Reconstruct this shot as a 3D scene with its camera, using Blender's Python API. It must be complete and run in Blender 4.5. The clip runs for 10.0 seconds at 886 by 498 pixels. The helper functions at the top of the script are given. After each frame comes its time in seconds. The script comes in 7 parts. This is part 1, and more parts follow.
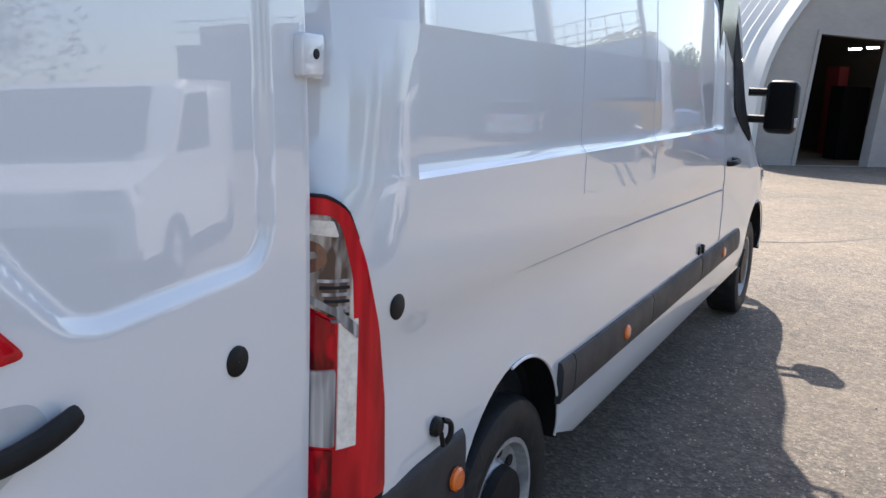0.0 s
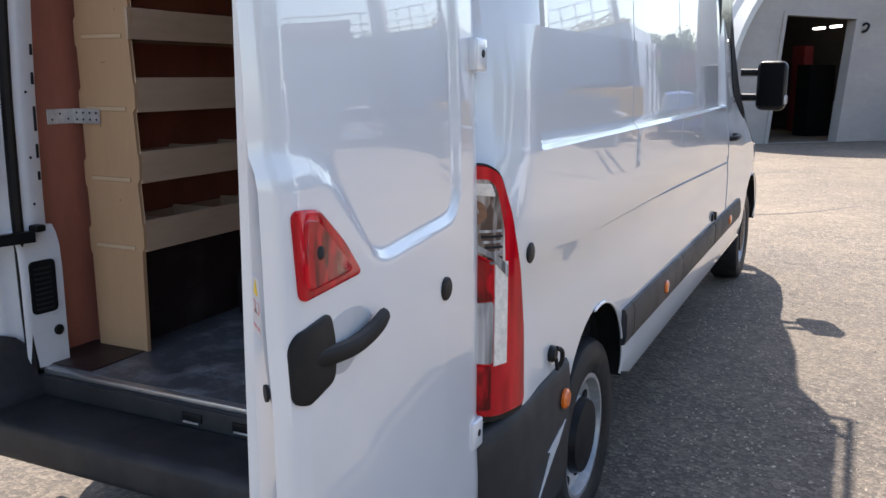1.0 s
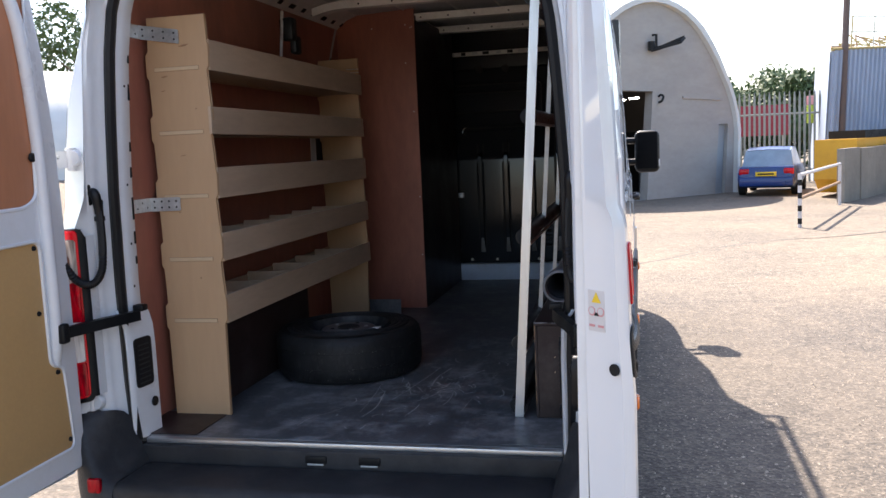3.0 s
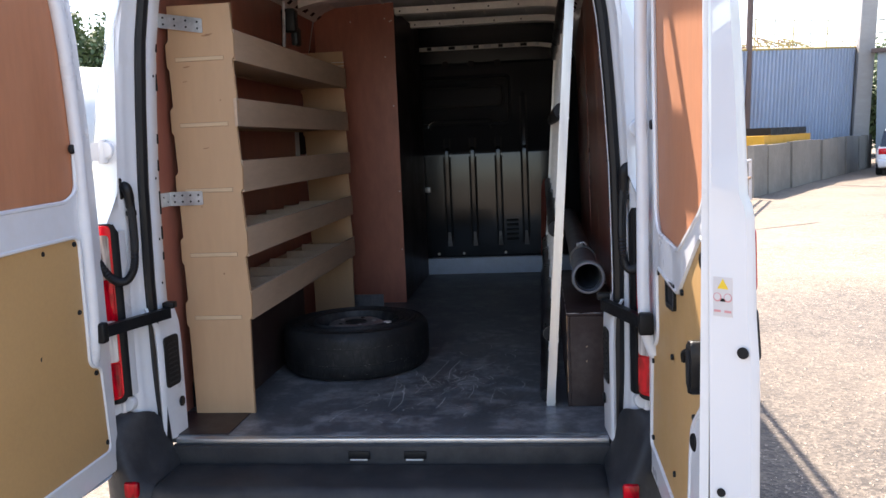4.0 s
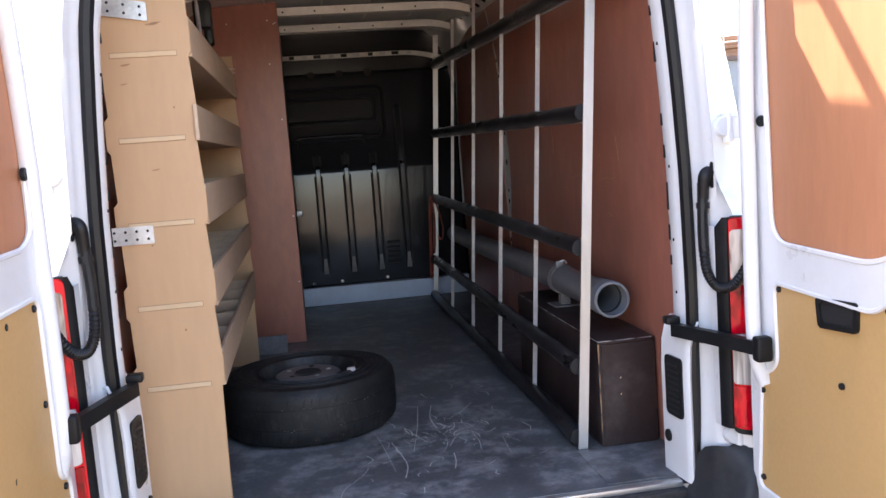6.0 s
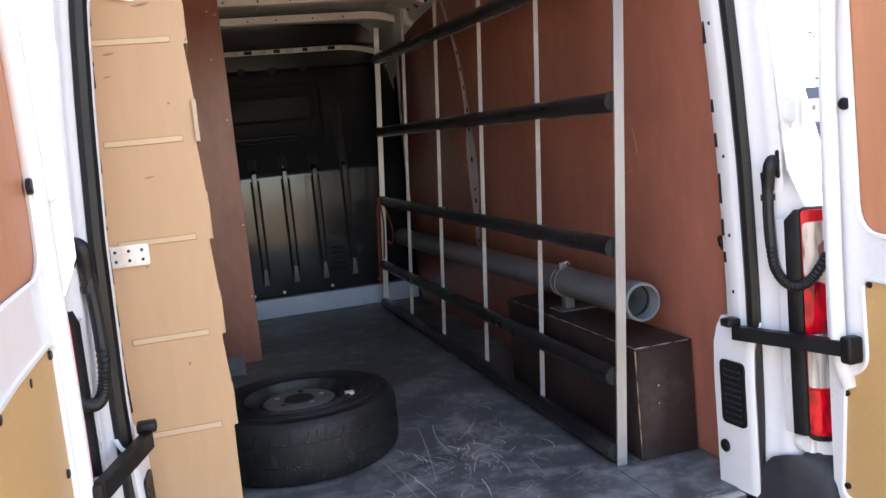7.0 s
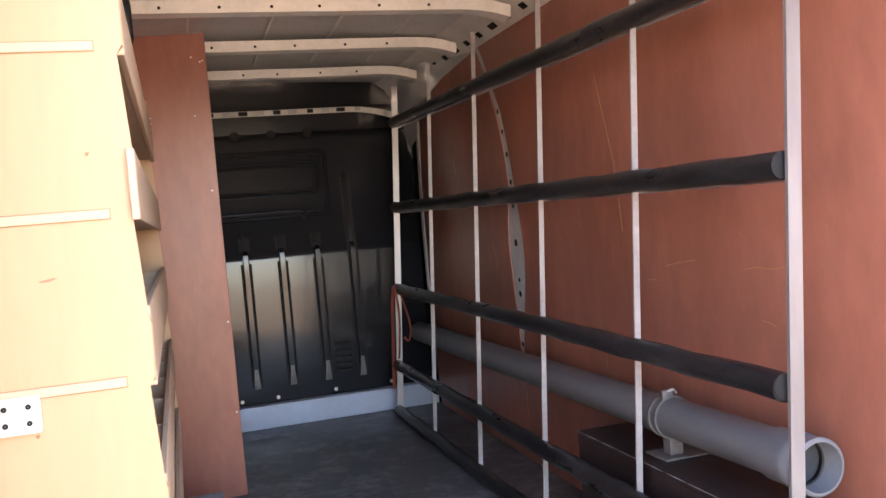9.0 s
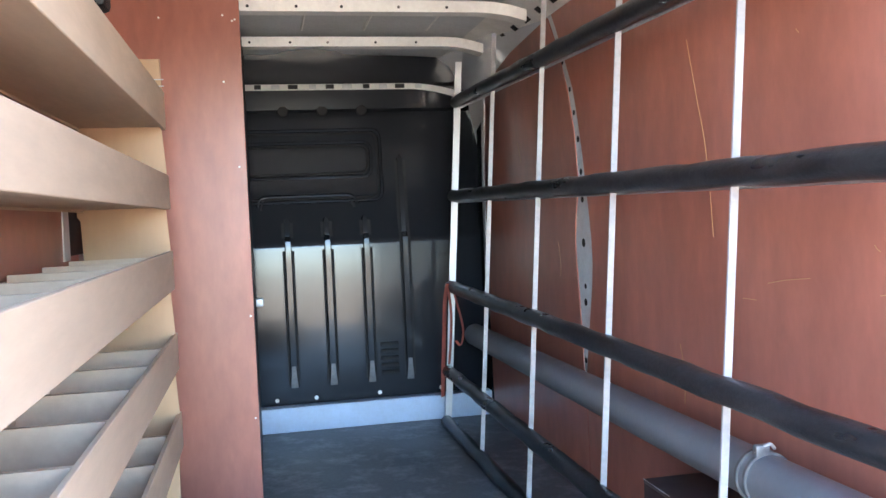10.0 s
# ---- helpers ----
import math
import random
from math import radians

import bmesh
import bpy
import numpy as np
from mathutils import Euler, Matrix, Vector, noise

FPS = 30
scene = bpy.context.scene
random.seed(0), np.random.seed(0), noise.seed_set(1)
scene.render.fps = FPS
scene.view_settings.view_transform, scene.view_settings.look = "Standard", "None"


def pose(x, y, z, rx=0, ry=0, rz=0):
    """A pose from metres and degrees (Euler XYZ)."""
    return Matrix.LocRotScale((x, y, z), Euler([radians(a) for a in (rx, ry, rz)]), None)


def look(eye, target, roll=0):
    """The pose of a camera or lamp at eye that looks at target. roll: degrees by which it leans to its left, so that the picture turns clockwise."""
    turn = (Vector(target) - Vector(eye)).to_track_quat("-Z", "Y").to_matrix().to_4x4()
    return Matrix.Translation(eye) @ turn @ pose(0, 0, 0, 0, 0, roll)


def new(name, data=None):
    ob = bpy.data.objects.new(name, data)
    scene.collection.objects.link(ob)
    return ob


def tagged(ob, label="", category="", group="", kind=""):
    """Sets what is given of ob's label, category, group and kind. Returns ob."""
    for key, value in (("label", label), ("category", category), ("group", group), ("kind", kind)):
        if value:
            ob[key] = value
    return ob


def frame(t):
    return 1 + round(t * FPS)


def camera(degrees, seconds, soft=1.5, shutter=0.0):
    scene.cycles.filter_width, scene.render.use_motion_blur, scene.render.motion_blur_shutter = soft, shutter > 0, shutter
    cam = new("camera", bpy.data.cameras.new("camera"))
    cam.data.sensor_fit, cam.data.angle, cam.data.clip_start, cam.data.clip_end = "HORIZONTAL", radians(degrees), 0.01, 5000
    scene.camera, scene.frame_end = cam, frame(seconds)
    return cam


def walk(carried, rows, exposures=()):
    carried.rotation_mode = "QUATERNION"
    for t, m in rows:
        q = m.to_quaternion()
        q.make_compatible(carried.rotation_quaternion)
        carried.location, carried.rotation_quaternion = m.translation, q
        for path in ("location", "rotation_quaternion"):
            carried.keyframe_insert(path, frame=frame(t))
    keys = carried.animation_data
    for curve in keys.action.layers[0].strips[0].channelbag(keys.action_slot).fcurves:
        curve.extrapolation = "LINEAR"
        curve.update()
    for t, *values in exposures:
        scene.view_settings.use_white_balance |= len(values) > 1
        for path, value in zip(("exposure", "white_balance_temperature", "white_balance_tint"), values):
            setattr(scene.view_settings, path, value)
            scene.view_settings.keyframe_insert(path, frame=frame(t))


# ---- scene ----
cam = camera(54.2, 10.0)
PATH = [
    (0, (1.879, -1.46, 1.591), (0.975, 0.283, 1.207), 2.5),
    (0.5, (1.811, -1.736, 1.583), (0.933, 0.016, 1.184), 0.3),
    (1, (1.749, -2.03, 1.578), (0.903, -0.261, 1.184), 0.1),
    (1.5, (1.642, -2.296, 1.602), (0.86, -0.491, 1.243), 0.3),
    (2, (1.45, -2.514, 1.607), (0.775, -0.657, 1.298), -0.5),
    (2.5, (1.293, -2.71, 1.59), (0.719, -0.813, 1.324), -0.6),
    (2.7, (1.221, -2.772, 1.592), (0.69, -0.86, 1.348), -1.6),
    (3.8, (0.648, -2.981, 1.605), (0.402, -1.009, 1.378), -2.4),
    (4, (0.591, -2.955, 1.606), (0.359, -0.984, 1.361), -2.4),
    (4.5, (0.367, -2.851, 1.63), (0.205, -0.874, 1.369), -2.6),
    (5, (0.125, -2.718, 1.613), (0.131, -0.732, 1.374), -2.1),
    (5.5, (-0.114, -2.581, 1.616), (0.087, -0.604, 1.394), -2.2),
    (5.7, (-0.165, -2.518, 1.619), (0.076, -0.545, 1.397), -2.9),
    (6.8, (-0.579, -2.114, 1.634), (-0.063, -0.199, 1.377), -6.0),
    (7, (-0.618, -2.037, 1.643), (-0.06, -0.132, 1.392), -5.7),
    (7.5, (-0.666, -1.814, 1.642), (-0.056, 0.076, 1.409), -5.5),
    (8, (-0.643, -1.576, 1.66), (-0.027, 0.318, 1.474), -4.7),
    (8.5, (-0.585, -1.334, 1.662), (0.026, 0.568, 1.555), -4.6),
    (9, (-0.507, -1.096, 1.665), (0.078, 0.815, 1.587), -5.0),
    (9.5, (-0.374, -0.864, 1.67), (0.125, 1.072, 1.594), -3.8),
    (10, (-0.281, -0.65, 1.655), (0.129, 1.306, 1.569), -2.4),
]
EXPOSURES = [(0, 0.98, 6600, 12), (1.0, 1.12, 6700, 13), (2.0, 1.38, 6700, 14), (2.7, 1.48, 6800, 15), (4.0, 1.88, 6950, 16), (4.5, 2.18, 6950, 18), (5.5, 2.72, 7120, 20), (7.0, 3.02, 7850, 17), (8.0, 3.45, 8200, 18), (8.5, 3.85, 8600, 23), (9.0, 4.12, 7900, 23), (9.5, 4.40, 5750, 3), (9.8, 4.80, 5700, 2), (10, 5.05, 6050, 8)]
walk(cam, [(t, look(eye, target, roll)) for t, eye, target, roll in PATH], EXPOSURES)

# ---- world and sun ----
SUN_WAY = Vector((0.328, -0.70, -1.0)).normalized()
world = bpy.data.worlds.new("sky")
scene.world = world
world.use_nodes = True
wn, wl = world.node_tree.nodes, world.node_tree.links
sky = wn.new("ShaderNodeTexSky")
sky.sky_type, sky.sun_disc = "NISHITA", False
sky.sun_elevation = math.asin(-SUN_WAY.z)
sky.sun_rotation = math.atan2(-SUN_WAY.x, -SUN_WAY.y)
sky.air_density, sky.dust_density, sky.ozone_density = 1.0, 1.2, 1.5
wl.new(sky.outputs[0], wn["Background"].inputs[0])
wn["Background"].inputs[1].default_value = 0.15
sun = new("sun", bpy.data.lights.new("sun", "SUN"))
sun.data.energy, sun.data.angle, sun.data.color = 4.6, radians(0.6), (1.0, 0.95, 0.87)
sun.rotation_mode = "QUATERNION"
sun.rotation_quaternion = SUN_WAY.to_track_quat("-Z", "Y")

# ---- materials ----


def material(name, colour, rough=0.5, metal=0.0, coat=0.0, vary=0.12, size=6.0, fine=60.0, bump=0.0, bump_size=120.0,
             stain=None, stain_amount=0.0, stain_size=2.5, stretch=(1, 1, 1), per_piece=0.0, rough_vary=0.1, stain_edge=(0.46, 0.80), spec=0.5):
    """A surface with coarse and fine variation of colour, stains, uneven gloss and fine relief, in metres."""
    m = bpy.data.materials.new(name)
    m.use_nodes = True
    n, k = m.node_tree.nodes, m.node_tree.links
    b = n["Principled BSDF"]
    tc = n.new("ShaderNodeTexCoord")
    mp = n.new("ShaderNodeMapping")
    mp.inputs["Scale"].default_value = stretch
    k.new(tc.outputs["Object"], mp.inputs[0])

    def noise_at(scale, detail=4.0, rough_=0.6):
        t = n.new("ShaderNodeTexNoise")
        t.inputs["Scale"].default_value, t.inputs["Detail"].default_value, t.inputs["Roughness"].default_value = scale, detail, rough_
        k.new(mp.outputs[0], t.inputs["Vector"])
        return t.outputs["Fac"]

    coarse, grain = noise_at(size), noise_at(fine, 3.0)
    mix = n.new("ShaderNodeMath")
    mix.operation = "MULTIPLY_ADD"
    k.new(grain, mix.inputs[0])
    mix.inputs[1].default_value = 0.5
    k.new(coarse, mix.inputs[2])
    ramp = n.new("ShaderNodeValToRGB")
    c = Vector(colour)
    dark, light = c * (1 - vary), c * (1 + vary)
    ramp.color_ramp.elements[0].position, ramp.color_ramp.elements[1].position = 0.45, 1.05
    ramp.color_ramp.elements[0].color = (*dark, 1)
    ramp.color_ramp.elements[1].color = (*[min(v, 1.0) for v in light], 1)
    k.new(mix.outputs[0], ramp.inputs[0])
    out = ramp.outputs[0]
    if stain:
        sn = noise_at(stain_size, 6.0, 0.7)
        sr = n.new("ShaderNodeValToRGB")
        sr.color_ramp.elements[0].position, sr.color_ramp.elements[1].position = stain_edge
        sr.color_ramp.elements[1].color = (stain_amount,) * 3 + (1,)
        k.new(sn, sr.inputs[0])
        sm = n.new("ShaderNodeMix")
        sm.data_type = "RGBA"
        k.new(sr.outputs[0], sm.inputs["Factor"])
        k.new(out, sm.inputs["A"])
        sm.inputs["B"].default_value = (*stain, 1)
        out = sm.outputs["Result"]
    if per_piece:
        oi = n.new("ShaderNodeObjectInfo")
        hv = n.new("ShaderNodeHueSaturation")
        mr = n.new("ShaderNodeMapRange")
        mr.inputs["To Min"].default_value, mr.inputs["To Max"].default_value = 1 - per_piece, 1 + per_piece
        k.new(oi.outputs["Random"], mr.inputs["Value"])
        k.new(mr.outputs[0], hv.inputs["Value"])
        k.new(out, hv.inputs["Color"])
        out = hv.outputs[0]
    k.new(out, b.inputs["Base Color"])
    rr = n.new("ShaderNodeMapRange")
    rr.inputs["From Min"].default_value, rr.inputs["From Max"].default_value = 0.3, 0.7
    rr.inputs["To Min"].default_value, rr.inputs["To Max"].default_value = max(rough - rough_vary, 0.02), min(rough + rough_vary, 1.0)
    k.new(coarse, rr.inputs["Value"])
    k.new(rr.outputs[0], b.inputs["Roughness"])
    b.inputs["Metallic"].default_value = metal
    b.inputs["Specular IOR Level"].default_value = spec
    if coat:
        b.inputs["Coat Weight"].default_value, b.inputs["Coat Roughness"].default_value, b.inputs["Coat IOR"].default_value = coat, 0.02, 1.5
    if bump:
        bn = n.new("ShaderNodeBump")
        bn.inputs["Strength"].default_value, bn.inputs["Distance"].default_value = bump, 0.004
        k.new(noise_at(bump_size, 5.0), bn.inputs["Height"])
        k.new(bn.outputs[0], b.inputs["Normal"])
    return m




def car_paint(name, colour):
    """Clean even body paint under a clear coat."""
    m = bpy.data.materials.new(name)
    m.use_nodes = True
    b = m.node_tree.nodes["Principled BSDF"]
    b.inputs["Base Color"].default_value = (*colour, 1)
    b.inputs["Roughness"].default_value = 0.28
    b.inputs["Coat Weight"].default_value, b.inputs["Coat Roughness"].default_value, b.inputs["Coat IOR"].default_value = 1.0, 0.02, 1.75
    return m


WHITE = car_paint("white_paint", (0.685, 0.70, 0.72))
PARKED = car_paint("bright_white_paint", (0.82, 0.82, 0.82))
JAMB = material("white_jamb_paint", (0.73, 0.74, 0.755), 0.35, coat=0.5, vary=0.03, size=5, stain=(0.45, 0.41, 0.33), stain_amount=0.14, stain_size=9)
PLASTIC = material("black_plastic", (0.009, 0.0095, 0.0105), 0.40, vary=0.3, bump=0.2, bump_size=500, stain=(0.05, 0.047, 0.043), stain_amount=0.2, stain_size=8, spec=0.2)
SLEEVE = material("glossy_black_rubber", (0.009, 0.009, 0.010), 0.38, vary=0.3, bump=0.3, bump_size=220, spec=0.3)
BUMPER = material("grey_black_plastic", (0.024, 0.025, 0.028), 0.5, vary=0.25, bump=0.25, bump_size=500, stain=(0.16, 0.15, 0.14), stain_amount=0.25, stain_size=5, spec=0.3)
RUBBER = material("rubber", (0.013, 0.0135, 0.0145), 0.55, vary=0.35, size=9, bump=0.35, bump_size=120, stain=(0.10, 0.096, 0.092), stain_amount=0.35, stain_size=22, spec=0.3, stain_edge=(0.52, 0.82))
SEAL = material("seal_rubber", (0.007, 0.007, 0.008), 0.45, vary=0.3, spec=0.3)
FOAM = material("foam_sleeve", (0.010, 0.0105, 0.012), 0.34, vary=0.35, size=9, bump=0.3, bump_size=140, stain=(0.17, 0.17, 0.175), stain_amount=0.30, stain_size=10, stretch=(1, 0.35, 1), spec=0.45)
AMBER = material("amber_lens", (0.95, 0.17, 0.008), 0.15, coat=1.0, vary=0.15, size=60, fine=300, bump=0.4, bump_size=500)
BULB = material("amber_bulb", (0.20, 0.085, 0.05), 0.2, coat=0.5, vary=0.3, size=30)
STRIP = material("ribbed_clear_strip", (0.80, 0.74, 0.66), 0.15, coat=0.8, vary=0.16, size=60)
BROWN_PLY = material("brown_faced_plywood", (0.400, 0.146, 0.098), 0.36, vary=0.24, size=2.0, fine=22, stretch=(1, 0.8, 0.35), bump=0.04, bump_size=60, rough_vary=0.08, stain=(0.21, 0.074, 0.052), stain_amount=0.70, stain_size=2.8, stain_edge=(0.42, 0.72))
DARK_PLY = material("dark_brown_plywood", (0.030, 0.018, 0.017), 0.46, vary=0.35, size=3, fine=50, bump=0.12, stain=(0.115, 0.095, 0.09), stain_amount=0.45, stain_size=5, stain_edge=(0.52, 0.78), spec=0.35)
DOOR_PLY = material("reddish_plywood_panel", (0.46, 0.19, 0.095), 0.5, vary=0.14, size=2.4, fine=45, stretch=(1, 1, 0.2), bump=0.05, stain=(0.5, 0.28, 0.16), stain_amount=0.3, stain_size=2)
TAN = material("tan_hardboard", (0.52, 0.315, 0.130), 0.5, vary=0.08, size=3, fine=80, stain=(0.25, 0.16, 0.08), stain_amount=0.12, stain_size=3)
SHELF = material("birch_plywood", (0.50, 0.315, 0.175), 0.55, vary=0.09, size=2.0, fine=36, stretch=(1, 1, 0.18), bump=0.05, bump_size=120, stain=(0.40, 0.25, 0.13), stain_amount=0.18, stain_size=3.5)
SHELF_IN = material("raw_plywood", (0.53, 0.385, 0.265), 0.65, vary=0.14, size=3.0, fine=40, stretch=(1, 0.2, 1), bump=0.06, stain=(0.25, 0.17, 0.11), stain_amount=0.35, stain_size=4)
FLOOR = material("worn_floor_coating", (0.100, 0.105, 0.112), 0.42, vary=0.38, size=4, fine=60, bump=0.16, bump_size=180, stain=(0.40, 0.40, 0.40), stain_amount=0.80, stain_size=8, rough_vary=0.14, stain_edge=(0.48, 0.76))
BLACK_STEEL = material("black_painted_steel", (0.016, 0.018, 0.022), 0.17, coat=0.12, spec=0.38, vary=0.06, size=2, fine=40, rough_vary=0.02)
KICK = material("pale_grey_step", (0.47, 0.55, 0.68), 0.5, vary=0.08, stain=(0.28, 0.28, 0.28), stain_amount=0.3, stain_size=9)
CREAM = material("primed_roof_steel", (0.84, 0.83, 0.78), 0.42, vary=0.10, size=5, stain=(0.30, 0.28, 0.24), stain_amount=0.3, stain_size=7)
GREY_SKIN = material("grey_roof_skin", (0.60, 0.61, 0.60), 0.4, vary=0.25, size=4, stain=(0.5, 0.5, 0.48), stain_amount=0.4, stain_size=4)
ALU = material("aluminium_bar", (0.60, 0.615, 0.63), 0.38, metal=0.85, vary=0.10, size=20, stretch=(1, 1, 0.1), stain=(0.4, 0.4, 0.4), stain_amount=0.4, stain_size=20)
ROD = material("bright_rod", (0.46, 0.46, 0.47), 0.38, metal=0.4, vary=0.14, size=15, stain=(0.25, 0.24, 0.23), stain_amount=0.3, stain_size=25)
PILLAR_STEEL = material("dull_zinc_steel", (0.62, 0.64, 0.66), 0.5, metal=0.15, vary=0.15, size=12)
GALV = material("galvanised_steel", (0.55, 0.56, 0.57), 0.4, metal=0.7, vary=0.25, size=25, fine=90)
PIPE = material("grey_plastic_pipe", (0.175, 0.186, 0.205), 0.42, vary=0.10, size=8, stain=(0.33, 0.33, 0.33), stain_amount=0.3, stain_size=8)
STRAP = material("red_webbing", (0.28, 0.07, 0.05), 0.8, vary=0.3, size=30, bump=0.4, bump_size=400)
# flat pieces of it paint the shade of holes and slots; also plain black parts
HOLE = material("hole_shade_and_black", (0.008, 0.008, 0.009), 0.8, vary=0.3)
RIM = material("silver_wheel_paint", (0.42, 0.43, 0.44), 0.4, metal=0.5, vary=0.2, size=15, stain=(0.2, 0.16, 0.12), stain_amount=0.4, stain_size=12)
BLACK_RIM = material("black_rim_paint", (0.018, 0.0185, 0.020), 0.5, vary=0.35, size=14, stain=(0.16, 0.15, 0.14), stain_amount=0.45, stain_size=16, spec=0.3)
DARK_RIM = material("dark_steel_rim", (0.17, 0.17, 0.178), 0.45, metal=0.4, vary=0.3, size=15, stain=(0.3, 0.26, 0.22), stain_amount=0.4, stain_size=18)
STICKER = material("sticker_paper", (0.62, 0.58, 0.56), 0.5, vary=0.05)
# shade of seams, body crease and finger recess, painted as greys on white panels
SEAM = material("seam_shade_pale", (0.58, 0.59, 0.60), 0.8, vary=0.1)
CREASE = material("groove_shade_grey", (0.36, 0.37, 0.385), 0.8, vary=0.1)
CUP = material("recess_shade_grey", (0.46, 0.47, 0.48), 0.4, vary=0.1)
SCRATCH = material("bare_scratch", (0.62, 0.62, 0.60), 0.6, vary=0.2)
KNOCK = material("dusty_grit", (0.20, 0.20, 0.195), 0.8, vary=0.4, size=60)
# base colour set dark in place of the dim inside of the hut
HUT_IN = material("shade_dark_workshop_lining", (0.085, 0.072, 0.065), 0.9, vary=0.25, size=1.0)
LIME = material("lime_board", (0.45, 0.55, 0.06), 0.6, vary=0.1)
YELLOW = material("yellow_paint", (0.72, 0.36, 0.02), 0.5, vary=0.12, size=2, stain=(0.25, 0.11, 0.04), stain_amount=0.4, stain_size=2)
RAIL = material("pale_rail_paint", (0.55, 0.53, 0.45), 0.6, vary=0.15, size=3)
BRICK = material("brown_boarding", (0.32, 0.17, 0.10), 0.8, vary=0.25, size=2.5, fine=12, stretch=(0.4, 0.4, 3))
OCHRE = material("faded_yellow_paint", (0.40, 0.29, 0.10), 0.6, vary=0.2, size=3)
TRI = material("warning_yellow", (0.85, 0.55, 0.03), 0.5, vary=0.03)
PINK = material("pink_print", (0.62, 0.28, 0.28), 0.5, vary=0.05)
# flat black in place of the dim cab and of a dark mirror reflection
OPEN_DARK = material("unlit_glass_black", (0.008, 0.008, 0.009), 0.85, vary=0.2, spec=0.08)
GLASS_DARK = material("tinted_glass", (0.012, 0.014, 0.016), 0.05, coat=1.0, vary=0.1)
HUT = material("painted_brick_render", (0.37, 0.345, 0.318), 0.8, vary=0.09, size=0.9, fine=5, bump=0.12, bump_size=12, stretch=(1, 1, 2.2), stain=(0.24, 0.22, 0.20), stain_amount=0.45, stain_size=0.6)
SHEET = material("pale_corrugated_sheet", (0.60, 0.60, 0.57), 0.55, vary=0.10, size=0.8, stain=(0.40, 0.37, 0.32), stain_amount=0.35, stain_size=0.5)
BLUE_SHEET = material("blue_grey_cladding", (0.36, 0.42, 0.52), 0.5, vary=0.10, size=0.7, stain=(0.25, 0.27, 0.3), stain_amount=0.3, stain_size=0.5)
GREY_WALL = material("grey_building_sheet", (0.30, 0.33, 0.35), 0.6, vary=0.12, size=0.6, stain=(0.2, 0.2, 0.2), stain_amount=0.4, stain_size=0.4)
CONCRETE = material("concrete_panel", (0.24, 0.215, 0.18), 0.85, vary=0.2, size=1.5, fine=14, bump=0.5, bump_size=25, stain=(0.12, 0.105, 0.085), stain_amount=0.5, stain_size=0.9, per_piece=0.1)
FENCE = material("galvanised_pale", (0.22, 0.23, 0.21), 0.5, metal=0.3, vary=0.15, size=3)
RED_BOARD = material("red_board", (0.24, 0.022, 0.035), 0.6, vary=0.1)
LOCKER = material("dark_red_locker", (0.15, 0.018, 0.022), 0.6, vary=0.2, size=3)
BLUE_CAR = material("blue_car_paint", (0.004, 0.035, 0.17), 0.35, coat=0.25, vary=0.05)
# sky reflection painted into the glass as a pale base colour
CAR_GLASS = material("painted_sky_glass", (0.24, 0.32, 0.38), 0.1, coat=1.0, vary=0.2, size=3)
BARK = material("bark", (0.10, 0.075, 0.05), 0.9, vary=0.3, size=8, bump=0.5, bump_size=30)
LEAF = material("leaves", (0.105, 0.150, 0.055), 0.6, vary=0.35, size=1.2, fine=6)
LEAF_DARK = material("hedge_leaves", (0.085, 0.125, 0.045), 0.6, vary=0.35, size=1.2, fine=6)
WOOD = material("weathered_timber", (0.30, 0.19, 0.11), 0.8, vary=0.2, size=3, stretch=(1, 1, 0.2))
BROWN_POLE = material("brown_painted_pole", (0.13, 0.085, 0.07), 0.6, vary=0.15)


def lens_material(name, low, high, cells, stretch, rough=0.04):
    """Moulded lamp plastic: a smooth front, with the light and dark of reflector facets painted into its colour."""
    m = bpy.data.materials.new(name)
    m.use_nodes = True
    n, k = m.node_tree.nodes, m.node_tree.links
    b = n["Principled BSDF"]
    tc, mp = n.new("ShaderNodeTexCoord"), n.new("ShaderNodeMapping")
    mp.inputs["Scale"].default_value = stretch
    k.new(tc.outputs["Object"], mp.inputs[0])
    vo, no = n.new("ShaderNodeTexVoronoi"), n.new("ShaderNodeTexNoise")
    vo.feature = "SMOOTH_F1"
    vo.inputs["Scale"].default_value, vo.inputs["Smoothness"].default_value = cells, 0.5
    no.inputs["Scale"].default_value, no.inputs["Detail"].default_value, no.inputs["Distortion"].default_value = 14.0, 3.0, 1.5
    k.new(mp.outputs[0], vo.inputs["Vector"])
    k.new(mp.outputs[0], no.inputs["Vector"])
    sp = n.new("ShaderNodeSeparateColor")
    k.new(vo.outputs["Color"], sp.inputs[0])
    av = n.new("ShaderNodeMath")
    av.operation = "MULTIPLY_ADD"
    av.inputs[1].default_value = 0.35
    k.new(sp.outputs[0], av.inputs[0])
    k.new(no.outputs["Fac"], av.inputs[2])
    r = n.new("ShaderNodeValToRGB")
    r.color_ramp.elements[0].position, r.color_ramp.elements[1].position = 0.45, 0.92
    r.color_ramp.elements[0].color, r.color_ramp.elements[1].color = (*low, 1), (*high, 1)
    k.new(av.outputs[0], r.inputs[0])
    k.new(r.outputs[0], b.inputs["Base Color"])
    b.inputs["Roughness"].default_value, b.inputs["IOR"].default_value = rough, 1.5
    b.inputs["Specular IOR Level"].default_value = 0.3
    return m


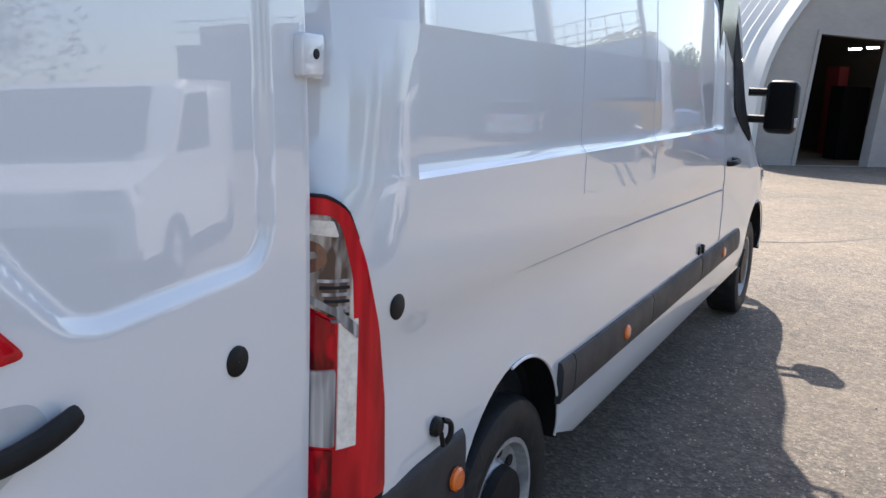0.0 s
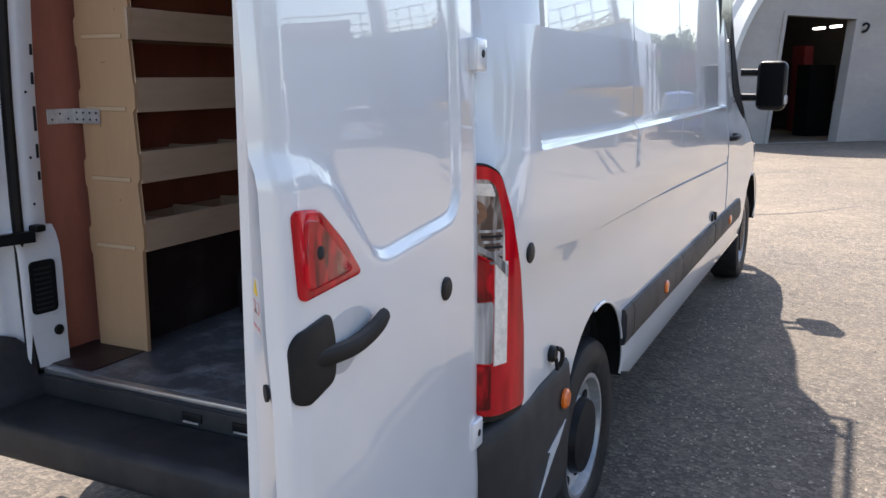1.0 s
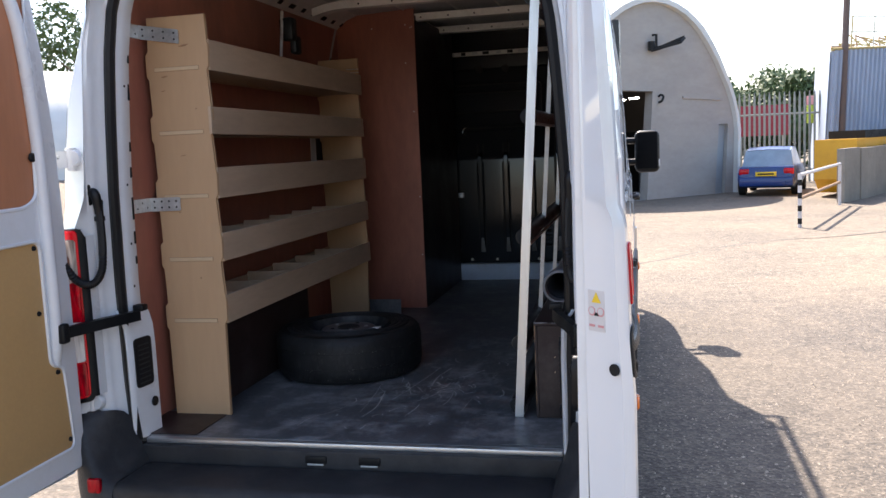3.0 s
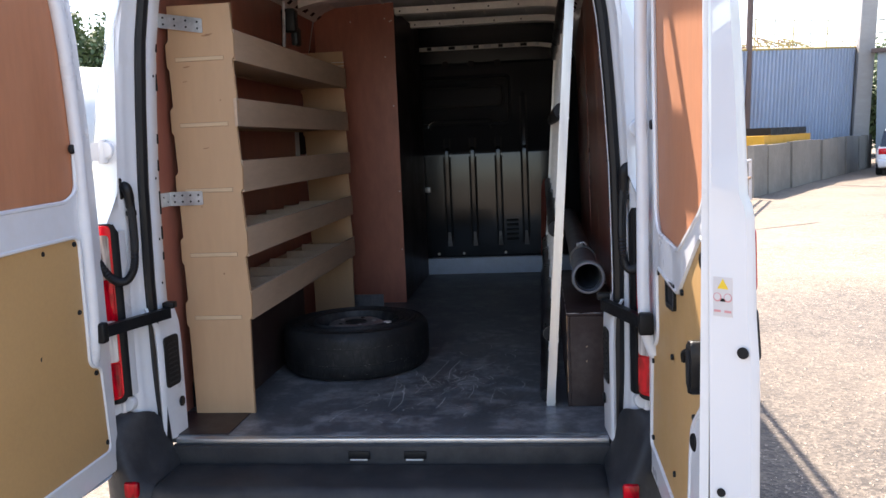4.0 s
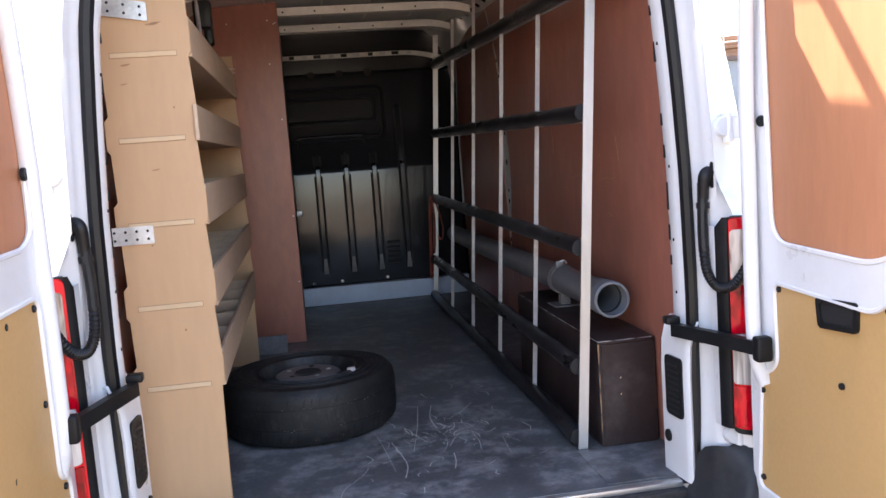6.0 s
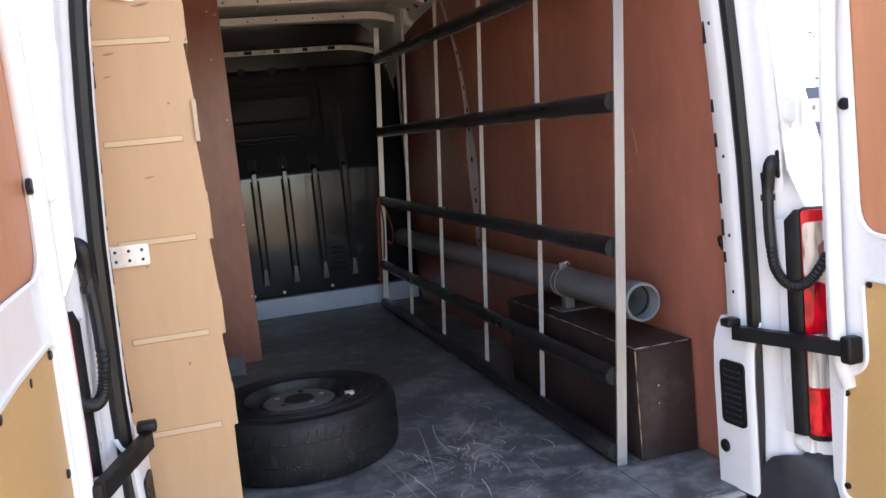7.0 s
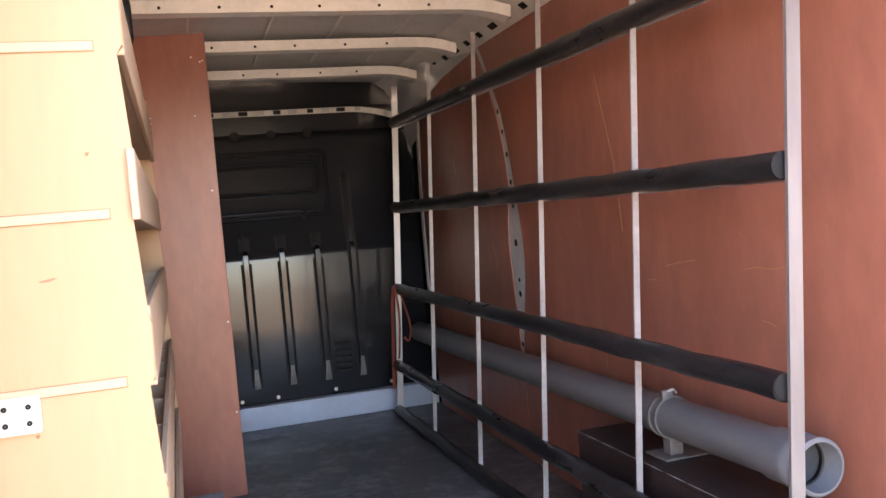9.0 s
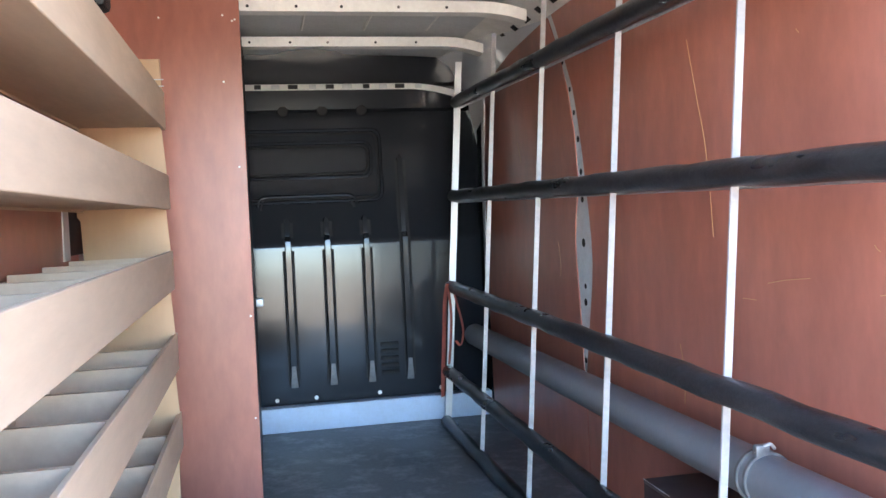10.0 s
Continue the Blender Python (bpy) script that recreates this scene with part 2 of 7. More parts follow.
RED = lens_material("red_lens", (0.36, 0.002, 0.008), (0.70, 0.010, 0.020), 38, (1, 1, 0.12))
DARK_RED = lens_material("deep_red_lens", (0.10, 0.0, 0.003), (0.66, 0.004, 0.016), 70, (1, 1, 0.35))
CLEAR = lens_material("clear_lens", (0.12, 0.11, 0.11), (0.74, 0.71, 0.68), 90, (1, 1, 0.10))
SMOKE = lens_material("clear_indicator_lens", (0.10, 0.065, 0.05), (0.72, 0.62, 0.54), 70, (1, 1, 0.22))


def ground_material():
    m = bpy.data.materials.new("gravelly_asphalt")
    m.use_nodes = True
    n, k = m.node_tree.nodes, m.node_tree.links
    b = n["Principled BSDF"]
    tc = n.new("ShaderNodeTexCoord")

    def tex(kind, scale, **kw):
        t = n.new(kind)
        t.inputs["Scale"].default_value = scale
        for key, v in kw.items():
            t.inputs[key].default_value = v
        k.new(tc.outputs["Object"], t.inputs["Vector"])
        return t

    stones = tex("ShaderNodeTexVoronoi", 46.0)
    small = tex("ShaderNodeTexVoronoi", 120.0)
    broad = tex("ShaderNodeTexNoise", 0.32, Detail=7.0, Roughness=0.65)
    mid = tex("ShaderNodeTexNoise", 5.5, Detail=8.0, Roughness=0.78)
    hs = n.new("ShaderNodeSeparateColor")
    k.new(stones.outputs["Color"], hs.inputs[0])
    hs2 = n.new("ShaderNodeSeparateColor")
    k.new(small.outputs["Color"], hs2.inputs[0])
    r1 = n.new("ShaderNodeValToRGB")
    e = r1.color_ramp.elements
    e[0].position, e[0].color = 0.0, (0.055, 0.048, 0.041, 1)
    e[1].position, e[1].color = 1.0, (0.34, 0.288, 0.230, 1)
    for p, c in ((0.30, (0.086, 0.074, 0.062, 1)), (0.55, (0.145, 0.122, 0.098, 1)), (0.80, (0.225, 0.187, 0.147, 1))):
        x = e.new(p)
        x.color = c
    av = n.new("ShaderNodeMix")
    av.inputs["Factor"].default_value = 0.45
    k.new(hs.outputs[0], av.inputs["A"])
    k.new(hs2.outputs[0], av.inputs["B"])
    k.new(av.outputs["Result"], r1.inputs[0])
    # worn and dusty zones
    r2 = n.new("ShaderNodeValToRGB")
    r2.color_ramp.elements[0].position, r2.color_ramp.elements[1].position = 0.40, 0.68
    k.new(broad.outputs["Fac"], r2.inputs[0])
    mx = n.new("ShaderNodeMix")
    mx.data_type = "RGBA"
    fm = n.new("ShaderNodeMath")
    fm.operation = "MULTIPLY"
    fm.inputs[1].default_value = 0.45
    k.new(r2.outputs[0], fm.inputs[0])
    k.new(fm.outputs[0], mx.inputs["Factor"])
    k.new(r1.outputs[0], mx.inputs["A"])
    mx.inputs["B"].default_value = (0.33, 0.265, 0.19, 1)
    m2 = n.new("ShaderNodeMix")
    m2.data_type, m2.blend_type = "RGBA", "MULTIPLY"
    m2.inputs["Factor"].default_value = 0.85
    r3 = n.new("ShaderNodeValToRGB")
    r3.color_ramp.elements[0].position, r3.color_ramp.elements[1].position = 0.25, 0.7
    r3.color_ramp.elements[0].color = (0.50, 0.49, 0.48, 1)
    r3.color_ramp.elements[1].color = (1.22, 1.18, 1.12, 1)
    k.new(mid.outputs["Fac"], r3.inputs[0])
    k.new(mx.outputs["Result"], m2.inputs["A"])
    k.new(r3.outputs[0], m2.inputs["B"])
    # asphalt darkened beside the van, partly to deepen its shadow; paler beyond an uneven border
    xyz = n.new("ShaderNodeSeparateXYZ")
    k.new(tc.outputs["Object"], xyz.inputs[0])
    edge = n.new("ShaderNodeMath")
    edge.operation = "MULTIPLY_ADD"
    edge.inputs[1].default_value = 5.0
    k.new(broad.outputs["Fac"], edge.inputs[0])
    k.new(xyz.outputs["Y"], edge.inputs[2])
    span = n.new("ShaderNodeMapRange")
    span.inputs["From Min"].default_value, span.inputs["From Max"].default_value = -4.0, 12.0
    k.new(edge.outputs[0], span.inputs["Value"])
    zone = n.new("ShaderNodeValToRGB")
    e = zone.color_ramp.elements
    # first stop: unseen ground behind the van, brightened to light the load space
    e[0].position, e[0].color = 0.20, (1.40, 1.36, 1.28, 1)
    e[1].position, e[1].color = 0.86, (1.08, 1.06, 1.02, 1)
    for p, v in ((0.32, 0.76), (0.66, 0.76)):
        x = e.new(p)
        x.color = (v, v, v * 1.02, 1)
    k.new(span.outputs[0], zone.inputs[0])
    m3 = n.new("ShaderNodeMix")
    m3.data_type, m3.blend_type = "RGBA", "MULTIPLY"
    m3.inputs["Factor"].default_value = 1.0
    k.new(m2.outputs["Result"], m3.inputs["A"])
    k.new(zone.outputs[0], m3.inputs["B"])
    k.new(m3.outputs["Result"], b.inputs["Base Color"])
    b.inputs["Roughness"].default_value = 0.85
    bp = n.new("ShaderNodeBump")
    bp.inputs["Strength"].default_value, bp.inputs["Distance"].default_value = 0.55, 0.008
    k.new(stones.outputs["Distance"], bp.inputs["Height"])
    k.new(bp.outputs[0], b.inputs["Normal"])
    return m


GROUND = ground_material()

# ---- mesh helpers ----
C = 0.012  # the van's middle line


def finish(name, bm, mat, angle=35.0):
    bmesh.ops.recalc_face_normals(bm, faces=bm.faces)
    me = bpy.data.meshes.new(name)
    bm.to_mesh(me)
    bm.free()
    me.materials.append(mat)
    me.polygons.foreach_set("use_smooth", [True] * len(me.polygons))
    me.set_sharp_from_angle(angle=radians(angle))
    return me


def thing(name, label, category, at=(0, 0, 0), group="", kind=""):
    ob = new(name)
    ob.location = at
    ob.empty_display_size = 0.1
    return tagged(ob, label, category, group, kind)


def part(name, bm, mat, parent, label="", kind="", angle=35.0):
    ob = new(name, finish(name, bm, mat, angle))
    ob.parent = parent
    if parent.type == "EMPTY":
        ob.matrix_parent_inverse = Matrix.Translation(parent.location).inverted()
    return tagged(ob, label, "", "", kind)


def single(name, bm, mat, label, category, at=(0, 0, 0), group="", kind="", angle=35.0):
    """One mesh as a thing of its own; its mesh is given in world metres, its base is at."""
    bmesh.ops.translate(bm, verts=bm.verts, vec=-Vector(at))
    ob = new(name, finish(name, bm, mat, angle))
    ob.location = at
    return tagged(ob, label, category, group, kind)


def B():
    return bmesh.new()


def box(bm, x0, y0, z0, x1, y1, z1, bev=0.0, seg=2):
    r = bmesh.ops.create_cube(bm, size=1.0)
    vs = r["verts"]
    for v in vs:
        v.co = ((x0 + x1) / 2 + v.co.x * (x1 - x0), (y0 + y1) / 2 + v.co.y * (y1 - y0), (z0 + z1) / 2 + v.co.z * (z1 - z0))
    if bev:
        es = list({e for v in vs for e in v.link_edges})
        bmesh.ops.bevel(bm, geom=es, offset=bev, segments=seg, affect="EDGES", profile=0.5)
    return bm


def lift(axis, a, p, q):
    return (a, p, q) if axis == "x" else (p, a, q) if axis == "y" else (p, q, a)


def prism(bm, pts, axis, a0, a1, bev=0.0, seg=2):
    """A polygon, in the two other axes, pushed along axis from a0 to a1."""
    lo = [bm.verts.new(lift(axis, a0, *p)) for p in pts]
    hi = [bm.verts.new(lift(axis, a1, *p)) for p in pts]
    n = len(pts)
    fs = [bm.faces.new(lo), bm.faces.new(hi[::-1])]
    fs += [bm.faces.new((lo[i], hi[i], hi[(i + 1) % n], lo[(i + 1) % n])) for i in range(n)]
    if bev:
        es = list({e for f in fs[:2] for e in f.edges})
        bmesh.ops.bevel(bm, geom=es, offset=bev, segments=seg, affect="EDGES", profile=0.5)
    return bm


def smooth_path(pts, per=6):
    """A smooth line through the points."""
    p = [Vector(v) for v in pts]
    out = []
    for i in range(len(p) - 1):
        a, b, c, d = p[max(i - 1, 0)], p[i], p[i + 1], p[min(i + 2, len(p) - 1)]
        for j in range(per):
            t = j / per
            out.append(0.5 * (2 * b + (c - a) * t + (2 * a - 5 * b + 4 * c - d) * t * t + (3 * b - a - 3 * c + d) * t ** 3))
    return out + [p[-1]]


def tube(bm, pts, r, seg=10, caps=True, closed=False, flat=None):
    pts = [Vector(p) for p in pts]
    n = len(pts)
    rings, ref = [], None
    for i, p in enumerate(pts):
        a = pts[(i - 1) % n] if closed or i else p
        b = pts[(i + 1) % n] if closed or i < n - 1 else p
        d = (b - a).normalized()
        if ref is None:
            ref = d.orthogonal().normalized() if abs(d.z) > 0.9 else Vector((0, 0, 1))
        u = (ref - d * ref.dot(d)).normalized()
        w = d.cross(u)
        ref = u
        rr = r[i] if isinstance(r, (list, tuple)) else r
        f = flat or 1.0
        rings.append([bm.verts.new(p + rr * (math.cos(k * 2 * math.pi / seg) * u + math.sin(k * 2 * math.pi / seg) * w * f)) for k in range(seg)])
    for i in range(n if closed else n - 1):
        a, b = rings[i], rings[(i + 1) % n]
        for k in range(seg):
            bm.faces.new((a[k], a[(k + 1) % seg], b[(k + 1) % seg], b[k]))
    if caps and not closed:
        bm.faces.new(rings[0][::-1])
        bm.faces.new(rings[-1])
    return bm


def lathe(bm, profile, centre, axis="z", seg=40, closed=True):
    """Turns (radius, height) points round an axis through centre."""
    c = Vector(centre)
    rings = []
    for r, h in profile:
        ring = []
        for k in range(seg):
            a = 2 * math.pi * k / seg
            p, q = r * math.cos(a), r * math.sin(a)
            ring.append(bm.verts.new(c + Vector((h, p, q) if axis == "x" else (p, h, q) if axis == "y" else (p, q, h))))
        rings.append(ring)
    m = len(rings)
    for i in range(m if closed else m - 1):
        a, b = rings[i], rings[(i + 1) % m]
        for k in range(seg):
            bm.faces.new((a[k], a[(k + 1) % seg], b[(k + 1) % seg], b[k]))
    return bm


def disc(bm, centre, axis, r, h, seg=16):
    """A button with a rounded rim: it stands h proud along axis."""
    s = -1 if h < 0 else 1
    lathe(bm, [(0.0005, -s * 0.002), (r, -s * 0.002), (r, h * 0.6), (r * 0.85, h), (0.0005, h)], centre, axis, seg, closed=False)
    return bm


def plate(bm, outer, holes, axis, a0, a1):
    """A flat plate with holes through it."""
    loops = [outer, *holes]
    fronts, backs = [], []
    for a, store in ((a0, fronts), (a1, backs)):
        es = []
        for lp in loops:
            vs = [bm.verts.new(lift(axis, a, *p)) for p in lp]
            store.append(vs)
            es += [bm.edges.new((vs[i], vs[(i + 1) % len(vs)])) for i in range(len(vs))]
        bmesh.ops.triangle_fill(bm, use_beauty=True, use_dissolve=False, edges=es)
    for f, b in zip(fronts, backs):
        for i in range(len(f)):
            j = (i + 1) % len(f)
            bm.faces.new((f[i], f[j], b[j], b[i]))
    return bm


def rounded(pts, r, seg=5):
    """A polygon with its corners rounded."""
    out, n = [], len(pts)
    for i in range(n):
        a, p, b = Vector(pts[i - 1]), Vector(pts[i]), Vector(pts[(i + 1) % n])
        u, v = (a - p), (b - p)
        d = min(r, u.length * 0.45, v.length * 0.45)
        s, e = p + u.normalized() * d, p + v.normalized() * d
        for k in range(seg + 1):
            t = k / seg
            out.append(tuple((1 - t) ** 2 * s + 2 * t * (1 - t) * p + t * t * e))
    return out


def resample(pts, n):
    p = np.array(pts, float)
    d = np.r_[0, np.cumsum(np.linalg.norm(np.diff(p, axis=0), axis=1))]
    s = np.linspace(0, d[-1], n)
    return np.stack([np.interp(s, d, p[:, k]) for k in range(p.shape[1])], 1)


def strip_faces(bm, rings, closed=False):
    """Quads between rows of points of equal length."""
    vs = [[bm.verts.new(p) for p in r] for r in rings]
    for a, b in zip(vs[:-1], vs[1:]):
        m = len(a)
        for i in range(m if closed else m - 1):
            j = (i + 1) % m
            bm.faces.new((a[i], a[j], b[j], b[i]))
    return vs

# ---- the ground ----


def ground_height(x, y):
    bank = max(0.0, min(1.0, (-x - 11.0) / 6.0))
    return 1.25 * bank * bank * (3 - 2 * bank) + 0.012 * noise.noise(Vector((x * 0.35, y * 0.35, 0.3))) * min(1.0, max(0.0, math.hypot(x - 1, y - 2) - 4) / 4)


def grid_axis(lo, hi, near, far):
    v, out = 0.0, [0.0]
    while v < hi:
        v += near if v < 12 else far if v < 60 else 150
        out.append(v)
    v = 0.0
    while v > lo:
        v -= near if v > -24 else far if v > -60 else 150
        out.insert(0, v)
    return out


bm = B()
gx, gy = grid_axis(-900, 900, 1.0, 6.0), grid_axis(-900, 900, 1.0, 6.0)
strip_faces(bm, [[(x, y, ground_height(x, y)) for x in gx] for y in gy])
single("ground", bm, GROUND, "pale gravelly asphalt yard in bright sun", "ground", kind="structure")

# ---- the van ----
van = thing("van", "white long panel van with its rear doors wide open", "van", (C, 2.8, 0))

SIDE = [(0.955, 0.36), (0.985, 0.42), (1.000, 0.52), (1.006, 0.62), (1.008, 0.76), (1.009, 0.95), (1.0055, 1.088), (1.0115, 1.100), (1.011, 1.25), (1.010, 1.389),
        (1.009, 1.40), (1.006, 1.42), (1.003, 1.55), (0.997, 1.70), (0.985, 1.84), (0.970, 2.00), (0.930, 2.22), (0.882, 2.36), (0.825, 2.445), (0.74, 2.50), (0.52, 2.535), (0.0, 2.55)]
SUNK = {10: 0.014, 11: 0.018, 12: 0.017, 13: 0.016, 14: 0.014, 15: 0.012, 16: 0.004}
ARCHES = ((0.69, 0.475, 0.365), (5.05, 0.43, 0.41))
AXLES = (0.74, 5.07)


def roof_top(y):
    return float(np.interp(y, [4.45, 4.75, 4.98, 5.20, 5.45, 5.62, 5.84, 5.92], [2.55, 2.52, 2.30, 1.90, 1.42, 1.25, 1.08, 0.85]))


def nose(y):
    return float(np.interp(y, [-0.175, -0.168, -0.15, -0.11, -0.05, 0.02, 5.0, 5.3, 5.6, 5.84, 5.92], [0.925, 0.95, 0.97, 0.986, 0.996, 1.0, 1.0, 0.985, 0.955, 0.89, 0.80]))


def hem(y):
    z = 0.735 if y < 0.33 else 0.405
    for yc, zc, r in ARCHES:
        if abs(y - yc) < r:
            z = max(z, zc + math.sqrt(r * r - (y - yc) ** 2))
    return z


def lean_roof(y, z):
    """The top of the rear end, out of view, slopes forward to shape the door's sun patch."""
    if y > 0.02:
        return y
    return y + 0.27 * max(0.0, min(1.0, (z - 2.16) / 0.33)) * min(1.0, (0.02 - y) / 0.14)


def taper(y, z):
    """How much the flank is drawn in above the waist towards the cab."""
    a = max(0.0, min(1.0, (y - 2.5) / 1.9))
    turn_in = 0.065 * max(0.0, y - 3.95) * max(0.0, min(1.0, (z - 1.1) / 0.5))
    return 1.0 - turn_in - a * float(np.interp(z, [1.05, 1.32, 1.76, 2.15, 2.41, 2.55], [0.0, 0.044, 0.080, 0.094, 0.106, 0.106]))


# opening at the rear, half outline at the rubber seal
OPEN = [(0.800, 0.562), (0.812, 0.80), (0.816, 1.15), (0.810, 1.50), (0.797, 1.75), (0.780, 1.98), (0.755, 2.14), (0.715, 2.255), (0.64, 2.335), (0.52, 2.372), (0.25, 2.388), (0.0, 2.392)]


def tuck(y, z, h):
    """The rear corner draws in towards the roof, but leaves the door frame its width."""
    w = max(0.0, min(1.0, (0.06 - y) / 0.16))
    out = h * (1.0 - w * float(np.interp(z, [1.60, 1.68, 1.78, 1.90, 2.00, 2.10, 2.25], [0.0, 0.020, 0.042, 0.068, 0.100, 0.115, 0.115])))
    if z < 2.2:
        out = max(out, min(h, float(np.interp(z, [q[1] for q in OPEN], [q[0] for q in OPEN])) + 0.078))
    return out


def chamfer(bm_):
    """Above the lamps the rear corners are cut slantwise to fit their outline in the camera's view, and end further
    forward.
    """
    for v in bm_.verts:
        h, y, z = abs(v.co.x - C), v.co.y, v.co.z
        if z < 1.28 or y > 0.12 or y < -0.2 or z > 2.2:
            continue
        blend = max(0.0, min(1.0, (z - 1.28) / 0.20)) * min(1.0, (2.2 - z) / 0.1)
        if y < -0.165:
            h -= blend * max(0.0, h - float(np.interp(z, [1.5, 1.9, 2.1], [0.848, 0.842, 0.835])))
        end = float(np.interp(z, [1.28, 1.50, 1.90, 2.10], [-0.20, -0.165, -0.118, -0.105]))
        if y < end:
            y += blend * 0.85 * (end - y)
        edge = float(np.interp(z, [1.50, 1.80, 2.04, 2.20], [0.975, 0.934, 0.884, 0.845])) + 0.89 * (y + 0.10)
        e = (h - edge) * blend
        if e > 0:
            h, y = h - 0.558 * e, y + 0.497 * e
        v.co.x, v.co.y = C + math.copysign(h, v.co.x - C), y


def side_at(z):
    return float(np.interp(z, [p[1] for p in SIDE], [p[0] for p in SIDE]))


stations = [-0.175, -0.168, -0.15, -0.11, -0.05, 0.02, 0.075, 0.10, 0.2, 0.3]
for yc, zc, r in ARCHES:
    stations += [yc + r * math.cos(math.pi * k / 22) * 0.9995 for k in range(23)]
stations += [0.05, 1.3, 1.6, 2.1, 2.6, 3.1, 3.3, 3.53, 3.57, 3.60, 3.7, 4.0, 4.1, 4.25, 4.15, 4.3, 4.4, 4.5, 4.58, 4.64, 4.8, 4.86, 4.68, 4.7, 4.92, 4.95, 5.05, 5.15, 5.35, 5.5, 5.6, 5.75, 5.84, 5.89, 5.92]
stations = sorted(set(round(y, 4) for y in stations))


def section(y):
    """Half of the van's outline across, from its hem to the middle of its roof."""
    out = []
    top, hm, w = roof_top(y), hem(y), nose(y)
    for i, (h, z) in enumerate(SIDE):
        sunk = SUNK.get(i, 0.0) if 0.09 <= y <= 3.55 else 0.0
        zz = z if z < 1.0 else 1.0 + (z - 1.0) * (top - 1.0) / 1.55
        hh = h - sunk
        if zz < hm:
            zz = hm
            hh = side_at(hm)
        hh *= (w if zz < 2.3 or y > 1 else w ** 0.7) * taper(y, z)
        hh = tuck(y, zz, hh) if y < 0.06 and zz > 1.6 else hh
        out.append((hh, zz if not (y < 0 and z > 2.3) else zz - (1 - w) * 0.5))
    return out


bm = B()
rows = []
for y in stations:
    s = section(y)
    rows.append([(C + h, lean_roof(y, z), z) for h, z in s] + [(C - h, lean_roof(y, z), z) for h, z in s[-2::-1]])
strip_faces(bm, rows)
bmesh.ops.remove_doubles(bm, verts=bm.verts, dist=0.0004)
# the nose is closed below the bonnet
nose_row = [bm.verts.new((C + s * 0.80, 5.93, z)) for s, z in ((1, 0.40), (1, 0.84), (-1, 0.84), (-1, 0.40))]
bm.faces.new(nose_row)
for z in (1.28, 1.32, 1.36, 1.40, 1.44, 1.48, 1.54, 1.62, 1.70, 1.78, 1.86, 1.94, 2.02, 2.10, 2.18):
    bmesh.ops.bisect_plane(bm, geom=bm.verts[:] + bm.edges[:] + bm.faces[:], plane_co=(0, 0, z), plane_no=(0, 0, 1))
chamfer(bm)
part("body_shell", bm, WHITE, van, "glossy white body panels", angle=32)



def opening(off, y, n=150):
    half = [(h + off * (1 if z < 2.1 else max(0.3, 1 - (z - 2.1) * 2.5)), z + off * max(0.0, min(1.0, (z - 2.0) / 0.3))) for h, z in OPEN]
    pts = [(C + h, z) for h, z in half] + [(C - h, z) for h, z in half[-2::-1]]
    return [(x, y, z) for x, z in resample(pts, n)]


bm = B()
rear = [(x, z) for x, _, z in rows[0] if z > 0.53]
rear = [(C + side_at(0.6) * 0.925, 0.55)] + rear + [(C - side_at(0.6) * 0.925, 0.55)]
rings = [opening(0.050, 0.074), opening(-0.002, 0.070), opening(-0.008, 0.045), opening(-0.010, 0.012), opening(-0.006, 0.0), opening(0.002, -0.012), opening(0.014, -0.03), opening(0.036, -0.05),
         opening(0.042, -0.09), opening(0.048, -0.112), opening(0.060, -0.124), [(x, -0.176, z) for x, z in resample(rear, 150)]]
strip_faces(bm, [[(x, lean_roof(y, z) if y < -0.04 else y, z) for x, y, z in r] for r in rings])
chamfer(bm)
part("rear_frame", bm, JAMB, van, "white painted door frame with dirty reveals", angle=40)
bm = B()
tube(bm, opening(0.010, -0.033, 70), 0.0195, 8)
part("door_seal", bm, SEAL, van, "black rubber seal round the opening")

